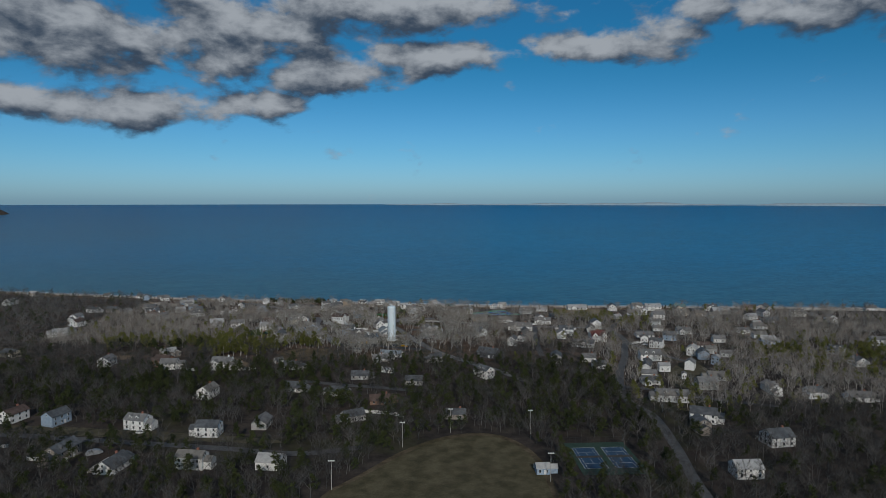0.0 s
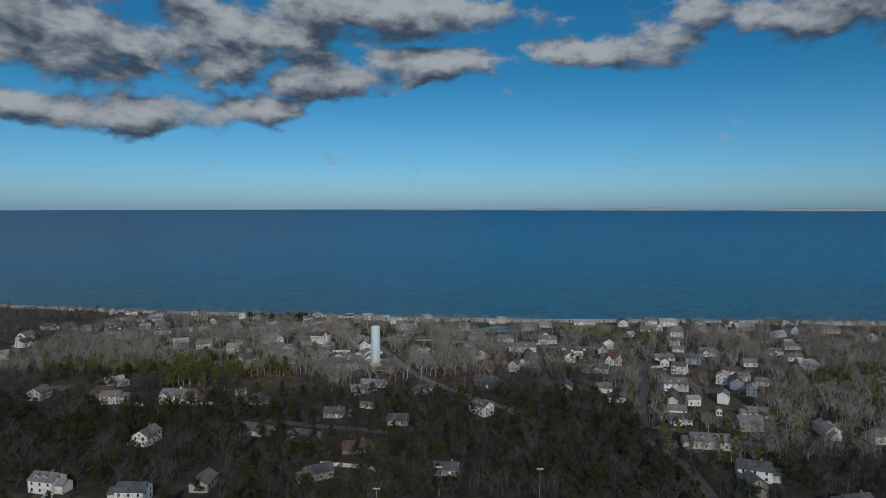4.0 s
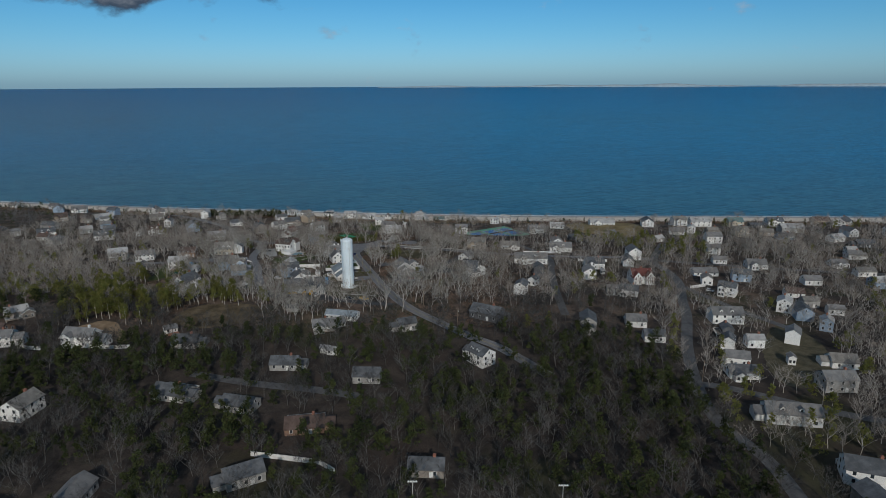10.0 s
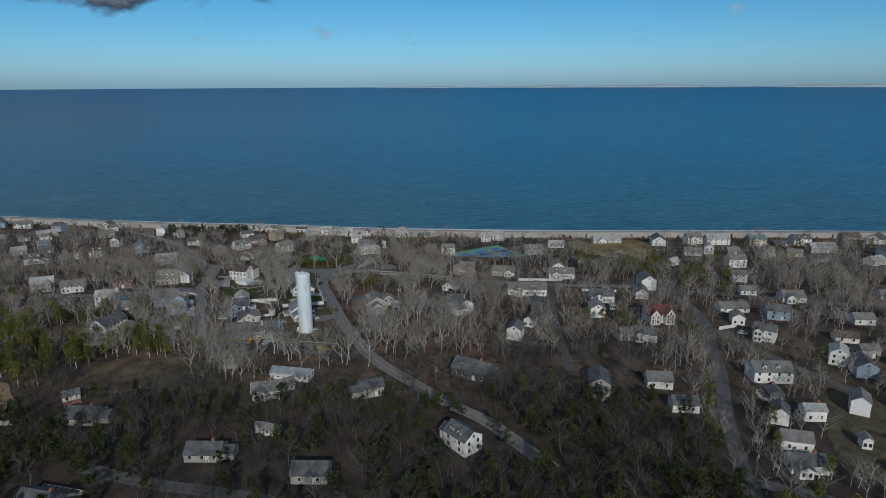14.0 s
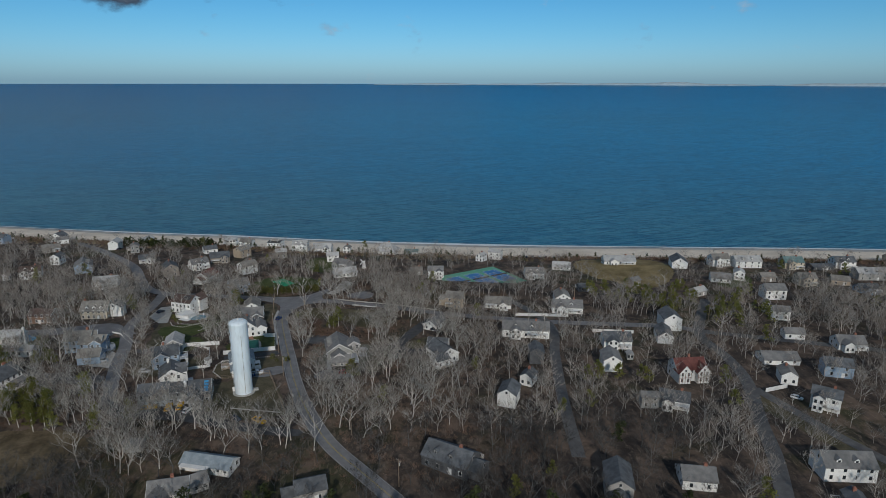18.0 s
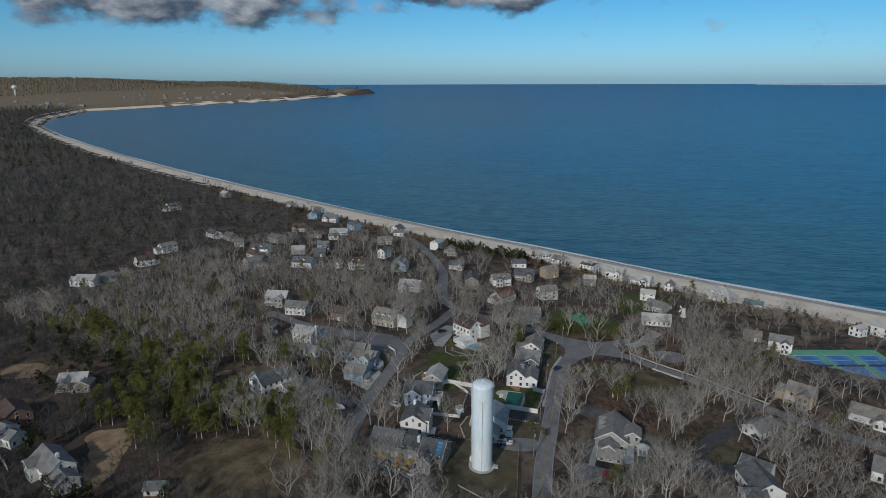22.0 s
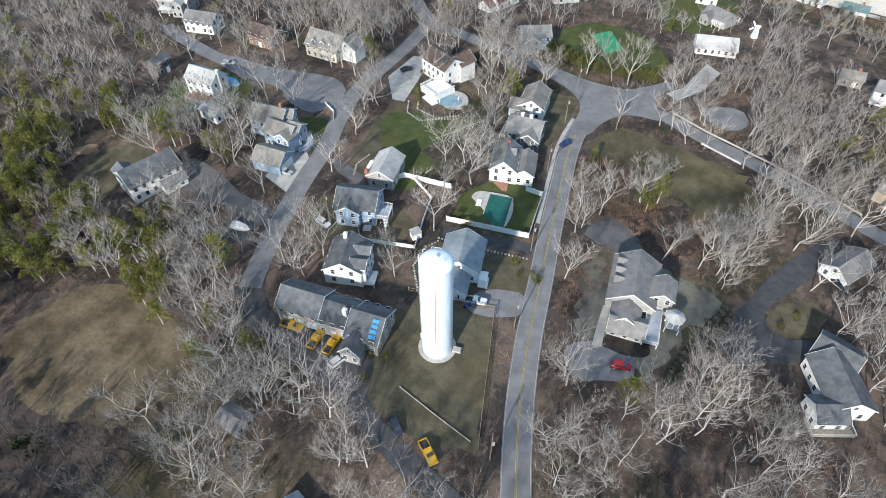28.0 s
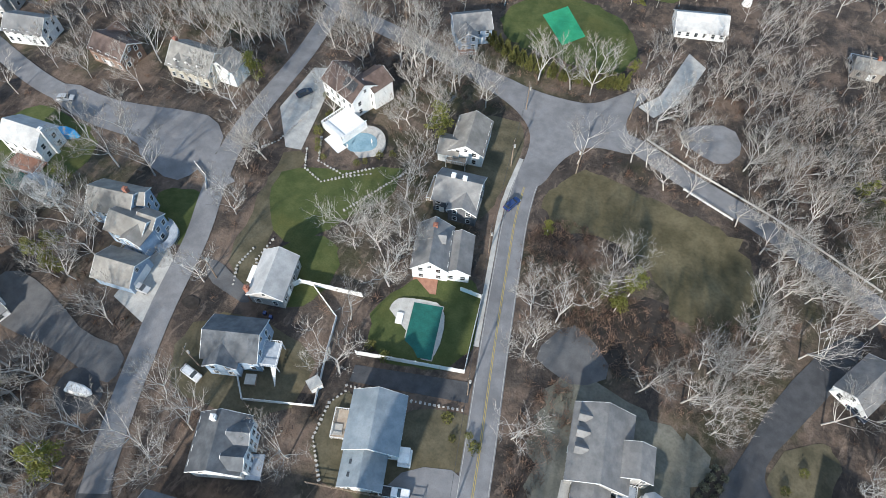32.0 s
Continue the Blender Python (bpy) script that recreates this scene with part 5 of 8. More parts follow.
far_house(-85.4, 738.4, 20, 7.7, 5.6, 6.5, "shingle", "pale", False)
far_house(8.7, 763.2, 0, 10.3, 7.4, 4.5, "grey", "green", False)
far_house(28.4, 685.8, 0, 10.1, 7.3, 7.5, "white", "grey", False)
far_house(15.5, 692.5, 10, 7.7, 5.6, 5, "shingle", "tan", False)
far_house(371.3, 746.2, 0, 15.2, 9.5, 6.5, "tan", "brown", False)
far_house(375.2, 719.5, 40, 14.4, 9.5, 8, "white", "slate", False)
far_house(309.9, 686.1, 0, 19.3, 9.5, 7.5, "grey", "pale", False)
far_house(288.6, 656.4, 0, 11.6, 8.3, 5, "blue", "slate", False)
far_house(324.3, 647.1, 20, 11.6, 8.3, 6, "white", "pale", False)
far_house(310.0, 606.1, 0, 7.4, 5.3, 6, "white", "pale", False)
far_house(241.3, 536.1, -5, 10.4, 7.5, 5.5, "white", "grey", False)
far_house(281.8, 575.3, 0, 10.2, 7.4, 5, "white", "grey", False)
far_house(218.1, 513.3, -12, 10.1, 7.3, 5, "white", "brown", False)
far_house(199.7, 489.5, 60, 9.9, 7.1, 8, "white", "pale", False)
far_house(203.4, 478.2, 75, 11.7, 8.4, 7.5, "blue", "slate", False)
far_house(216.6, 495.2, 0, 8.7, 6.2, 6, "grey", "tan", False)
far_house(224.3, 483.9, -15, 8.1, 5.9, 5, "white", "grey", False)
far_house(206.4, 461.8, 60, 8.1, 5.9, 7, "blue", "pale", False)
far_house(160.3, 473.4, -3, 15.9, 9.5, 8, "white", "grey", False)
far_house(153.1, 455.5, 80, 7.4, 5.4, 5.5, "charcoal", "slate", False)
far_house(147.0, 440.0, 65, 8.2, 5.9, 6.5, "white", "slate", False)
far_house(159.9, 441.2, -3, 7.8, 5.6, 6, "white", "pale", False)
far_house(143.2, 422.8, -15, 10.0, 7.2, 6, "white", "grey", False)
far_house(139.8, 410.7, -5, 11.8, 8.5, 5, "white", "slate", False)
far_house(181.0, 446.4, 60, 8.9, 6.4, 7.5, "white", "grey", False)
far_house(167.2, 422.2, 75, 4.3, 3.1, 4.5, "white", "grey", False)
far_house(114.8, 448.5, -5, 9.9, 7.1, 5.5, "white", "slate", False)
far_house(-316.8, 670.5, 32, 13.4, 9.5, 7.5, "white", "slate", False)
far_house(-346.5, 675.9, 42, 7.4, 5.4, 6, "grey", "grey", False)
far_house(-292.6, 685.8, 37, 9.7, 7.0, 6, "grey", "pale", False)
far_house(-264.6, 662.9, 20, 14.8, 9.5, 7, "white", "slate", False)
far_house(-274.2, 689.2, 32, 9.3, 6.7, 6, "charcoal", "slate", False)
far_house(-287.1, 707.0, 32, 9.0, 6.5, 6, "blue", "grey", False)
far_house(-231.0, 681.3, 24, 11.9, 8.6, 7, "white", "brown", False)
far_house(-241.5, 673.2, 92, 4.2, 3.0, 4.5, "white", "tan", False)
far_house(-348.6, 744.1, 22, 12.5, 9.0, 6.5, "tan", "brown", False)
far_house(-319.7, 733.7, 32, 8.9, 6.4, 6, "shingle", "brown", False)
far_house(-361.5, 796.5, 24, 14.0, 9.5, 7, "white", "grey", False)
far_house(-383.3, 797.2, 117, 12.9, 9.3, 8, "blue", "grey", False)
far_house(-314.4, 755.8, 32, 15.5, 9.5, 5, "blue", "pale", False)
far_house(-304.4, 737.2, 52, 7.4, 5.3, 5, "white", "grey", False)
far_house(-233.6, 713.8, 94, 8.4, 6.1, 7.5, "white", "slate", False)
far_house(-204.6, 694.1, 117, 14.2, 10.2, 8, "blue", "grey", False)
far_house(-261.6, 751.6, 32, 12.0, 8.7, 5.5, "shingle", "tan", False)
far_house(-274.8, 787.7, 32, 8.3, 6.0, 5.5, "white", "grey", False)
far_house(-171.9, 660.5, 17, 13.8, 9.5, 6.5, "white", "pale", False)
far_house(-218.4, 761.6, 97, 10.0, 7.2, 8, "white", "pale", False)
far_house(-198.3, 750.9, 117, 7.9, 5.7, 7, "grey", "grey", False)
far_house(-175.1, 720.2, 27, 10.3, 7.4, 5.5, "white", "slate", False)
far_house(-143.9, 686.5, 120, 12.0, 8.6, 8.5, "shingle", "slate", False)
far_house(-219.8, 597.2, 24, 12.4, 8.9, 8, "grey", "pale", False)
far_house(-132.2, 703.8, 42, 11.4, 8.2, 7, "white", "grey", False)
far_house(-125.1, 724.0, 22, 13.0, 9.4, 7, "shingle", "slate", False)
far_house(-142.4, 752.0, 32, 9.7, 7.0, 5.5, "white", "slate", False)
far_house(-114.2, 739.8, 62, 10.3, 7.4, 8, "tan", "tan", False)
far_house(-96.3, 694.1, 47, 10.7, 7.7, 8, "white", "tan", False)
far_house(-185.2, 559.8, 92, 6.7, 4.8, 6, "charcoal", "slate", False)


# ---- water tower ----
def water_tower(x, y):
    z = gz(x, y)
    r, top = 3.28, 28.4
    t = thing("water_tower", "tall pale blue steel standpipe water tank on a grass plot", "water tower", pose(x, y, z))
    prof = [(r + 0.9, -0.6), (r + 0.9, 0.25), (r + 0.25, 0.25), (r + 0.02, 0.3)]
    part("foundation", Geo().lathe(prof, 48), M_CONCRETE, t)
    for k in range(12):
        a, b = 0.25 + k * (top - 0.25) / 12, 0.25 + (k + 1) * (top - 0.25) / 12
        part("shell_ring", Geo().lathe([(r, a), (r, b)], 64), M_TOWER, t, smooth=True)
    dome = [(r + 0.06, top - 0.1), (r + 0.06, top + 0.06)] + [(r * math.cos(a), top + 0.06 + 1.25 * math.sin(a)) for a in np.linspace(0.05, 1.54, 10)] + [(0.02, top + 1.31)]
    part("dome", Geo().lathe(dome, 64), M_TOWER, t, smooth=True)
    part("vent", Geo().lathe([(0.25, top + 1.2), (0.25, top + 1.6), (0.42, top + 1.6), (0.40, top + 1.75), (0.02, top + 1.85)], 16), M_WHITE, t)
    part("hatch", Geo().box(1.2, -0.4, top + 0.95, 1.9, 0.4, top + 1.28), M_WHITE, t)
    a = radians(-62)
    c, s = math.cos(a), math.sin(a)
    part("riser_pipe", Geo().tube([(c * (r + 0.1), s * (r + 0.1), 0.3), (c * (r + 0.1), s * (r + 0.1), top - 4.0)], [0.07, 0.07], 8), M_CONCRETE, t)
    g = Geo()
    a2 = radians(198)
    for o in (-0.22, 0.22):
        px_, py_ = math.cos(a2) * (r + 0.2) - math.sin(a2) * o, math.sin(a2) * (r + 0.2) + math.cos(a2) * o
        g.tube([(px_, py_, 2.5), (px_, py_, top + 1.0)], [0.03, 0.03], 6)
    for k in range(86):
        zz = 2.6 + k * 0.3
        g.tube([(math.cos(a2) * (r + 0.2) + math.sin(a2) * 0.22, math.sin(a2) * (r + 0.2) - math.cos(a2) * 0.22, zz), (math.cos(a2) * (r + 0.2) - math.sin(a2) * 0.22, math.sin(a2) * (r + 0.2) + math.cos(a2) * 0.22, zz)], [0.015, 0.015], 4, cap=False)
    part("ladder", g, M_TOWER, t)
    for ang in (172, 186, 200):
        q = radians(ang)
        part("antenna", Geo().tube([(math.cos(q) * (r + 0.15), math.sin(q) * (r + 0.15), top - 0.9), (math.cos(q) * (r + 0.15), math.sin(q) * (r + 0.15), top + 1.1)], [0.05, 0.05], 6), M_WHITE, t)
    part("valve_box", Geo().box(r + 0.2, -0.6, 0.0, r + 2.0, 0.6, 0.75), M_CONCRETE, t, m=pose(0, 0, 0, 0, 0, 20))
    part("cabinet", Geo().box(-0.4, -0.3, 0.0, 0.4, 0.3, 1.7), M_WHITE, t, m=pose(-r - 0.7, 0.2, 0.2))
    clear(x, y, r + 3)


water_tower(-43.0, 516.4)

# ---- plots, drives, lawns ----
plot("lawn_1", [(-55, 524), (-37, 531), (-27, 512), (-24, 500), (-34, 496), (-52, 499), (-58, 510)], M_GRASS, 0.06, "thin winter grass round the water tower", ragged=0.8)
plot("lawn_2", rounded([(-61.7, 570.4), (-56, 578), (-50, 577), (-44, 574), (-43, 557), (-60, 551), (-65.6, 557.5)]), M_GREEN, 0.06, "green lawn round the swimming pool", ragged=0.8)
plot("lawn_3", rounded([(-105.9, 581.7), (-93.6, 588.2), (-79.3, 599.8), (-77.3, 590.8), (-83, 574.7), (-90.7, 564.7), (-98.3, 568.3)]), M_GREEN, 0.06, "mown green lawn behind the white house", ragged=0.8)
plot("lawn_4", rounded([(-45, 602), (-45.5, 613), (-40, 621.5), (-28, 621), (-19, 619), (-6, 620), (1, 616), (7, 603), (1, 591), (-8, 589), (-13, 597), (-25, 603), (-36, 600)]), M_OLIVE, 0.06, "patchy dormant grass clearing", ragged=1.2)
plot("lawn_5", rounded([(-56, 536), (-45, 549), (-36, 551), (-31, 541), (-44, 534), (-46, 528), (-58, 526), (-61.8, 537.8), (-59, 546)]), M_GRASS, 0.05, "thin winter lawn round the metal-roofed house", ragged=0.8)
plot("lawn_6", rounded([(-81.2, 551.3), (-75.4, 559.2), (-79.2, 571.9), (-86.9, 570.6), (-92.7, 560.7), (-90.9, 553)]), M_GREEN, 0.05, "bright green back lawn", ragged=0.8)
plot("lawn_7", rounded([(-83.2, 548.3), (-65.7, 545.6), (-69.7, 529.8), (-83.5, 526.7), (-94.3, 529.6), (-96.9, 542.2)]), M_GRASS, 0.05, "worn yard grass with fallen leaves", ragged=0.8)
plot("lawn_8", rounded([(-22.6, 546.2), (-26, 556), (-27, 566), (-21.3, 571), (-9.3, 568.5), (1, 567), (6.8, 564.5), (4, 556), (0.6, 548), (0.2, 540), (-1.5, 533), (-6, 538.5), (-15.2, 539), (-19.5, 535)]), M_GREYLAWN, 0.05, "grey dormant lawn round the large house", ragged=1.4)
plot("lawn_9", rounded([(-107.8, 587.6), (-102.1, 564.3), (-98.4, 556.7), (-94.7, 551), (-90.8, 554.9), (-97.3, 573.2), (-102.2, 589.8)]), M_GRASS, 0.05, "strip of lawn beside the lane", ragged=0.8)
plot("lawn_10", rounded([(-121.7, 490), (-107.8, 491), (-89.9, 489), (-78, 480), (-82, 468), (-104, 458), (-124, 462), (-130, 474)]), M_FIELD, 0.05, "dormant brown meadow at the edge of the woods", ragged=0.8)
plot("lawn_11", rounded([(-81.9, 654.7), (-60, 655), (-45, 655), (-42, 668), (-52, 684), (-74, 684), (-86, 672)]), M_GREEN, 0.05, "green lawn behind the hedge", ragged=0.8)
plot("lawn_12", rounded([(-66, 734), (-44, 742), (-30, 735), (-36, 700), (-52, 694), (-62, 710)]), M_GREEN, 0.05, "green lawn near the shore", ragged=0.8)
plot("lawn_13", rounded([(-124.8, 565.7), (-113.4, 567.8), (-108, 554.5), (-115.7, 550.5), (-123.1, 558.1)]), M_GREEN, 0.05, "small green lawn beside the lane", ragged=0.8)
plot("lawn_14", rounded([(-71.8, 625.4), (-60, 628), (-55, 612), (-56, 590), (-65.6, 587.2), (-73.5, 603)]), M_GRASS, 0.05, "narrow lawn along the row of houses", ragged=0.8)
plot("lawn_15", rounded([(-178.5, 568.2), (-164, 571.7), (-146, 567.5), (-146.6, 550.4), (-173.1, 546.9)]), M_GREEN, 0.05, "back lawn with a round pool", ragged=0.8)
plot("dune_grass", rounded([(134, 744), (155, 746), (150, 752), (188, 748), (194, 722), (186, 690), (168, 664), (150, 659), (143, 676), (131, 684), (122, 716)]), M_DUNEGRASS, 0.06, "tan dune grass above the beach", ragged=0.8)
plot("lawn_16", rounded([(205, 660), (228, 672), (235, 690), (222, 700), (206, 680)]), M_GREEN, 0.06, "green lawn between seaside houses", ragged=0.8)
plot("lawn_17", rounded([(190, 470), (196, 440), (172, 400), (150, 398), (158, 430), (176, 460)]), M_GRASS, 0.05, "back lawns behind a row of cottages", ragged=0.8)
plot("lawn_18", rounded([(166, 506), (176, 498), (184, 470), (178, 466), (160, 500), (152, 520), (160, 530)]), M_GRASS, 0.05, "grass verge beside the lane", ragged=0.8)
plot("lawn_19", rounded([(-250, 322), (-80, 302), (-84, 312), (-250, 334)]), M_GRASS, 0.05, "front lawns along the road", ragged=0.8)
plot("ball_field", rounded([(-56, 200), (-50, 249), (-36, 265), (-18, 294), (5, 314), (28, 316), (42, 296), (46, 265), (44, 200)]), M_OLIVE, 0.06, "mown ball field edged by bare woods", grid=6)
plot("field_path", rounded([(-58, 200), (-52, 249), (-38, 267), (-20, 297), (4, 318), (29, 320), (45, 297), (49, 265), (48, 200)]), M_FIELD, 0.04, "worn dirt edge round the ball field", grid=6, keep=False)
plot("driveway_1", [(-61.7, 548.6), (-40, 556.5), (-38.5, 552.5), (-60.8, 545.2)], M_BLACKTOP, 0.10, "dark blacktop drive below the pool fence")
plot("driveway_2", rounded([(-45, 530), (-42.5, 537), (-33, 541), (-30.5, 534.5), (-40, 528)], 1), M_ASPHALT, 0.10, "asphalt drive beside the metal-roofed house")
plot("bog", rounded([(-25, 578), (-20, 588), (-13.5, 595), (-7, 588), (-3, 580), (-8, 573), (-17, 573)]), M_BOG, 0.05, "dark wet hollow with rushes below the clearing", ragged=1.0)
plot("brush_bed", rounded([(-44, 603), (-34, 602), (-26, 600), (-26, 590), (-28, 580), (-36, 583)]), M_LITTER, 0.04, "red-brown leaf litter under low brush", ragged=1.0)
plot("driveway_3", rounded([(-32, 568), (-28, 578.7), (-23, 578), (-15.3, 572), (-21.1, 565.8), (-26.9, 566.4)], 1), M_AGED, 0.10, "curved asphalt drive behind the large house")
plot("driveway_4", rounded([(-20.5, 531), (-16, 537.5), (-11.5, 537), (-5.7, 538.6), (-3.4, 532), (-8.7, 529.6), (-13.9, 525.5)], 1), M_ASPHALT, 0.10, "asphalt parking court")
plot("lawn_20", rounded([(15.8, 568), (20, 576), (26.4, 580), (29.5, 572), (23, 563), (18, 562.5)]), M_GRASS, 0.06, "tufted grass inside the bend of a drive", ragged=0.6)
plot("driveway_5", rounded([(8.2, 560), (8.4, 552), (14, 551), (21, 555), (30, 562), (28, 567), (20, 562.5), (16, 565), (15.5, 570), (20, 580), (30, 604), (24, 606), (14, 583), (11, 568)], 1), M_BLACKTOP, 0.11, "new black drive curving to a white house")
plot("driveway_6", rounded([(-79, 502), (-54, 508), (-50.5, 503), (-48, 497), (-36, 494.5), (-22, 492), (-14, 491), (-16, 486.5), (-30, 488), (-42, 491), (-52, 493.5), (-62, 496), (-76, 496)], 1), M_BLACKTOP, 0.10, "dark patched parking lot of the row house")
plot("driveway_7", [(-115, 545.8), (-112.8, 552.5), (-105.4, 546.9), (-104.8, 535.3), (-114.3, 537.1)], M_CONCRETE, 0.10, "pale concrete drive")
plot("driveway_8", rounded([(-103.5, 553.5), (-100, 554.5), (-95, 553), (-89, 551.8), (-88.4, 548.6), (-94, 549), (-99.5, 549.6)], 1), M_AGED, 0.11, "asphalt drive to the small house")
plot("driveway_9", [(-117.7, 599.4), (-119.4, 617), (-113.7, 620.2), (-108.3, 603.8), (-104.1, 589.8), (-107.9, 588.6)], M_CONCRETE, 0.10, "pale drive beside the white house")
plot("driveway_10", rounded([(-176, 574), (-173, 580.5), (-158, 580), (-146.5, 583), (-138, 586), (-129, 588), (-121, 582), (-121, 571), (-124, 566), (-135.5, 568), (-141, 572.5), (-158, 570.5)], 1), M_ASPHALT, 0.12, "grey asphalt court beside the lane")
plot("driveway_11", [(-32, 655), (-36, 648), (-31, 646), (-26, 656), (-24, 672), (-30, 676)], M_CONCRETE, 0.10, "curved pale gravel drive")
plot("driveway_12", rounded([(-24, 643), (-21, 648.6), (-11.8, 653.5), (-6.8, 646), (-10.3, 638), (-18.1, 639.5)], 1), M_ASPHALT, 0.10, "small grey parking area under trees")
plot("lawn_21", rounded([(-171.6, 538.2), (-171.5, 558.4), (-159.5, 553.3), (-158.1, 541.9), (-167.8, 533.3)]), M_GREEN, 0.05, "sloping green back lawn", ragged=0.8)
plot("lawn_22", rounded([(-168.8, 514.8), (-159.9, 529.4), (-149.9, 530.3), (-148.5, 519.6), (-146.1, 506.9), (-152.3, 500.9)]), M_GRASS, 0.05, "mossy winter lawn beside the long house", ragged=0.8)
plot("sand_patch_1", rounded([(-174.8, 516.8), (-169.4, 522.6), (-165.6, 519.7), (-170.8, 514.8)]), M_DIRT, 0.07, "heap-strewn sandy patch", ragged=0.5)
plot("sand_patch_2", rounded([(-263, 479), (-250, 487), (-240, 482), (-244, 471), (-257, 467)]), M_DIRT, 0.07, "tan sandy yard cleared of grass", ragged=0.9)
plot("sand_patch_3", rounded([(-175, 461), (-172, 470), (-159, 472.5), (-149, 461), (-143, 452), (-140, 444), (-148, 446), (-158, 455)]), M_DIRT, 0.07, "tan bare yard behind the large white house", ragged=0.9)
plot("boat_pad", rounded([(-110.5, 522.5), (-103, 522.5), (-99.5, 518), (-104, 513.5), (-110.5, 515.5)]), M_BLACKTOP, 0.12, "dark asphalt pad with a covered boat", ragged=0.3)
plot("garden_walk", [(-17.2, 548.1), (-15.6, 548.5), (-14.1, 542.0), (-12.9, 536.8), (-14.9, 536.1), (-15.9, 541)], M_CONCRETE, 0.12, "pale concrete garden walk")
plot("mulch_bed_3", rounded([(-13.8, 541.4), (-7.6, 543.4), (-3.4, 543.0), (-3.1, 539.9), (-8, 537.4), (-12.4, 537.2)]), M_MULCH, 0.11, "dark mulch bed below the deck")
plot("lane_end", rounded([(-94.2, 509.7), (-89.1, 511.8), (-85.5, 506.5), (-80, 503.4), (-76, 502), (-76, 496.6), (-85.5, 498.4), (-92.2, 503.2)], 1), M_BLACKTOP, 0.13, "dark patched asphalt where the lane meets the parking lot", ragged=0.4)
plot("planter_island", rounded([(-101.3, 542.3), (-100.4, 545.1), (-97.2, 545), (-97, 542.2)]), M_MULCH, 0.2, "small mulched planter island at the lane")
plot("driveway_13", rounded([(-141.3, 525.5), (-139.4, 532.2), (-130.1, 532.2), (-120.5, 529.9), (-113.8, 528), (-103, 529.5), (-100.8, 522.7), (-105.2, 521.7), (-116.9, 522.6), (-128.7, 521.1), (-134.6, 521.6)], 1), M_AGED, 0.10, "asphalt drive at the wood's edge")
plot("mulch_bed_1", rounded([(7, 566), (10, 563), (7, 548), (5, 536), (1, 536), (3, 550)]), M_MULCH, 0.12, "long dark mulch bed with rounded shrubs")


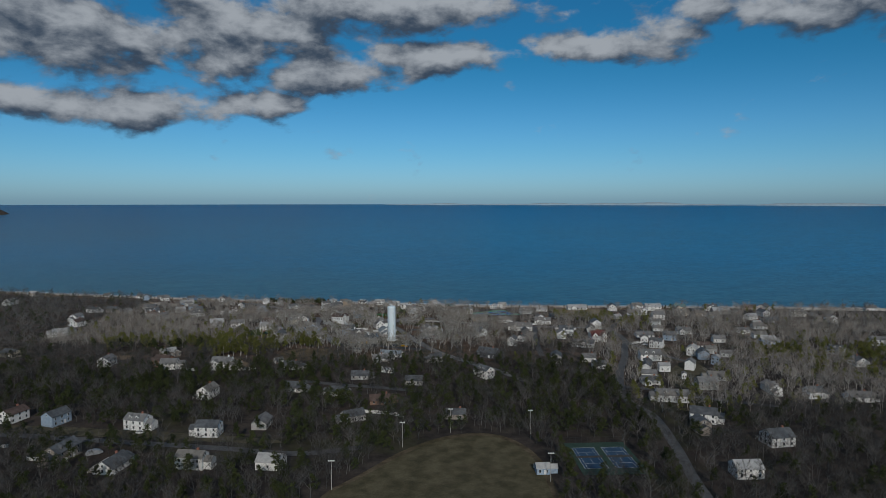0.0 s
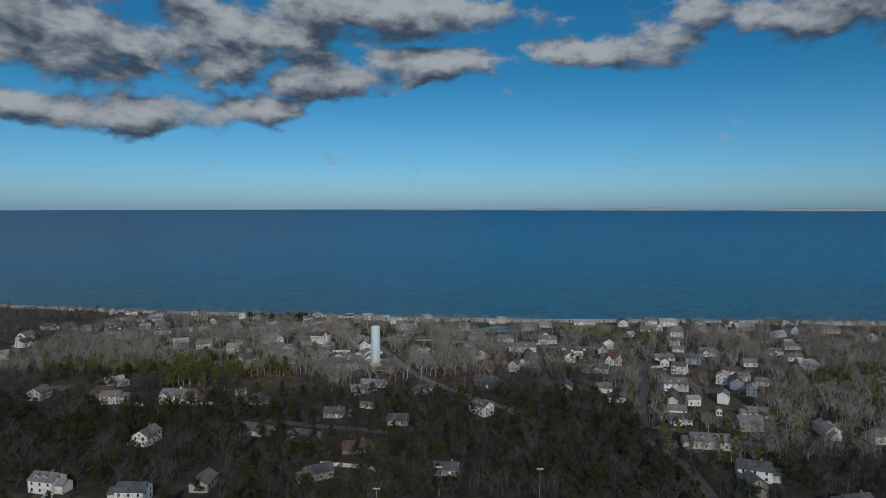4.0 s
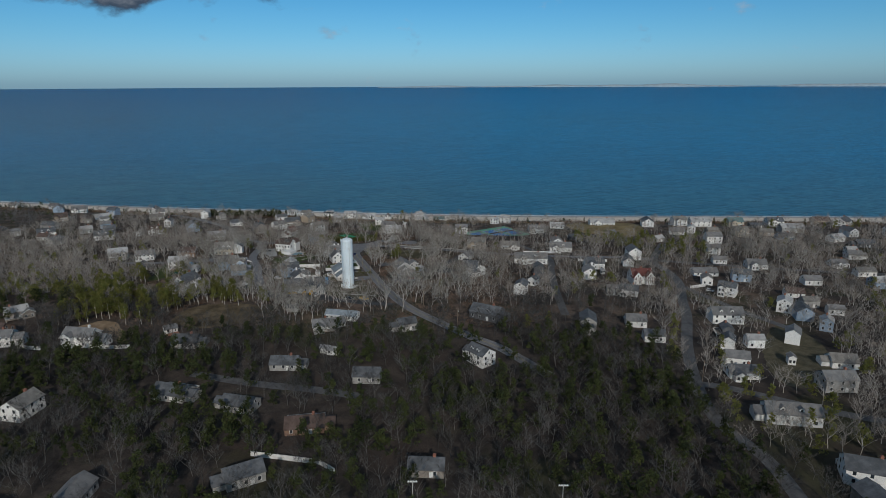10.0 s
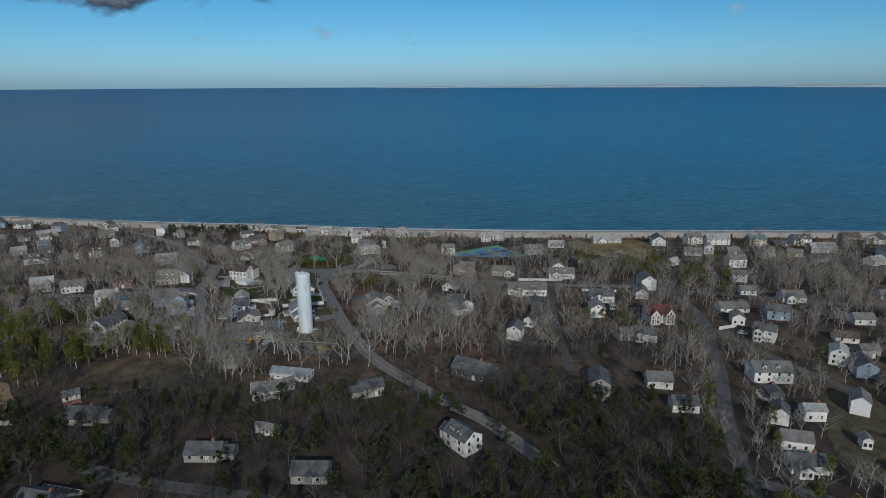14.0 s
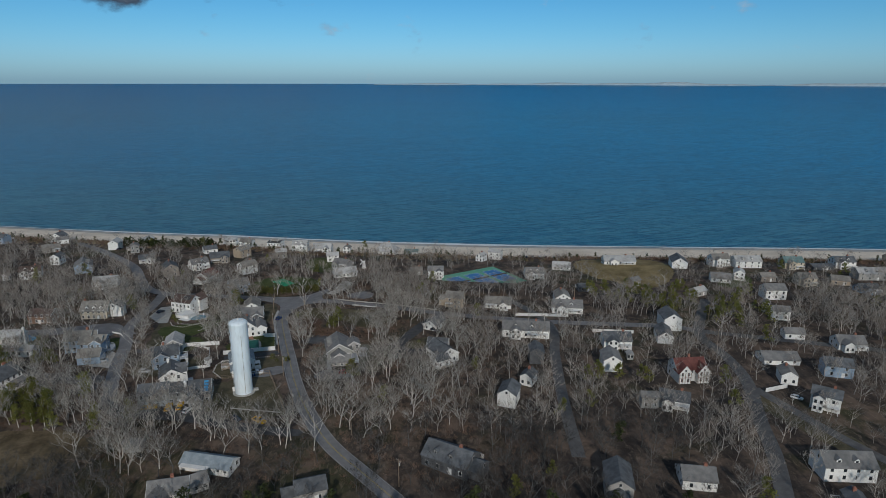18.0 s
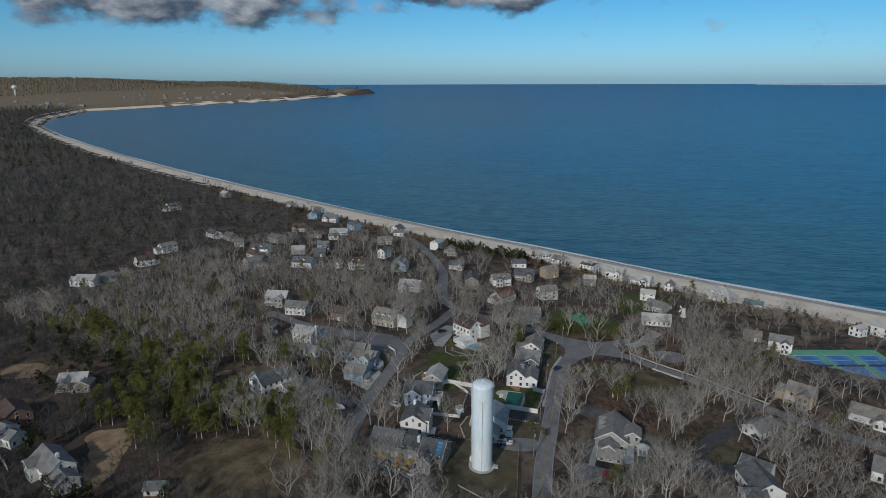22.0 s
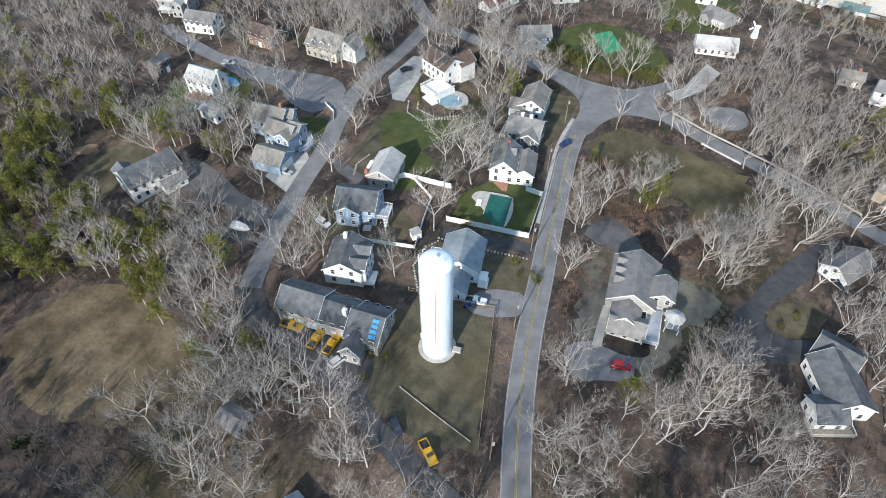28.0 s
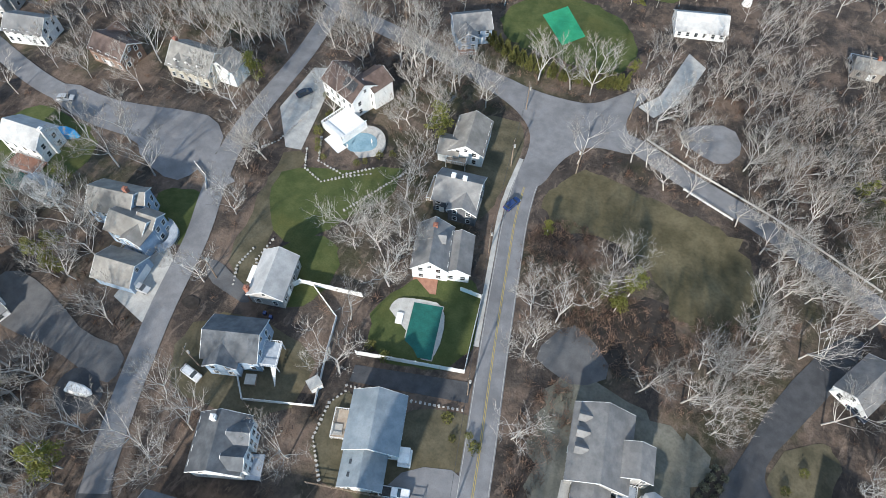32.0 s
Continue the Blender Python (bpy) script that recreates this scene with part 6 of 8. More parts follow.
# ---- swimming pools and courts ----
def swimming_pool():
    c = Vector((-53.7, 561.6))
    z = gz(c.x, c.y)
    t = thing("swimming_pool", "covered rectangular swimming pool with dark green winter cover and concrete apron", "pool", pose(c.x, c.y, z + 0.12, 0, 0, 17))
    outline = rounded([(-4.2, -7.2), (4.0, -7.2), (4.3, 6.8), (-3.0, 7.0), (-7.4, 6.4), (-8.2, 1.5), (-7.0, -2.8), (-4.6, -4.4)], 2)
    g = Geo()
    n = len(outline)
    g.solid([(x, y, -0.3) for x, y in outline] + [(x, y, 0.12) for x, y in outline], [tuple(range(n - 1, -1, -1)), tuple(range(n, 2 * n))] + [(k, (k + 1) % n, n + (k + 1) % n, n + k) for k in range(n)])
    part("apron", g, M_CONCRETE, t)
    g = Geo()
    for a, b, q, d in ((-3.3, -6.2, 3.3, -5.95), (-3.3, 5.95, 3.3, 6.2), (-3.3, -5.95, -3.05, 5.95), (3.05, -5.95, 3.3, 5.95)):
        g.box(a, b, 0.1, q, d, 0.19)
    part("coping", g, M_CONCRETE, t)
    g = Geo()
    nx, ny = 8, 16
    for i in range(nx + 1):
        for j in range(ny + 1):
            u, v = i / nx, j / ny
            g.v.append((-3.1 + 6.2 * u, -6.0 + 12.0 * v, 0.215 - 0.05 * math.sin(u * math.pi) * math.sin(v * math.pi)))
    for i in range(nx):
        for j in range(ny):
            a = i * (ny + 1) + j
            g.f.append((a, a + ny + 1, a + ny + 2, a + 1))
            g.s.append(0)
    part("pool_cover", g, M_POOLGREEN, t, "dark green mesh winter cover")
    part("diving_board", Geo().box(-6.0, 0.5, 0.12, -4.6, 3.0, 0.45), M_WHITE, t)
    t = thing("garden_pool", "kidney-shaped blue garden pool with stone surround", "pool", pose(-93.6, 598.7, gz(-93.6, 598.7) + 0.1, 0, 0, 30))
    rim = rounded([(-7.4, -3.8), (0, -5.0), (7.0, -3.8), (7.4, 3.0), (3.5, 6.4), (-4.0, 5.6), (-8.0, 2.4)], 3)
    n = len(rim)
    part("patio", Geo().solid([(x, y, -0.4) for x, y in rim] + [(x, y, 0.1) for x, y in rim], [tuple(range(n, 2 * n))] + [(k, (k + 1) % n, n + (k + 1) % n, n + k) for k in range(n)]), M_STONE, t)
    rim = rounded([(-5.2, -1.6), (0.2, -3.0), (5.0, -2.2), (5.2, 1.8), (2.0, 3.8), (-2.2, 2.6), (-5.0, 1.8)], 3)
    n = len(rim)
    part("pool_water", Geo().solid([(x, y, 0.1) for x, y in rim] + [(x, y, 0.14) for x, y in rim], [tuple(range(n, 2 * n))] + [(k, (k + 1) % n, n + (k + 1) % n, n + k) for k in range(n)]), M_POOLBLUE, t)
    for k in range(3):
        u = thing("patio_umbrella", "closed white patio umbrella beside the garden pool", "umbrella", pose(-94.8 + (-4, 0.5, 5)[k], 600.4 + (-5.2, -4.6, -0.5)[k], gz(-93.6, 598.7) + 0.2))
        part("pole", Geo().tube([(0, 0, 0), (0, 0, 2.4)], [0.04, 0.04], 6), M_WHITE, u)
        part("canopy", Geo().lathe([(0.16, 1.2), (0.22, 1.5), (0.05, 2.5)], 8), M_WHITE, u)
    clear(-93.6, 598.7, 9)
    clear(c.x, c.y, 9)


M_STONE = material("pale_stone", (0.34, 0.33, 0.31), (0.48, 0.46, 0.43), 0.9, scale=1.2, fine=4.0, bump=0.03, stain=(0.26, 0.25, 0.24))
M_POOLBLUE = material("pool_water_blue", (0.16, 0.27, 0.33), (0.22, 0.34, 0.40), 0.25, scale=0.4, fine=2.0, bump=0.0)
M_COURTBLUE = material("court_blue", (0.03, 0.16, 0.40), (0.05, 0.21, 0.48), 0.85, scale=0.4, fine=4.0, bump=0.0)
M_COURTDIM = material("dark_court_blue", (0.020, 0.060, 0.12), (0.032, 0.085, 0.16), 0.85, scale=0.4, fine=4.0, bump=0.0)
M_COURTGREEN = material("court_green", (0.10, 0.32, 0.22), (0.15, 0.40, 0.28), 0.85, scale=0.3, fine=4.0, bump=0.0)
M_COURTDARK = material("dark_court_green", (0.025, 0.055, 0.04), (0.04, 0.08, 0.06), 0.85, scale=0.3, fine=4.0, bump=0.0)
M_COURTBRIGHT = material("bright_court_green", (0.02, 0.26, 0.12), (0.03, 0.33, 0.16), 0.85, scale=0.4, fine=4.0, bump=0.0)
M_YELLOW = material("yellow_paint", (0.34, 0.27, 0.10), (0.44, 0.34, 0.12), 0.6, scale=1.0, fine=6.0, bump=0.0)
swimming_pool()


def tennis_courts(x, y, rot, count, label, apron=(18.5, 36.5), green=None):
    z = gz(x, y)
    t = thing("tennis_court", label, "tennis court", pose(x, y, z, 0, 0, rot))
    w = apron[0] * count * 0.82
    part("surround", Geo().box(-w / 2, -apron[1] / 2, -1.5, w / 2, apron[1] / 2, 0.3), green or M_COURTGREEN, t)
    for k in range(count):
        cx = (k - (count - 1) / 2) * 14.5
        part("playing_surface", Geo().box(cx - 5.48, -11.9, 0.3, cx + 5.48, 11.9, 0.33), M_COURTDIM if green else M_COURTBLUE, t)
        g = Geo()
        for a, b, c, d in ((-5.5, -11.95, -5.35, 11.95), (5.35, -11.95, 5.5, 11.95), (-4.15, -11.9, -4.05, 11.9), (4.05, -11.9, 4.15, 11.9), (-5.5, -11.95, 5.5, -11.8), (-5.5, 11.8, 5.5, 11.95), (-4.1, -6.45, 4.1, -6.35), (-4.1, 6.35, 4.1, 6.45), (-0.05, -6.4, 0.05, 6.4)):
            g.box(cx + a, b, 0.33, cx + c, d, 0.345)
        part("court_lines", g, M_WHITE, t)
        part("net", Geo().box(cx - 6.2, -0.03, 0.35, cx + 6.2, 0.03, 1.3).box(cx - 6.4, -0.06, 0.3, cx - 6.25, 0.06, 1.4).box(cx + 6.25, -0.06, 0.3, cx + 6.4, 0.06, 1.4), M_DARK, t)
    for s in (-1, 1):
        n = int(w / 3)
        for k in range(n + 1):
            part("fence_post", cached("court_post", lambda: Geo().tube([(0, 0, 0), (0, 0, 3.2)], [0.035, 0.035], 5).mesh("fence_post", M_DARK)), None, t, m=pose(-w / 2 + w * k / n, s * apron[1] / 2, 0))
        part("fence_rail", Geo().box(-w / 2, s * apron[1] / 2 - 0.02, 3.15, w / 2, s * apron[1] / 2 + 0.02, 3.2), M_DARK, t)
    for a in np.linspace(-w / 2, w / 2, 6):
        for b in np.linspace(-apron[1] / 2, apron[1] / 2, 6):
            q = pose(x, y, 0, 0, 0, rot) @ Vector((a, b, 0))
            clear(q.x, q.y, 4.2)


tennis_courts(57.5, 681, 32, 3, "three blue tennis courts with green surround")
for cx_, cy_, cr_ in ((48, 662, 15), (60, 664, 13), (38, 672, 12), (72, 672, 10), (57, 683, 22)):
    clear(cx_, cy_, cr_)
tennis_courts(77, 287, 3, 2, "dark green and blue tennis courts beside the ball field", green=M_COURTDARK)
plot("green_court", [(-74, 671), (-69, 679), (-59, 668), (-63.5, 661)], M_COURTBRIGHT, 0.12, "bright green backyard sports court")

# yellow centre line and pale edge lines of the main road
def line_along(name, pts, offset, width, mat, label, lift=0.17):
    p = np.array(pts, float)
    d = np.gradient(p, axis=0)
    d /= np.hypot(d[:, :1], d[:, 1:])
    ribbon(name, p + np.stack([-d[:, 1], d[:, 0]], 1) * offset, width, mat, lift, label)


for off, nm in ((-0.14, "centre_line_1"), (0.14, "centre_line_2")):
    line_along(nm, MAIN, off, 0.13, M_YELLOW, "faded yellow road line")
for off, nm in ((-2.75, "edge_line_1"), (2.75, "edge_line_2")):
    line_along(nm, MAIN, off, 0.09, M_CONCRETE, "faded white road edge line")
line_along("pavement", MAIN[8:12], 3.7, 1.1, M_CONCRETE, "narrow concrete pavement along the road", 0.15)


# ---- fences and walls ----
def fence(pts, height, mat, label, panel=2.4, solid=True, group=""):
    """Posts and panels along a line on the ground."""
    x0, y0 = pts[0]
    t = thing("fence", label, "fence", pose(x0, y0, gz(x0, y0)), group)
    z0 = gz(x0, y0)
    for (ax, ay), (bx, by) in zip(pts, pts[1:]):
        length = math.hypot(bx - ax, by - ay)
        n = max(1, round(length / panel))
        ang = math.degrees(math.atan2(by - ay, bx - ax))
        w = length / n
        for k in range(n):
            px_, py_ = ax + (bx - ax) * k / n, ay + (by - ay) * k / n
            m = pose(px_ - x0, py_ - y0, gz(px_, py_) - z0, 0, 0, ang)
            part("post", cached(("post", height, mat.name), lambda: Geo().box(-0.07, -0.07, -0.5, 0.07, 0.07, height + 0.12).box(-0.1, -0.1, height + 0.12, 0.1, 0.1, height + 0.18).mesh("post", mat)), None, t, m=m)
            if solid:
                me = cached(("panel", height, round(w, 1), mat.name), lambda: Geo().box(0.07, -0.03, -0.15, round(w, 1) - 0.07, 0.03, height).box(0.07, -0.05, height - 0.14, round(w, 1) - 0.07, 0.05, height).mesh("panel", mat))
            else:
                def rails():
                    g = Geo()
                    for zz in (0.35, 0.85, height - 0.1):
                        g.box(0.07, -0.03, zz - 0.06, round(w, 1) - 0.07, 0.03, zz + 0.06)
                    return g.mesh("rail", mat)
                me = cached(("rails", height, round(w, 1), mat.name), rails)
            part("panel" if solid else "rail", me, None, t, m=m)
            clear(px_, py_, 1.2)
    return t


W1, W2 = 1.8, 1.2
fence([(-62.7, 550.6), (-42.0, 557.6), (-46.5, 574.5), (-51.5, 574)], W1, M_WHITE, "tall white vinyl fence round the pool yard")
fence([(-82.4, 537.5), (-76.6, 532.2), (-63.8, 537.7), (-68.1, 548.5), (-70.5, 555.4), (-79.7, 559.6)], W2, M_WHITE, "low white fence round a back yard")
fence([(-87.1, 550.2), (-81.7, 558.6), (-68.5, 562.3)], W1, M_WHITE, "white fence between two gardens")
fence([(-57, 525.5), (-37.5, 532), (-23.5, 501)], 1.7, M_WOOD, "weathered grey fence round the tank plot", solid=False)
fence([(-44, 503.8), (-34.4, 502.6), (-25.5, 501.7)], 0.4, M_CONCRETE, "low pale kerb wall across the tank plot")
fence([(-189, 440), (-176, 437.5)], 1.9, M_WHITE, "white fence beside a large house")
fence([(-148, 437.5), (-134, 438)], 1.9, M_WHITE, "white fence beside a large house")
fence([(-52, 352), (-28, 347), (-22, 342)], 1.9, M_WHITE, "long white fence in the woods")
fence([(163, 527), (174, 531)], 1.8, M_WHITE, "short white fence beside the lane")
fence([(108, 590), (128, 588)], 1.6, M_WHITE, "white fence behind cottages")
fence([(72, 612), (100, 611)], 1.6, M_WHITE, "white fence under bare trees")
fence([(-30, 637.6), (-17, 633.4), (4, 628.4), (30, 619.4)], 0.6, M_CONCRETE, "low pale wall along the side road")
fence([(-17, 626), (-4, 622.6)], 0.6, M_WHITE, "short white rail beside the side road", solid=False)
fence([(-86.9, 465.6), (-87.1, 472.9), (-78.2, 472.3), (-78.6, 465.8), (-83, 465.2)], 1.1, M_WOOD, "weathered wooden rail pen at the edge of the meadow", solid=False)
fence([(-236, 302), (-215, 299)], 1.8, M_WHITE, "white fence beside a road")
fence([(-196, 284), (-176, 283)], 1.8, M_WHITE, "white fence behind a house")


def stone_wall(pts, label, h=0.7):
    """A dry wall of single rounded stones."""
    x0, y0 = pts[0]
    z0 = gz(x0, y0)
    t = thing("stone_wall", label, "stone wall", pose(x0, y0, z0))
    rng = random.Random(int(x0 * 7 + y0))
    shapes = []
    for k in range(4):
        def make(k=k):
            g = Geo()
            r2 = random.Random(k)
            pts8 = [(a * r2.uniform(0.75, 1), b * r2.uniform(0.75, 1), c * r2.uniform(0.75, 1)) for c in (-0.28, 0.28) for a, b in ((-0.42, -0.3), (0.42, -0.3), (0.42, 0.3), (-0.42, 0.3))]
            g.solid(pts8, [(3, 2, 1, 0), (4, 5, 6, 7), (0, 1, 5, 4), (1, 2, 6, 5), (2, 3, 7, 6), (3, 0, 4, 7)])
            return g.mesh("stone", M_STONE)
        shapes.append(cached(("stone", k), make))
    for (ax, ay), (bx, by) in zip(pts, pts[1:]):
        n = max(1, int(math.hypot(bx - ax, by - ay) / 0.85))
        for k in range(n):
            px_, py_ = ax + (bx - ax) * k / n, ay + (by - ay) * k / n
            part("stone", rng.choice(shapes), None, t, m=pose(px_ - x0, py_ - y0, gz(px_, py_) - z0 + 0.12, 0, 0, rng.uniform(0, 180)) @ Matrix.Scale(rng.uniform(0.45, 0.85), 4))
            clear(px_, py_, 0.9)


stone_wall([(-60.8, 544.2), (-50, 547), (-38, 551)], "low dry stone wall beside the blacktop drive")
stone_wall([(-55.5, 527), (-60.8, 532.8), (-61.8, 539.7), (-60, 544)], "low dry stone wall at the garden edge")
stone_wall([(-78.3, 596.8), (-81.2, 588.7), (-84.9, 578.6)], "row of garden boulders across the lawn")
stone_wall([(-102.3, 595.9), (-98.4, 589), (-90.8, 588.3), (-85.1, 594.5)], "curved garden stone edging")
fence([(-122.8, 573.2), (-118.1, 571.4), (-115.3, 568.2)], 0.9, M_WHITE, "short curved white garden wall beside the lane")
stone_wall([(-95.9, 560.6), (-96.2, 555.4), (-93.6, 550.5)], "low curved stone edging of a garden")
stone_wall([(-103.1, 590.8), (-99.8, 585.4), (-94.1, 583.8), (-89.8, 588.3), (-84.6, 592.6)], "curved stone edging round a round terrace")
fence([(-87, 466), (-84.9, 473.5), (-77, 471.6)], 0.8, M_WOOD, "low timber enclosure in the meadow")
stone_wall([(-113.9, 583.4), (-110.7, 589.5), (-110.1, 601.7), (-114.3, 609.8)], "dry stone wall beside the lane")
stone_wall([(-88.9, 553), (-93.6, 558.7), (-93.6, 565.5)], "curved row of garden stones")


# ---- vehicles ----
def car_paint(name, c):
    return material(name, tuple(v * 0.9 for v in c), c, 0.25, 0.1, scale=0.5, fine=3.0, bump=0.0, spec=0.6)


PAINT = {"white": car_paint("white_car_paint", (0.75, 0.76, 0.77)), "yellow": car_paint("yellow_truck_paint", (0.75, 0.42, 0.02)), "dark": car_paint("dark_blue_car_paint", (0.03, 0.04, 0.06)),
         "blue": car_paint("blue_car_paint", (0.02, 0.05, 0.16)), "red": car_paint("red_car_paint", (0.38, 0.02, 0.03)), "silver": car_paint("silver_car_paint", (0.42, 0.44, 0.46))}
M_TYRE = material("tyre_rubber", (0.015, 0.015, 0.015), (0.03, 0.03, 0.03), 0.9, scale=3.0, fine=10.0, bump=0.0)
M_LAMP = material("headlight", (0.6, 0.6, 0.58), (0.75, 0.75, 0.72), 0.15, scale=3.0, fine=10.0, bump=0.0)
M_TAIL = material("tail_light", (0.35, 0.01, 0.01), (0.45, 0.02, 0.02), 0.2, scale=3.0, fine=10.0, bump=0.0)


def hull(sections):
    """A body through cross-sections: x, half width, bottom, top."""
    g = Geo()
    for x, w, b, t in sections:
        s = min(0.12, (t - b) * 0.3)
        g.v += [(x, -w, b), (x, w, b), (x, w, t - s), (x, w - s, t), (x, -w + s, t), (x, -w, t - s)]
    n = 6
    for k in range(len(sections) - 1):
        for j in range(n):
            a, b = k * n + j, k * n + (j + 1) % n
            g.f.append((a, b, b + n, a + n))
            g.s.append(0)
    g.f += [tuple(range(n - 1, -1, -1)), tuple(range((len(sections) - 1) * n, len(sections) * n))]
    g.s += [0, 0]
    return g


def vehicle(x, y, rot, paint, pickup=False, label="", category="car"):
    t = thing("pickup_truck" if pickup else "car", label, category, pose(x, y, gz(x, y) + 0.17, 0, 0, rot), "parked vehicles")
    p = PAINT[paint]
    if pickup:
        part("body", hull([(2.75, 0.86, 0.42, 0.95), (2.6, 0.94, 0.4, 1.08), (1.1, 0.96, 0.4, 1.14), (-0.6, 0.96, 0.4, 1.12), (-0.65, 0.96, 0.4, 0.62), (-2.7, 0.94, 0.42, 0.62)]), p, t)
        part("cab", hull([(1.15, 0.84, 1.1, 1.16), (0.55, 0.8, 1.1, 1.78), (-0.45, 0.8, 1.1, 1.8), (-0.62, 0.84, 1.1, 1.2)]), p, t)
        part("windscreen", hull([(1.12, 0.74, 1.16, 1.24), (0.62, 0.72, 1.2, 1.73)]), M_GLASS, t, m=pose(0.04, 0, 0.02))
        g = Geo().box(-2.7, -0.94, 0.6, -0.65, -0.84, 1.1).box(-2.7, 0.84, 0.6, -0.65, 0.94, 1.1).box(-2.75, -0.94, 0.6, -2.65, 0.94, 1.1)
        part("cargo_bed", g, p, t)
        part("bed_liner", Geo().box(-2.64, -0.83, 0.62, -0.66, 0.83, 0.7), M_DARK, t)
        ax = (1.75, -1.75)
    else:
        part("body", hull([(2.25, 0.72, 0.4, 0.68), (2.1, 0.86, 0.32, 0.78), (0.95, 0.9, 0.3, 0.95), (-1.6, 0.9, 0.3, 1.0), (-2.15, 0.84, 0.34, 0.92), (-2.25, 0.74, 0.42, 0.8)]), p, t)
        part("roof", hull([(0.55, 0.66, 1.4, 1.44), (0.2, 0.68, 1.38, 1.5), (-1.2, 0.68, 1.38, 1.5), (-1.6, 0.64, 1.36, 1.42)]), p, t)
        part("glazing", hull([(1.15, 0.76, 0.9, 0.96), (0.45, 0.7, 0.92, 1.4), (-1.35, 0.7, 0.95, 1.4), (-1.95, 0.76, 0.93, 0.99)]), M_GLASS, t)
        ax = (1.38, -1.38)
    for a in ax:
        for s in (-1, 1):
            w = part("wheel", cached("wheel", lambda: Geo().tube([(0, -0.11, 0), (0, 0.11, 0)], [0.33, 0.33], 14).mesh("wheel", M_TYRE)), None, t, m=pose(a, s * 0.82, 0.2))
            part("rim", cached("rim", lambda: Geo().tube([(0, -0.12, 0), (0, 0.12, 0)], [0.2, 0.2], 10).mesh("rim", PAINT["silver"])), None, w)
    fx = 2.7 if pickup else 2.15
    for s in (-1, 1):
        part("headlight", cached("headlight", lambda: Geo().box(-0.06, -0.16, -0.07, 0.06, 0.16, 0.07).mesh("headlight", M_LAMP)), None, t, m=pose(fx, s * 0.62, 0.66 if not pickup else 0.85))
        part("tail_light", cached("tail_light", lambda: Geo().box(-0.05, -0.14, -0.09, 0.05, 0.14, 0.09).mesh("tail_light", M_TAIL)), None, t, m=pose(-fx - 0.05, s * 0.66, 0.76))
    clear(x, y, 3.0)


vehicle(-88.4, 531.6, -5, "white", label="white saloon car parked beside the lane")
vehicle(-42.4, 531.5, 20, "white", True, "white pickup truck in an asphalt drive", "truck")
vehicle(-58.8, 501.5, 77, "white", label="white estate car in the row-house lot")
vehicle(-51.6, 600.8, 72, "blue", label="dark blue car parked at the road edge")
vehicle(-73.1, 503, 12, "yellow", True, "yellow work pickup beside the row house", "truck")
vehicle(-66.3, 503.2, 98, "yellow", True, "yellow work pickup nosed out of its bay", "truck")
vehicle(-62.5, 504, 98, "yellow", True, "yellow work pickup with dark bed", "truck")
vehicle(-31.2, 495.2, -30, "yellow", True, "yellow pickup truck on the grass verge", "truck")
vehicle(-39.6, 496.2, -32, "dark", label="dark blue car beside the tank plot")
vehicle(-7.4, 534.3, 20, "red", label="red car in the parking court")
vehicle(-110.3, 541.2, 5, "silver", label="silver-blue car on a concrete drive")
vehicle(29, 588, -30, "dark", label="dark car in the lane")
vehicle(172.5, 521.5, -40, "white", label="white van beside a white fence")
vehicle(-159, 318, 4, "white", label="white car on the front lawn of a house")
vehicle(-168.1, 574.7, 30, "silver", label="silver car in the dark court")
vehicle(-115.1, 606.7, 60, "dark", label="dark car on the pale drive")
for i, (vx, vy) in enumerate(((96, 752), (101, 753), (106, 752.5), (111, 753), (117, 752), (-222, 762), (-214, 758))):
    vehicle(vx, vy, 80 + 5 * (i % 3), ("dark", "silver", "white")[i % 3], label="small parked car above the beach")

b = thing("boat", "small boat under a white winter cover on a trailer", "boat", pose(-105.3, 518.7, gz(-105.3, 518.7), 0, 0, 12))
part("hull", hull([(3.0, 0.1, 0.9, 1.2), (2.2, 0.7, 0.7, 1.3), (0.5, 1.1, 0.6, 1.35), (-2.4, 1.05, 0.6, 1.3)]), PAINT["white"], b)
part("cover", hull([(2.8, 0.1, 1.2, 1.3), (1.6, 0.75, 1.25, 1.8), (-0.5, 0.9, 1.3, 2.0), (-2.3, 0.9, 1.25, 1.6)]), M_WHITE, b)
part("trailer", Geo().box(-2.2, -0.9, 0.35, 2.0, -0.75, 0.5).box(-2.2, 0.75, 0.35, 2.0, 0.9, 0.5).box(2.0, -0.1, 0.35, 4.0, 0.1, 0.5).box(-1.0, -1.2, 0, -0.4, -1.0, 0.6).box(-1.0, 1.0, 0, -0.4, 1.2, 0.6), M_DARK, b)
clear(-105.3, 518.7, 4)
M_TARP = material("blue_tarpaulin", (0.02, 0.30, 0.62), (0.04, 0.42, 0.75), 0.5, scale=1.0, fine=4.0, bump=0.04)
b = thing("covered_boat", "boat under a bright blue tarpaulin", "boat", pose(-157.5, 565.3, gz(-157.5, 565.3), 0, 0, 18))
part("cover", hull([(3.6, 0.15, 0.5, 1.0), (2.2, 1.0, 0.3, 1.9), (0.0, 1.3, 0.3, 2.3), (-2.6, 1.2, 0.3, 2.0), (-3.3, 1.1, 0.4, 1.3)]), M_TARP, b)
part("trailer", Geo().box(-3.0, -0.9, 0.0, 2.6, -0.75, 0.5).box(-3.0, 0.75, 0.0, 2.6, 0.9, 0.5), M_DARK, b)
clear(-157.5, 565.3, 4)
b = thing("covered_boat", "boat on a trailer under a pale blue cover", "boat", pose(-168, 291, gz(-168, 291), 0, 0, 25))
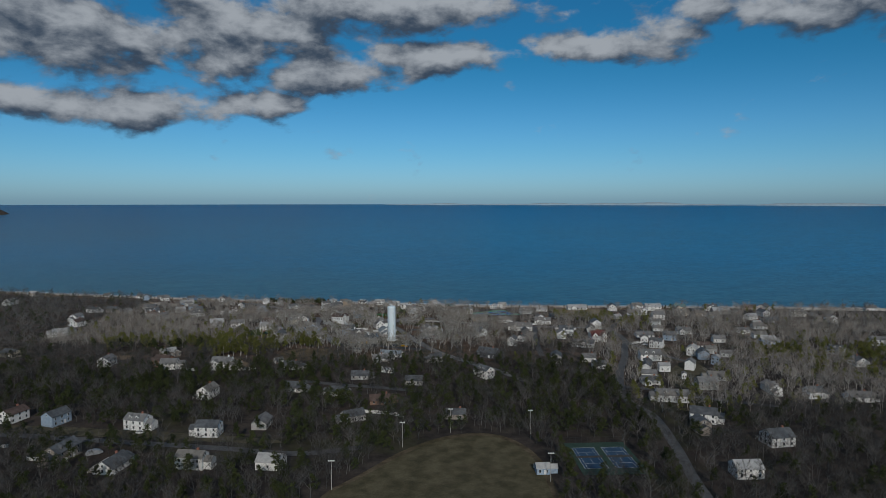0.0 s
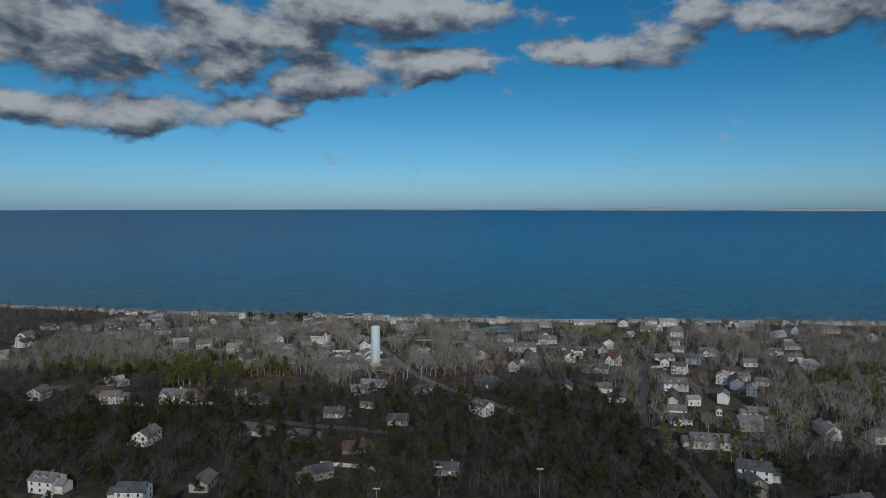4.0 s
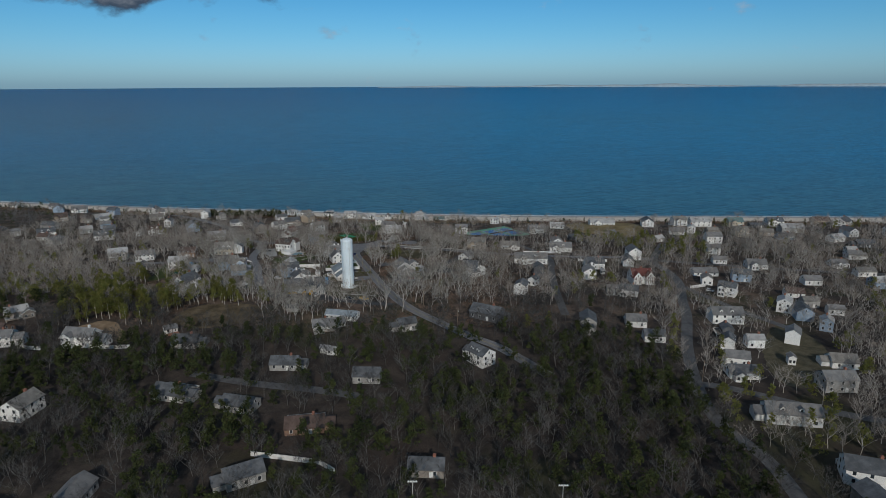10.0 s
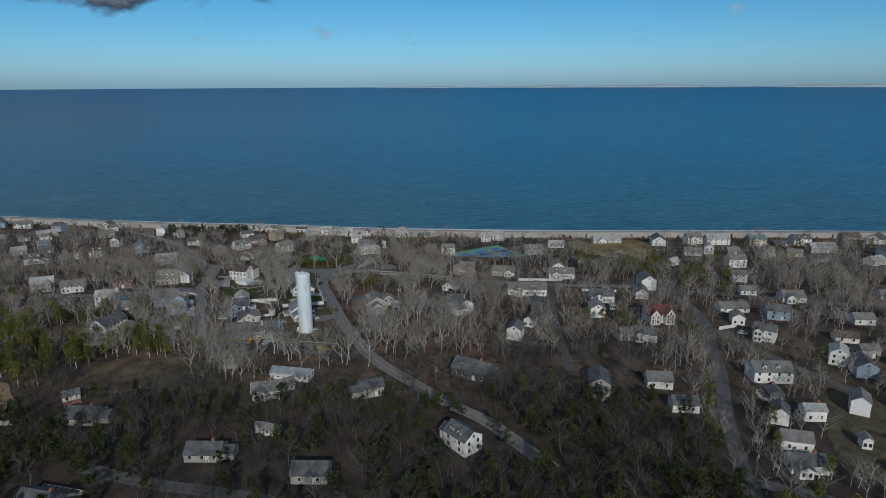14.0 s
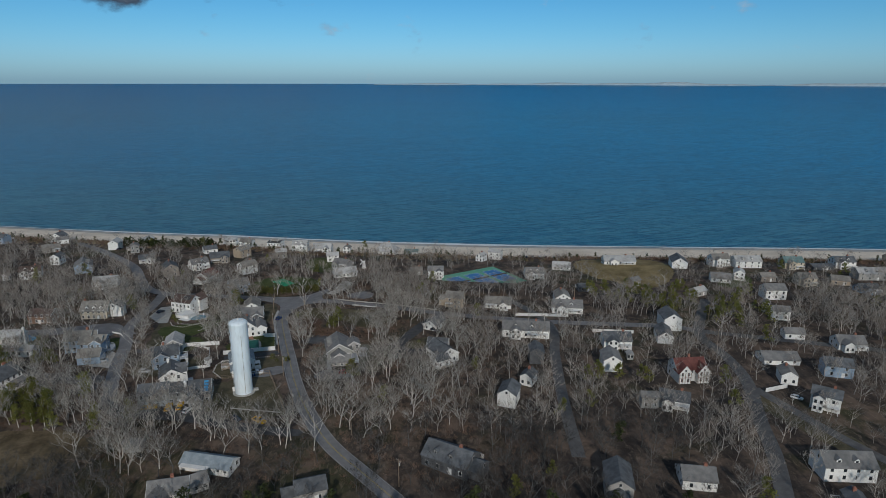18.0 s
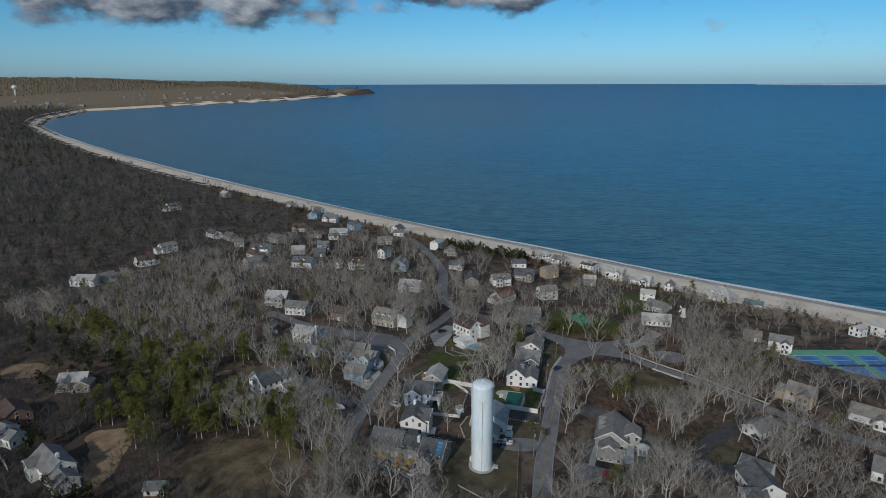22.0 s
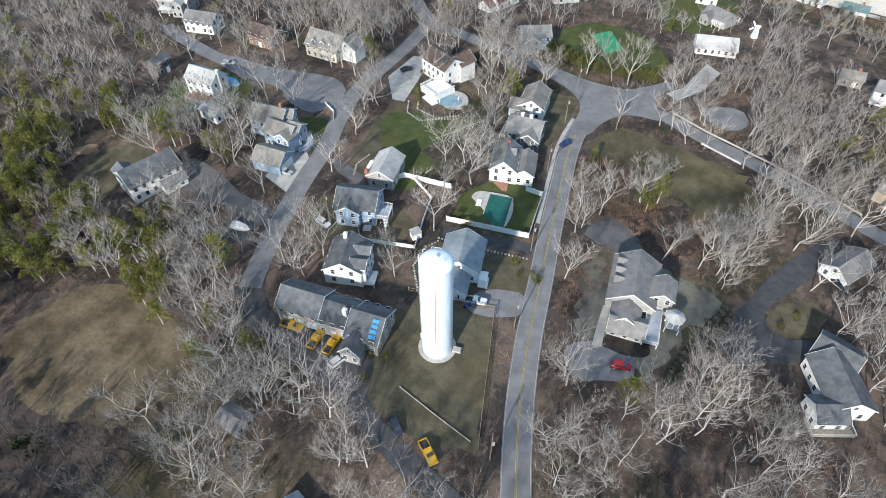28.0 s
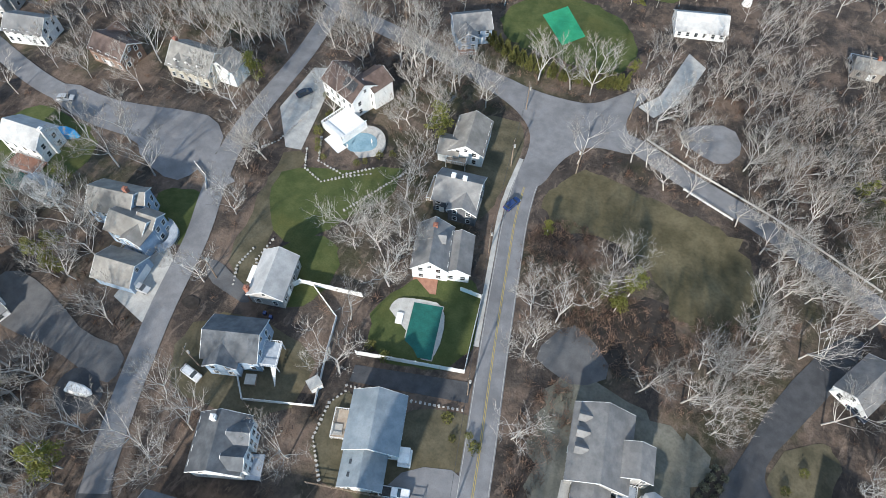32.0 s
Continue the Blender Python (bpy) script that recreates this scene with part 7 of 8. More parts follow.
part("cover", hull([(3.8, 0.15, 0.5, 1.2), (2.2, 1.1, 0.3, 2.2), (0.0, 1.4, 0.3, 2.6), (-2.8, 1.3, 0.3, 2.3), (-3.6, 1.2, 0.4, 1.5)]), PAINT["silver"], b)
clear(-168, 291, 4)


# ---- ornamental windmill on a seaside lawn ----
wm = thing("ornamental_windmill", "small white ornamental windmill with four sails on a lawn", "windmill", pose(-21.0, 708.0, gz(-21.0, 708.0), 0, 0, -25))
part("tower", Geo().lathe([(1.5, -0.3), (1.45, 0.4), (0.85, 3.9), (0.95, 4.0)], 8), M_WHITE, wm)
part("cap", Geo().lathe([(1.05, 4.0), (0.85, 4.6), (0.35, 5.1), (0.02, 5.2)], 8), M_WHITE, wm)
part("hub", Geo().box(-0.15, -1.5, 4.25, 0.15, -0.7, 4.55), M_WHITE, wm)
for k in range(4):
    part("sail", cached("mill_sail", lambda: Geo().box(-0.06, -0.06, 0, 0.06, 0.06, 2.6).box(0.06, -0.03, 0.5, 0.7, 0.03, 2.6).mesh("sail", M_WHITE)), None, wm, m=pose(0, -1.42, 4.4, 0, 45 + 90 * k, 0))
clear(-21.0, 708.0, 4)


# ---- poles and wires ----
POLE_TOPS = {}


def utility_pole(x, y, rot, h=9.6, lamp=False, key=""):
    t = thing("utility_pole", "weathered wooden utility pole with crossarm" + (" and street lamp" if lamp else ""), "utility pole", pose(x, y, gz(x, y), 0, 0, rot), "poles along the roads")
    part("pole", cached("pole", lambda: Geo().tube([(0, 0, -0.6), (0, 0, 5), (0, 0, 9.6)], [0.16, 0.14, 0.10], 8).mesh("pole", M_WOOD)), None, t)
    part("crossarm", cached("crossarm", lambda: Geo().box(-0.06, -1.2, 8.9, 0.06, 1.2, 9.05).mesh("crossarm", M_WOOD)), None, t)
    for o in (-1.05, -0.45, 0.45, 1.05):
        part("insulator", cached("insulator", lambda: Geo().tube([(0, 0, 0), (0, 0, 0.2)], [0.05, 0.035], 6).mesh("insulator", M_CONCRETE)), None, t, m=pose(0, o, 9.05))
    if lamp:
        part("lamp_arm", cached("lamp_arm", lambda: Geo().tube([(0, 0, 7.4), (0.9, 0, 7.9), (1.9, 0, 7.95)], [0.04, 0.035, 0.03], 6).mesh("lamp_arm", M_CONCRETE)), None, t)
        part("lamp_head", cached("lamp_head", lambda: hull([(1.8, 0.1, 7.85, 7.98), (2.1, 0.16, 7.84, 8.04), (2.45, 0.08, 7.88, 7.98)]).mesh("lamp_head", M_CONCRETE)), None, t)
    else:
        part("transformer", cached("transformer", lambda: Geo().tube([(0.32, 0, 7.2), (0.32, 0, 8.1)], [0.22, 0.22], 10).mesh("transformer", M_CONCRETE)), None, t)
    clear(x, y, 1.0)
    if key:
        POLE_TOPS[key] = (t, rot)


def span(a, b):
    (ta, ra), (tb, rb) = POLE_TOPS[a], POLE_TOPS[b]
    t = thing("power_line", "thin dark overhead wires between poles", "power line", Matrix.Translation(ta.matrix_basis.translation))
    for o in (-1.05, -0.45, 0.45, 1.05):
        p = ta.matrix_basis @ Vector((0, o, 9.25))
        q = tb.matrix_basis @ Vector((0, o, 9.25))
        pts = [p.lerp(q, k / 8) - Vector((0, 0, 1.2 * (1 - (k / 4 - 1) ** 2))) - ta.matrix_basis.translation for k in range(9)]
        part("wire", Geo().tube([tuple(v) for v in pts], [0.014] * 9, 3, cap=False), M_DARK, t)


utility_pole(-20.5, 500.5, 25, key="a")
utility_pole(-31.5, 530.5, 18, key="b")
utility_pole(-39.4, 554.0, 16, key="c")
utility_pole(-57.0, 612.0, 10, key="e")
utility_pole(-50.5, 586.0, 14, key="d")
utility_pole(-61.9, 632.1, 30, True, key="f")
utility_pole(-36.5, 642.5, -20, key="g")
utility_pole(-42.0, 618.0, 190, True)
utility_pole(-98.1, 550.9, 20, True)
utility_pole(-88.1, 533.6, 20, True)
utility_pole(-107.6, 647.3, 80, key="h")
utility_pole(2.0, 489.0, 40, key="i")
utility_pole(20.0, 463.0, 40)
utility_pole(156.0, 497.0, 20)
utility_pole(165.5, 545.0, 20)
utility_pole(163.5, 574.0, 20)
utility_pole(134.0, 425.0, 20, True)
utility_pole(121.0, 405.0, 20, True)
utility_pole(109.0, 640.0, 0)
utility_pole(172.0, 605.0, 20)
utility_pole(217.0, 690.0, 10)
utility_pole(90.0, 515.0, 10)
for a, c in (("a", "b"), ("b", "c"), ("c", "d"), ("d", "e"), ("e", "f"), ("f", "g"), ("i", "a"), ("f", "h")):
    span(a, c)


def field_light(x, y):
    t = thing("field_light", "tall grey pole with a bank of field lights", "floodlight", pose(x, y, gz(x, y)), "lights round the ball field")
    part("pole", cached("fpole", lambda: Geo().tube([(0, 0, -0.6), (0, 0, 13)], [0.16, 0.09], 8).mesh("pole", M_CONCRETE)), None, t)
    part("crossbar", cached("fbar", lambda: Geo().box(-1.3, -0.06, 12.4, 1.3, 0.06, 12.55).mesh("crossbar", M_CONCRETE)), None, t)
    for o in (-1.1, -0.4, 0.4, 1.1):
        part("floodlight", cached("flood", lambda: hull([(0.2, 0.28, 12.55, 13.05), (-0.15, 0.15, 12.6, 12.95)]).mesh("floodlight", M_LAMP)), None, t, m=pose(o, 0, 0, 0, 0, -90))


for fx, fy in ((-47, 254), (-20, 300), (4, 320), (46, 318), (47, 262)):
    field_light(fx, fy)

# ---- flag and garden things ----
f = thing("picnic_table", "brown wooden table on a mulch bed", "table", pose(-5.5, 545.0, gz(-5.5, 545.0) + 0.05, 0, 0, 18))
part("tabletop", Geo().box(-1.5, -0.5, 0.72, 1.5, 0.5, 0.8), M_WOOD, f)
part("bench", Geo().box(-1.5, -1.0, 0.4, 1.5, -0.7, 0.46), M_WOOD, f)
part("bench", Geo().box(-1.5, 0.7, 0.4, 1.5, 1.0, 0.46), M_WOOD, f)
part("leg", Geo().box(-1.1, -0.9, 0, -1.0, 0.9, 0.72), M_WOOD, f)
part("leg", Geo().box(1.0, -0.9, 0, 1.1, 0.9, 0.72), M_WOOD, f)
plot("mulch_bed_2", rounded([(-12.5, 541.5), (-4.5, 548.5), (-2.0, 545.0), (-9.5, 538.5)], 2), M_MULCH, 0.09, "dark mulch bed in front of the deck")
g = thing("garden_shed", "small pale plastic garden shed against a fence", "shed", pose(-65.9, 541.2, gz(-65.9, 541.2), 0, 0, 60))
part("wall", Geo().box(-1.2, -1.0, 0, 1.2, 1.0, 2.0), M_WHITE, g)
part("roof", hull([(1.3, 1.1, 1.95, 2.5), (-1.3, 1.1, 1.95, 2.5)]), M_CONCRETE, g)
for px_, py_ in ((-77.5, 536.1), (-82.7, 554.2), (-57.5, 536.0)):
    q = thing("hot_tub", "covered square hot tub or grill with pale lid", "hot tub", pose(px_, py_, gz(px_, py_), 0, 0, 25))
    part("body", Geo().box(-1.0, -1.0, 0, 1.0, 1.0, 0.8), M_WOOD, q)
    part("lid", Geo().box(-1.05, -1.05, 0.8, 1.05, 1.05, 0.95), M_CONCRETE, q)
# wheelie bins beside houses
for px_, py_ in ((-43.0, 530.0), (-43.6, 528.9), (-66.9, 505.8), (-82.2, 548.8), (-83.8, 548.9)):
    q = thing("wheelie_bin", "blue plastic wheelie bin beside a wall", "bin", pose(px_, py_, gz(px_, py_) + 0.05, 0, 0, 20))
    part("bin_body", hull([(0.3, 0.3, 0.05, 0.95), (-0.3, 0.28, 0.05, 0.95)]), PAINT["blue"], q)
    part("bin_lid", Geo().box(-0.34, -0.33, 0.95, 0.34, 0.33, 1.02), PAINT["blue"], q)


# ---- trees ----
def unit(v):
    return v / np.maximum(np.linalg.norm(v, axis=-1, keepdims=True), 1e-9)


def grow(seed, H, counts, spread=0.75, bend=0.22):
    """Branches of a bare tree: starts, ends, radii and rank."""
    rng = np.random.default_rng(seed)
    segs = []
    base = np.array([0.0, 0.0, -0.3])
    fork = np.array([rng.normal(0, 0.03) * H, rng.normal(0, 0.03) * H, H * rng.uniform(0.22, 0.36)])
    r0 = H * 0.0145
    segs.append((base, fork, r0, r0 * 0.8, 0))
    up = fork + np.array([rng.normal(0, 0.06) * H, rng.normal(0, 0.06) * H, H * 0.3])
    segs.append((fork, up, r0 * 0.75, r0 * 0.4, 0))
    starts = [(base * 0.2 + fork * 0.8, fork, r0 * 0.7), (fork, up, r0 * 0.6)]
    length = H * 0.42
    for rank, n in enumerate(counts, 1):
        nxt = []
        for a, b, r in starts:
            along = (b - a) / max(np.linalg.norm(b - a), 1e-6)
            for k in range(n):
                u = rng.uniform(0.45, 1.0) if k else 1.0
                p = a + (b - a) * u
                ang = rng.uniform(0, 2 * np.pi)
                out = np.array([np.cos(ang), np.sin(ang), rng.uniform(0.0, 0.55)])
                d = unit(along * (0.75 if rank > 1 else 0.55) + out * spread + np.array([0, 0, 0.28]))
                L = length * rng.uniform(0.65, 1.1)
                mid = p + d * L * 0.5 + rng.normal(0, bend * 0.25, 3) * L
                end = p + d * L + np.array([0, 0, rng.uniform(-0.05, 0.16)]) * L
                rr = r * rng.uniform(0.5, 0.7)
                if rank == len(counts) and rank > 1:
                    segs.append((p, end, rr, rr * 0.4, rank))
                else:
                    segs.append((p, mid, rr, rr * 0.75, rank))
                    segs.append((mid, end, rr * 0.75, rr * 0.4, rank))
                nxt.append((p * 0.3 + mid * 0.7, end, rr * 0.72))
        starts = nxt
        length *= 0.60
    return segs


def skin(segs, sides=3, blade_from=9, thin=0.0):
    """Bars round the thicker branches, flat tapering blades for the twigs."""
    v, f = [], []
    n = 0
    for a, b, ra, rb, rank in segs:
        d = unit(b - a)
        s = unit(np.cross(d, [0.3, 0.9, 0.31]))
        t = np.cross(d, s)
        ra, rb = max(ra, thin), max(rb, thin * 0.6)
        if rank >= blade_from:
            v += [a - s * ra, a + s * ra, b]
            f.append((n, n + 1, n + 2))
            n += 3
        else:
            for p, r in ((a, ra), (b, rb)):
                v += [p + r * (np.cos(q) * s + np.sin(q) * t) for q in np.arange(sides) * 2 * np.pi / sides]
            for j in range(sides):
                k = (j + 1) % sides
                f += [(n + j, n + k, n + sides + k), (n + j, n + sides + k, n + sides + j)]
            n += 2 * sides
    return np.array(v), np.array(f)


def leafless(segs, sides, blade_from, thin, outer):
    """A whole bare tree; the twigs from rank outer on take the second material."""
    v1, f1 = skin([s for s in segs if s[4] < outer], sides, blade_from, thin)
    v2, f2 = skin([s for s in segs if s[4] >= outer], sides, blade_from, thin)
    return np.concatenate([v1, v2]), np.concatenate([f1, f2 + len(v1)]), np.repeat([0, 1], [len(f1), len(f2)])


def needles(seed, H, clumps, per, size):
    """A ragged evergreen crown of small needle tufts round a trunk."""
    rng = np.random.default_rng(seed)
    c = []
    for k in range(clumps):
        h = H * (0.32 + 0.66 * (k + rng.random()) / clumps)
        reach = min(1.0, 1.25 * (1.06 - h / H)) * H * 0.30 + 0.4
        a = rng.uniform(0, 2 * np.pi)
        q = rng.uniform(0.15, 1.0) * reach
        c.append((np.cos(a) * q, np.sin(a) * q, h, rng.uniform(0.55, 1.1) * H * 0.11))
    v, f = [], []
    for x, y, z, r in c:
        p = unit(rng.normal(0, 1, (per, 3))) * r * rng.uniform(0.3, 1.0, (per, 1)) * [1.15, 1.15, 0.6] + [x, y, z]
        d1 = unit(rng.normal(0, 1, (per, 3))) * size
        d2 = unit(rng.normal(0, 1, (per, 3))) * size
        for i in range(per):
            n = len(v)
            v += [p[i] - d1[i], p[i] + d1[i] * 0.6 + d2[i] * 0.5, p[i] + d2[i]]
            f.append((n, n + 1, n + 2))
    return np.array(v), np.array(f)


# where things may grow
for cx, cy, cr in ((-160, 462, 10), (-150, 452, 8), (-166, 452, 8), (-131, 519, 6), (-128, 513, 5), (-133, 526, 5), (-136, 508, 4), (150, 648, 9), (135, 668, 8)):
    clear(cx, cy, cr)
for k in range(24):
    clear(-85 + 44 * k / 23, 649.5, 4.5)
for k in range(12):
    clear(8.5 - 6 * k / 11, 565 - 29 * k / 11, 3.0)
RX0, RY0, RX1, RY1 = -900, -100, 900, 1000
FREE = np.ones((RX1 - RX0, RY1 - RY0), bool)
for cx, cy, cr in CLEAR:
    x0, x1, y0, y1 = int(cx - cr - RX0), int(cx + cr - RX0) + 2, int(cy - cr - RY0), int(cy + cr - RY0) + 2
    if x0 < 0 or y0 < 0 or x1 > RX1 - RX0 or y1 > RY1 - RY0:
        continue
    gx, gy = np.mgrid[x0:x1, y0:y1]
    FREE[x0:x1, y0:y1] &= (gx + RX0 - cx) ** 2 + (gy + RY0 - cy) ** 2 > cr * cr
YARD = np.zeros_like(FREE)
for cx, cy in YARDS:
    x0, y0 = int(cx - RX0), int(cy - RY0)
    YARD[max(x0 - 17, 0):x0 + 17, max(y0 - 15, 0):y0 + 15] = True
PINES = [(-200, 500, 30), (-165, 486, 28), (-138, 486, 15), (-190, 516, 22), (-158, 514, 15), (-222, 512, 24), (-146, 480, 10), (-128, 501, 11), (-112, 495, 8), (-262, 515, 22), (-176, 526, 12), (-108, 405, 38), (-158, 404, 34), (104, 436, 24), (95, 385, 34), (143, 344, 24), (176, 620, 22), (179, 600, 14), (147, 630, 12),
         (109, 540, 12), (125, 640, 14), (170, 645, 15), (150, 655, 10), (-196, 395, 40), (-60, 365, 34), (20, 384, 18), (-100, 400, 40), (-190, 780, 26), (-150, 780, 16), (270, 480, 26), (330, 470, 40)]


def scatter(x0, y0, x1, y1, step, seed):
    rng = np.random.default_rng(seed)
    xs, ys = np.meshgrid(np.arange(x0, x1, step), np.arange(y0, y1, step), indexing="ij")
    p = np.stack([xs.ravel(), ys.ravel()], 1) + rng.uniform(-0.48, 0.48, (xs.size, 2)) * step
    d = inland(p[:, 0], p[:, 1])
    keep = d > 52
    keep &= rng.random(len(p)) < np.interp(d, [60, 100, 170], [0.10, 0.35, 1.0])
    i = np.clip((p - [RX0, RY0]).astype(int), 0, [RX1 - RX0 - 1, RY1 - RY0 - 1])
    keep &= FREE[i[:, 0], i[:, 1]]
    keep &= ~YARD[i[:, 0], i[:, 1]] | (rng.random(len(p)) < np.where(p[:, 1] < 470, 0.6, 0.38))
    return p[keep], rng


def pine_chance(p):
    c = np.where(p[:, 1] < 450, np.where(p[:, 0] < 110, 0.36, 0.14), 0.03)
    for x, y, r in PINES:
        c = np.maximum(c, 0.8 * np.exp(-((p[:, 0] - x) ** 2 + (p[:, 1] - y) ** 2) / (r * r)))
    return c


def forest(name, spots, makes, rng, mat, label, low, high):
    """Many trees laid into one mesh."""
    V, F, S, n = [], [], [], 0
    pick = rng.integers(0, len(makes), len(spots))
    turn, size = rng.uniform(0, 2 * np.pi, len(spots)), rng.uniform(low, high, len(spots))
    z = ground(spots[:, 0], spots[:, 1])
    for k, (v, f, *slot) in enumerate(makes):
        j = np.where(pick == k)[0]
        if not len(j):
            continue
        c, s = np.cos(turn[j]), np.sin(turn[j])
        w = np.empty((len(j), len(v), 3), np.float32)
        w[:, :, 0] = (v[None, :, 0] * c[:, None] - v[None, :, 1] * s[:, None]) * size[j, None] + spots[j, 0, None]
        w[:, :, 1] = (v[None, :, 0] * s[:, None] + v[None, :, 1] * c[:, None]) * size[j, None] + spots[j, 1, None]
        w[:, :, 2] = v[None, :, 2] * size[j, None] + z[j, None]
        V.append(w.reshape(-1, 3))
        F.append((f[None] + (n + np.arange(len(j)) * len(v))[:, None, None]).reshape(-1, 3))
        S.append(np.tile(slot[0] if slot else np.zeros(len(f), int), len(j)))
        n += len(j) * len(v)
    ob = new(name, bulk(name, np.concatenate(V), np.concatenate(F), mat, np.concatenate(S)))
    return tagged(ob, label, "woods", kind="stuff")


NEAR = (-190, 455, 75, 700)
spots, rng = scatter(*NEAR, 4.8, 11)
thin_ = (spots[:, 0] > -36) & (spots[:, 0] < 40) & (spots[:, 1] < 548)
spots = spots[~thin_ | (rng.random(len(spots)) < 0.5)]
isp = rng.random(len(spots)) < pine_chance(spots)
core = np.hypot((spots[:, 0] + 60) / 1.15, spots[:, 1] - 560)
order = np.argsort(core)
solo = np.zeros(len(spots), bool)
solo[[k for k in order if not isp[k]][:298]] = True
solo_pine = np.zeros(len(spots), bool)
wood_edge = np.argsort(np.hypot(spots[:, 0] + 150, spots[:, 1] - 490))
solo_pine[[k for k in wood_edge if isp[k]][:90]] = True
solo_pine[[k for k in order if isp[k]][:10]] = True

# single bare trees round the water tower
BASES = []
for k in range(9):
    segs = grow(100 + k, 12.0 + 0.6 * (k % 4), (4, 4, 5, 6), 0.86, 0.14)
    v_, f_, s_ = leafless([s for s in segs if s[4] > 1], 3, 4, 0.019, 4)
    BASES.append(([bulk("trunk", *skin([s for s in segs if s[4] <= 1], 6), M_BARK)], [bulk("crown", v_, f_, [M_BARK, M_TWIG], s_)]))
labels = ("bare grey deciduous tree with forked trunk and fine twigs", "tall bare winter tree with spreading pale branches", "leafless grey-brown tree with dense twiggy crown")
protos = []
r2 = random.Random(3)
for n_, k in enumerate(np.where(solo)[0]):
    x, y = spots[k]
    m = pose(x, y, gz(x, y), 0, 0, r2.uniform(0, 360)) @ Matrix.Scale(r2.uniform(0.7, 1.18), 4)
    b = n_ % len(BASES)
    if n_ < len(BASES):
        t = thing("bare_tree", labels[b % 3], "tree", m, "bare trees among the houses")
        part("trunk", BASES[b][0][0], None, t)
        part("crown", BASES[b][1][0], None, t)
        protos.append(t)
    else:
        t = copy_thing(protos[b], Matrix())
        t.matrix_basis = m
pine_kinds = []
for k in range(3):
    v, f = needles(300 + k, 9.5, 30, 46, 0.36)
    pine_kinds.append((bulk("trunk", *skin([(np.array([0, 0, -0.3]), np.array([0.15, 0.1, 4.0]), 0.16, 0.12, 0), (np.array([0.15, 0.1, 4.0]), np.array([0.1, 0.2, 8.0]), 0.12, 0.03, 0)], 6), M_BARK), bulk("crown", v, f, M_NEEDLE)))
for n_, k in enumerate(np.where(solo_pine)[0]):
    x, y = spots[k]
    t = thing("pine_tree", "ragged olive-green pitch pine", "tree", pose(x, y, gz(x, y), 0, 0, r2.uniform(0, 360)) @ Matrix.Scale(r2.uniform(0.9, 1.4), 4), "pines at the edge of the woods")
    part("trunk", pine_kinds[n_ % 3][0], None, t)
    part("crown", pine_kinds[n_ % 3][1], None, t)

for n_, (x, y, k_) in enumerate(((-107, 489.5, 1.0), (-104.5, 492, 0.85), (-99, 488, 0.9), (-83, 485.4, 1.05), (-20.6, 585.6, 0.8), (-23, 588.5, 0.7), (-41, 597, 0.6), (-128, 536, 0.9), (-133, 540, 0.8), (-154.5, 542.6, 0.85), (-135.1, 536.5, 0.8), (-158.7, 536.1, 0.7), (-144.2, 553.9, 0.75), (-113.9, 492.4, 0.95), (-109.4, 492.6, 1.0), (-87.9, 493.7, 0.9))):
    t = thing("pine_tree", "ragged olive-green pitch pine", "tree", pose(x, y, gz(x, y), 0, 0, 70 * n_) @ Matrix.Scale(k_, 4), "pines at the edge of the woods")
    part("trunk", pine_kinds[n_ % 3][0], None, t)
    part("crown", pine_kinds[n_ % 3][1], None, t)
mid_bare = [leafless(grow(200 + k, 10.8, (4, 5, 6), 0.95, 0.14), 3, 2, 0.034, 3) for k in range(7)]
mid_pine = [needles(320 + k, 9.5, 16, 20, 0.62) for k in range(4)]
far_bare = [skin(grow(220 + k, 11.5, (4, 4), 0.95), 3, 0, 0.13) for k in range(5)]
far_pine = [needles(340 + k, 8.0, 9, 6, 1.0) for k in range(3)]
rest = ~solo & ~solo_pine
# trees south of this line take the bark with cloud shade painted in
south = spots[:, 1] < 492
forest("bare_woods", spots[rest & ~isp & ~south], mid_bare, rng, [M_BARK_LIT, M_TWIG_LIT], "leafless pale grey woods between the houses", 0.65, 1.12)
forest("bare_woods", spots[rest & ~isp & south], mid_bare, rng, [M_BARK_SHADED, M_TWIG_SHADED], "leafless woods south of the water tank, coloured as in cloud shade", 0.65, 1.12)
if (rest & isp).any():
    forest("pine_woods", spots[rest & isp], mid_pine, rng, M_NEEDLE, "scattered dark pines between bare trees", 0.7, 1.1)
p, rng2 = scatter(-330, 225, 440, 800, 5.3, 21)
out = (p[:, 0] < NEAR[0]) | (p[:, 0] > NEAR[2]) | (p[:, 1] < NEAR[1]) | (p[:, 1] > NEAR[3])
p = p[out]
ip = rng2.random(len(p)) < pine_chance(p)
# sunlit side of the cloud's edge; the rest gets the shaded colours
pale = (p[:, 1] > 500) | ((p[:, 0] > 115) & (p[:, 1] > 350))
forest("bare_woods", p[~ip & ~pale], mid_bare, rng2, [M_BARK_SHADED, M_TWIG_SHADED], "leafless woods round the neighbourhood, coloured as in cloud shade", 0.6, 1.1)
forest("pale_woods", p[~ip & pale], mid_bare, rng2, [M_BARK_LIT, M_TWIG_LIT], "leafless woods above the bay, coloured pale as in sun", 0.65, 1.1)
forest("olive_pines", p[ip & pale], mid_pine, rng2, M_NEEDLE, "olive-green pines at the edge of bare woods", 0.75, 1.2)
forest("pine_woods", p[ip & ~pale], mid_pine, rng2, M_NEEDLE_W, "pines standing among bare woods, their green darkened as in cloud shade", 0.75, 1.25)
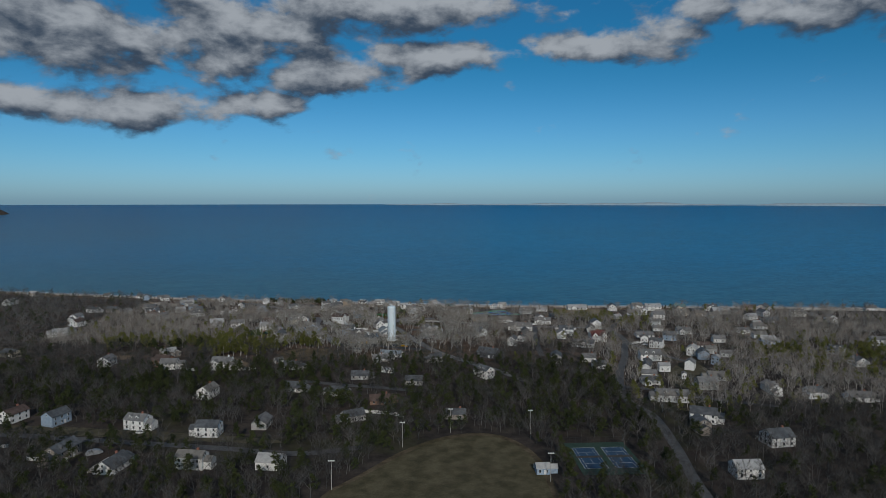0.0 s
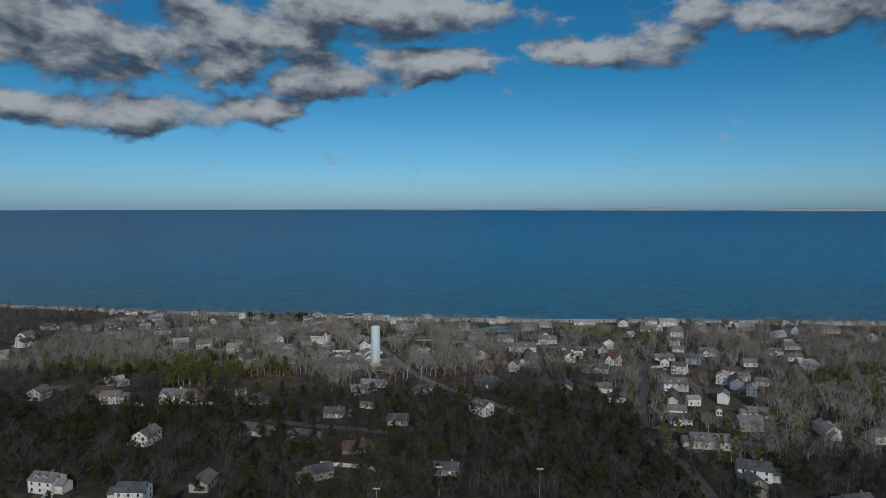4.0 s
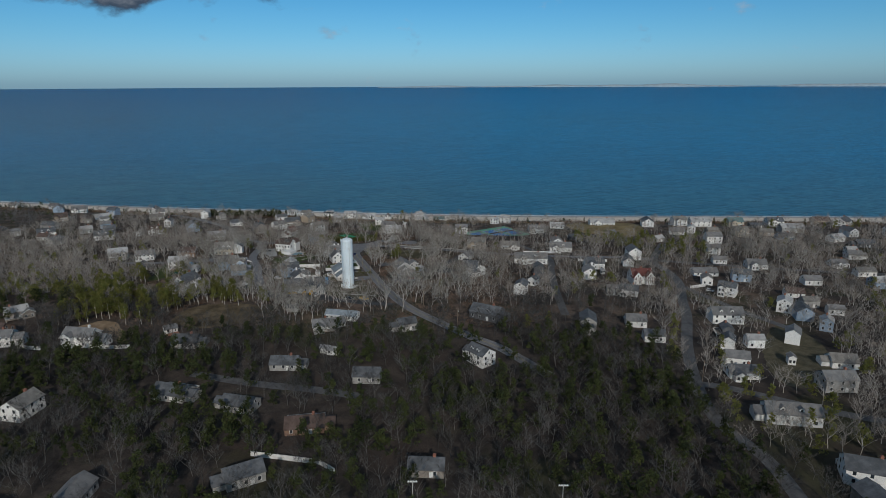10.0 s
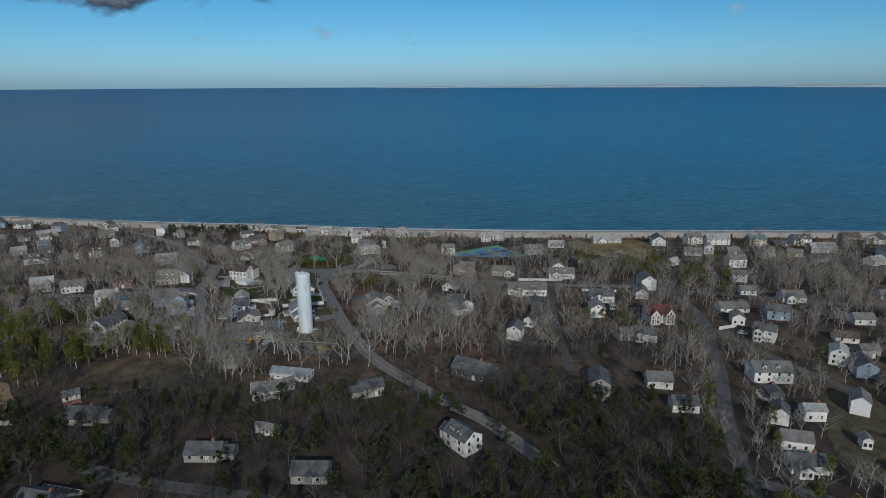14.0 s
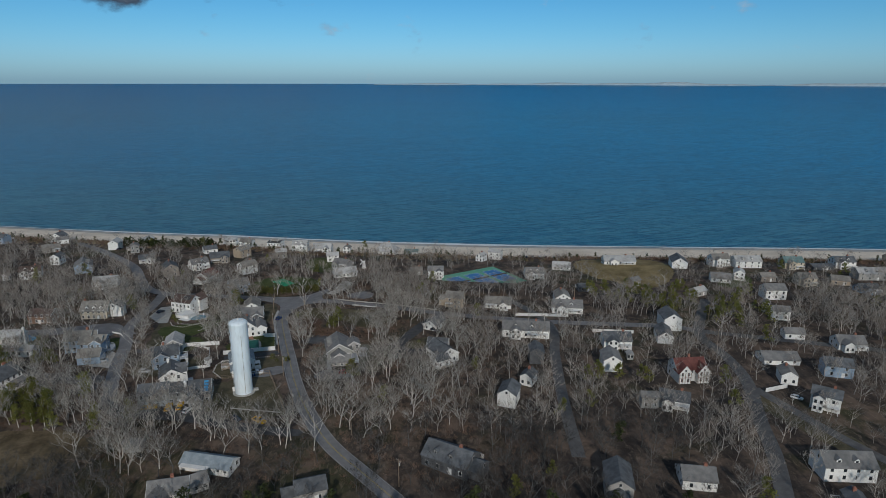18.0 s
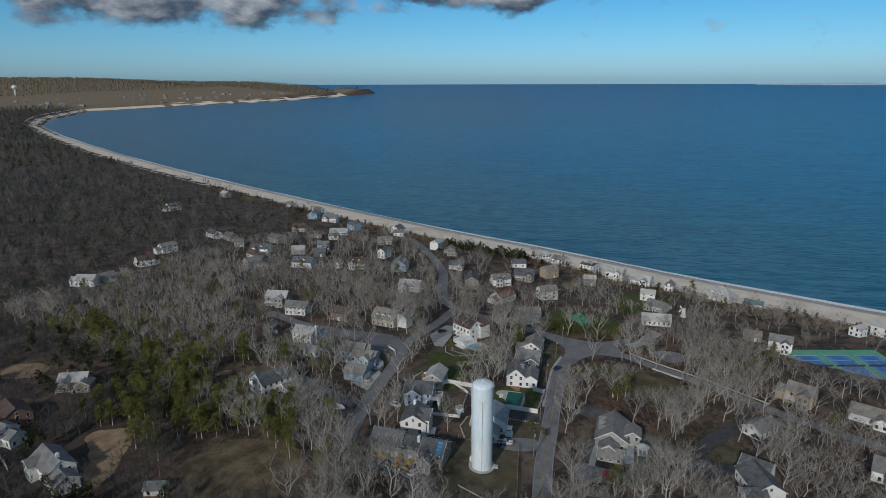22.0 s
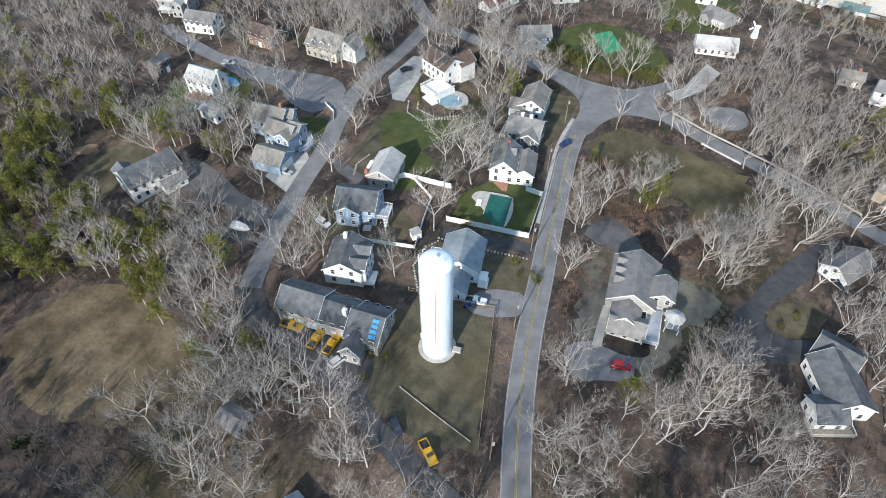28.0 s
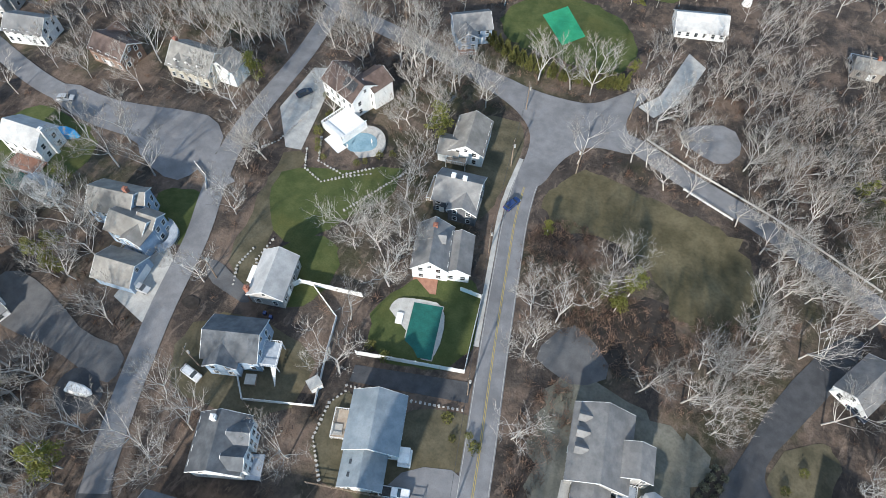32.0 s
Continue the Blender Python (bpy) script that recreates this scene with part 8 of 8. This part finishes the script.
parts_ = [scatter(-900, 100, -330, 960, 6.8, 31)[0], scatter(440, 100, 900, 800, 9.0, 32)[0], scatter(-330, 120, 440, 225, 8.0, 33)[0]]
p = np.concatenate(parts_)
rng3 = np.random.default_rng(34)
ip = rng3.random(len(p)) < np.maximum(pine_chance(p) * 0.5, 0.10)
forest("far_woods", p[~ip], far_bare, rng3, M_BARK_SHADED, "distant leafless woods along the coast", 0.7, 1.15)
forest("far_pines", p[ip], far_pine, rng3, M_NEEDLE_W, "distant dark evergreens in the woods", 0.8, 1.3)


def outer(x0, y0, x1, y1, step, seed):
    r = np.random.default_rng(seed)
    xs, ys = np.meshgrid(np.arange(x0, x1, step), np.arange(y0, y1, step), indexing="ij")
    q = np.stack([xs.ravel(), ys.ravel()], 1) + r.uniform(-0.5, 0.5, (xs.size, 2)) * step
    d = inland(q[:, 0], q[:, 1])
    return q[d > 60], r


tiny = [skin(grow(240 + k, 12.0, (5,), 0.9), 3, 0, 0.4) for k in range(4)]
q, r4 = outer(-2600, 250, -900, 1900, 15.0, 41)
ip = r4.random(len(q)) < 0.3
forest("distant_woods", q[~ip], tiny, r4, M_BARK_SHADED, "brown winter woods far along the bay", 0.8, 1.3)
forest("distant_pines", q[ip], far_pine, r4, M_NEEDLE_W, "dark evergreen patches far along the bay", 1.0, 1.6)
q, r4 = outer(-4300, 1700, -2500, 3480, 22.0, 42)
q = q[np.hypot(q[:, 0] - 20, q[:, 1] - 300) < 4560]
dd = inland(q[:, 0], q[:, 1])
q = q[(dd > 620) | (q[:, 1] > 2950)]
forest("headland_woods", q, far_pine, r4, M_NEEDLE_W, "dark wooded hills of the far headland", 1.0, 1.5)


# low tangled brush on the woodland floor
def tangle(seed):
    r = np.random.default_rng(seed)
    n = 22
    a = np.stack([r.normal(0, 0.5, n), r.normal(0, 0.5, n), np.zeros(n)], 1)
    b = a + np.stack([r.normal(0, 0.6, n), r.normal(0, 0.6, n), r.uniform(0.4, 1.5, n)], 1)
    s = unit(np.cross(b - a, [0.2, 0.7, 0.6])) * 0.05
    return np.stack([a - s, a + s, b], 1).reshape(-1, 3), np.arange(3 * n).reshape(-1, 3)


M_BRUSH = material("red_brown_brush", (0.10, 0.066, 0.05), (0.22, 0.155, 0.12), 0.95, scale=0.06, fine=0.5, bump=0.0, per_island=0.35, spec=0.1)
bp, rb = scatter(-180, 462, 70, 692, 2.4, 51)
bp = bp[rb.random(len(bp)) < 0.8]
for cx, cy, ra, rb_, n in ((-14, 582, 13, 10, 190), (-36, 593, 8, 11, 170), (-24, 553, 4, 14, 90), (-28, 583, 6, 8, 60), (2, 590, 7, 6, 60)):
    a_, u_ = rb.uniform(0, 2 * np.pi, n), np.sqrt(rb.random(n))
    bp = np.concatenate([bp, np.stack([cx + ra * u_ * np.cos(a_), cy + rb_ * u_ * np.sin(a_)], 1)])
forest("brush", bp, [tangle(900 + k) for k in range(6)], rb, M_BRUSH, "low tangled red-brown brush under the trees", 0.6, 1.3)


# ---- scrub and cedars on the bluff above the beach ----
rs = np.random.default_rng(88)
xs_ = rs.uniform(-640, 420, 5200)
shore_y = np.interp(xs_, SHORE[:15, 0][::-1], SHORE[:15, 1][::-1])
sp = np.stack([xs_, shore_y - np.abs(rs.normal(0, 1, len(xs_))) * 13 - 44], 1)
ii = np.clip((sp - [RX0, RY0]).astype(int), 0, [RX1 - RX0 - 1, RY1 - RY0 - 1])
sp = sp[FREE[ii[:, 0], ii[:, 1]]]
kind_ = rs.random(len(sp))
M_DUNE = material("tan_beach_grass", (0.16, 0.125, 0.075), (0.30, 0.24, 0.15), 0.95, scale=0.06, fine=0.5, bump=0.0, per_island=0.3, spec=0.1)
forest("beach_grass", sp[kind_ < 0.45], [tangle(930 + k) for k in range(4)], rs, M_DUNE, "tan beach grass along the top of the beach", 0.9, 1.6)
forest("bluff_scrub", sp[(kind_ >= 0.45) & (kind_ < 0.85)], [tangle(940 + k) for k in range(4)], rs, M_BRUSH, "low brown scrub above the beach", 1.2, 2.6)
cedar_ = [needles(350 + k, 5.0, 12, 14, 0.5) for k in range(3)]
dark_ = (kind_ >= 0.85) & (rs.random(len(sp)) < 0.35)
forest("bluff_cedars", sp[dark_], cedar_, rs, M_NEEDLE_W, "dark wind-clipped cedars above the beach", 0.5, 1.0)
cp = np.stack([rs.uniform(-222, -146, 120), rs.uniform(764, 792, 120)], 1)
ii = np.clip((cp - [RX0, RY0]).astype(int), 0, [RX1 - RX0 - 1, RY1 - RY0 - 1])
cp = cp[FREE[ii[:, 0], ii[:, 1]] & (inland(cp[:, 0], cp[:, 1]) > 46)]
forest("cedar_belt", cp, cedar_, rs, M_NEEDLE_W, "dense dark cedar belt behind the beach", 0.9, 1.5)


# ---- shrubs and hedges ----
def shrub_mesh(seed, h, w, mat, tall):
    r = np.random.default_rng(seed)
    n = 420 if tall else 200
    u = unit(r.normal(0, 1, (n, 3))) * r.uniform(0.6, 1.0, (n, 1))
    if tall:
        zz = (u[:, 2] + 1) / 2
        p = np.stack([u[:, 0] * w * (1.15 - zz), u[:, 1] * w * (1.15 - zz), zz * h], 1)
    else:
        p = np.stack([u[:, 0] * w, u[:, 1] * w, np.abs(u[:, 2]) * h], 1)
    a, b = unit(r.normal(0, 1, (n, 3))) * 0.33, unit(r.normal(0, 1, (n, 3))) * 0.33
    v = np.stack([p - a, p + a * 0.5 + b * 0.5, p + b], 1).reshape(-1, 3)
    v[:, 2] = np.maximum(v[:, 2], 0.02)
    return bulk("foliage", v, np.arange(3 * n).reshape(-1, 3), mat)


M_HEDGE = material("arborvitae_green", (0.055, 0.060, 0.012), (0.12, 0.115, 0.030), 0.9, scale=0.8, fine=3.0, bump=0.0, per_object=0.25)
M_SHRUB = material("grey_green_shrub", (0.060, 0.066, 0.045), (0.13, 0.135, 0.095), 0.9, scale=0.8, fine=3.0, bump=0.0, per_object=0.25)
hedge_meshes = [shrub_mesh(60 + k, 4.6, 1.05, M_HEDGE, True) for k in range(4)]
shrub_meshes = [shrub_mesh(70 + k, 1.0, 0.95, M_SHRUB, False) for k in range(4)]
garden_meshes = [shrub_mesh(80 + k, 2.2, 1.2, M_HEDGE, False) for k in range(3)]
trunk_mesh = Geo().tube([(0, 0, -0.3), (0, 0, 1.6)], [0.09, 0.07], 6).mesh("stem", M_BARK)


def bush(name, x, y, me, label, group, scale=1.0):
    t = thing(name, label, "hedge shrub" if name == "arborvitae" else "shrub", pose(x, y, gz(x, y), 0, 0, r2.uniform(0, 360)) @ Matrix.Scale(scale, 4), group)
    part("foliage", me, None, t)
    part("stem", trunk_mesh, None, t, m=Matrix.Scale(0.5, 4))


line = np.array([(-84, 652), (-76, 648), (-68, 646.5), (-58, 647), (-48, 649.5), (-42, 652)], float)
for row in (0, 1):
    for k in range(30):
        u = k / 29 * (len(line) - 1)
        i = min(int(u), len(line) - 2)
        q = line[i] + (line[i + 1] - line[i]) * (u - i) + [0.4 * (k % 2), row * 2.3]
        bush("arborvitae", q[0], q[1], hedge_meshes[k % 4], "olive-green clipped arborvitae in a hedge row", "hedge beside the junction", r2.uniform(0.8, 1.1))
bed = np.array([(8.3, 564), (6.6, 556), (5.2, 549), (3.6, 542), (3.0, 537)], float)
for k in range(30):
    u = k / 29 * (len(bed) - 1)
    i = min(int(u), len(bed) - 2)
    q = bed[i] + (bed[i + 1] - bed[i]) * (u - i) + [(-1.1, 1.1)[k % 2], 0]
    bush("shrub", q[0], q[1], shrub_meshes[k % 4], "low grey-green shrub in a dark mulch bed", "shrubs in the mulch bed", r2.uniform(0.75, 1.1))
for px_, py_ in ((-102, 594), (-100.5, 592), (-98, 590.5), (-90, 593), (-88.5, 594.5), (-104, 597), (-104.5, 603), (-103, 606), (-86.5, 598), (-110, 609), (-84, 600), (-51.5, 501.5), (19.5, 566), (22, 571), (-54, 506.5), (-50.5, 508), (-61, 553.5), (-57.5, 552.8), (-38, 545), (-35.5, 547), (-33.5, 545.5), (-40.5, 548)):
    bush("shrub", px_, py_, garden_meshes[int(abs(px_)) % 3], "rounded olive-green garden shrub", "garden shrubs", r2.uniform(0.6, 1.15))


# ---- far shore ----
def far_shore():
    """Low hazy land along the horizon across the bay."""
    v, f = [], []
    n = 90
    for k in range(n + 1):
        a = radians(96 - 64 * k / n)
        h = 10 + 9 * math.sin(k * 0.31) * math.sin(k * 0.083 + 1) + 3 * math.sin(k * 0.9)
        h *= min(1.0, k / 14, (n - k) / 10 + 0.2)
        for r, z in ((4560, 104), (4580, 108 + max(h, 0.5)), (4610, 104)):
            v.append((20 + r * math.cos(a), 300 + r * math.sin(a), z))
    for k in range(n):
        for j in (0, 1):
            a = 3 * k + j
            f.append((a, a + 3, a + 4, a + 1))
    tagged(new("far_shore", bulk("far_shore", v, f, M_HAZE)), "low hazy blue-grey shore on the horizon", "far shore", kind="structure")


# the distance haze is mixed into this land's colour
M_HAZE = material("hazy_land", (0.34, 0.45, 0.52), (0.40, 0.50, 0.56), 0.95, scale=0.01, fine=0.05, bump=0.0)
far_shore()
r5 = np.random.default_rng(77)
gb = Geo()
for k in range(48):
    while True:
        x, y = r5.uniform(-3300, -2480), r5.uniform(1600, 2900)
        d = float(inland(x, y))
        if 45 < d < 420:
            break
    z, w_ = gz(x, y), r5.uniform(6, 11)
    m = pose(x, y, z, 0, 0, r5.uniform(0, 90))
    gb.box(-w_, -5, -2, w_, 5, 5.5, 0, m)
    gb.solid([m @ Vector(p) for p in ((-w_, -5.5, 5.5), (w_, -5.5, 5.5), (w_, 5.5, 5.5), (-w_, 5.5, 5.5), (-w_, 0, 9), (w_, 0, 9))], [(0, 1, 5, 4), (2, 3, 4, 5), (1, 2, 5), (3, 0, 4)], 1)
tagged(new("distant_houses", gb.mesh("distant_houses", [WALLS["shingle"], ROOFS["grey"]])), "scattered weathered shingle houses along the far bay", "houses", kind="stuff")
tw = thing("distant_water_tank", "white round water tank on the far shore", "water tower", pose(-3260, 1830, gz(-3260, 1830)))
part("tank", Geo().lathe([(0.1, 30), (9, 33), (12, 40), (9, 47), (0.1, 50)], 20), M_WHITE, tw, smooth=True)
part("stem", Geo().tube([(0, 0, -4), (0, 0, 32)], [4.0, 3.0], 12), M_WHITE, tw)
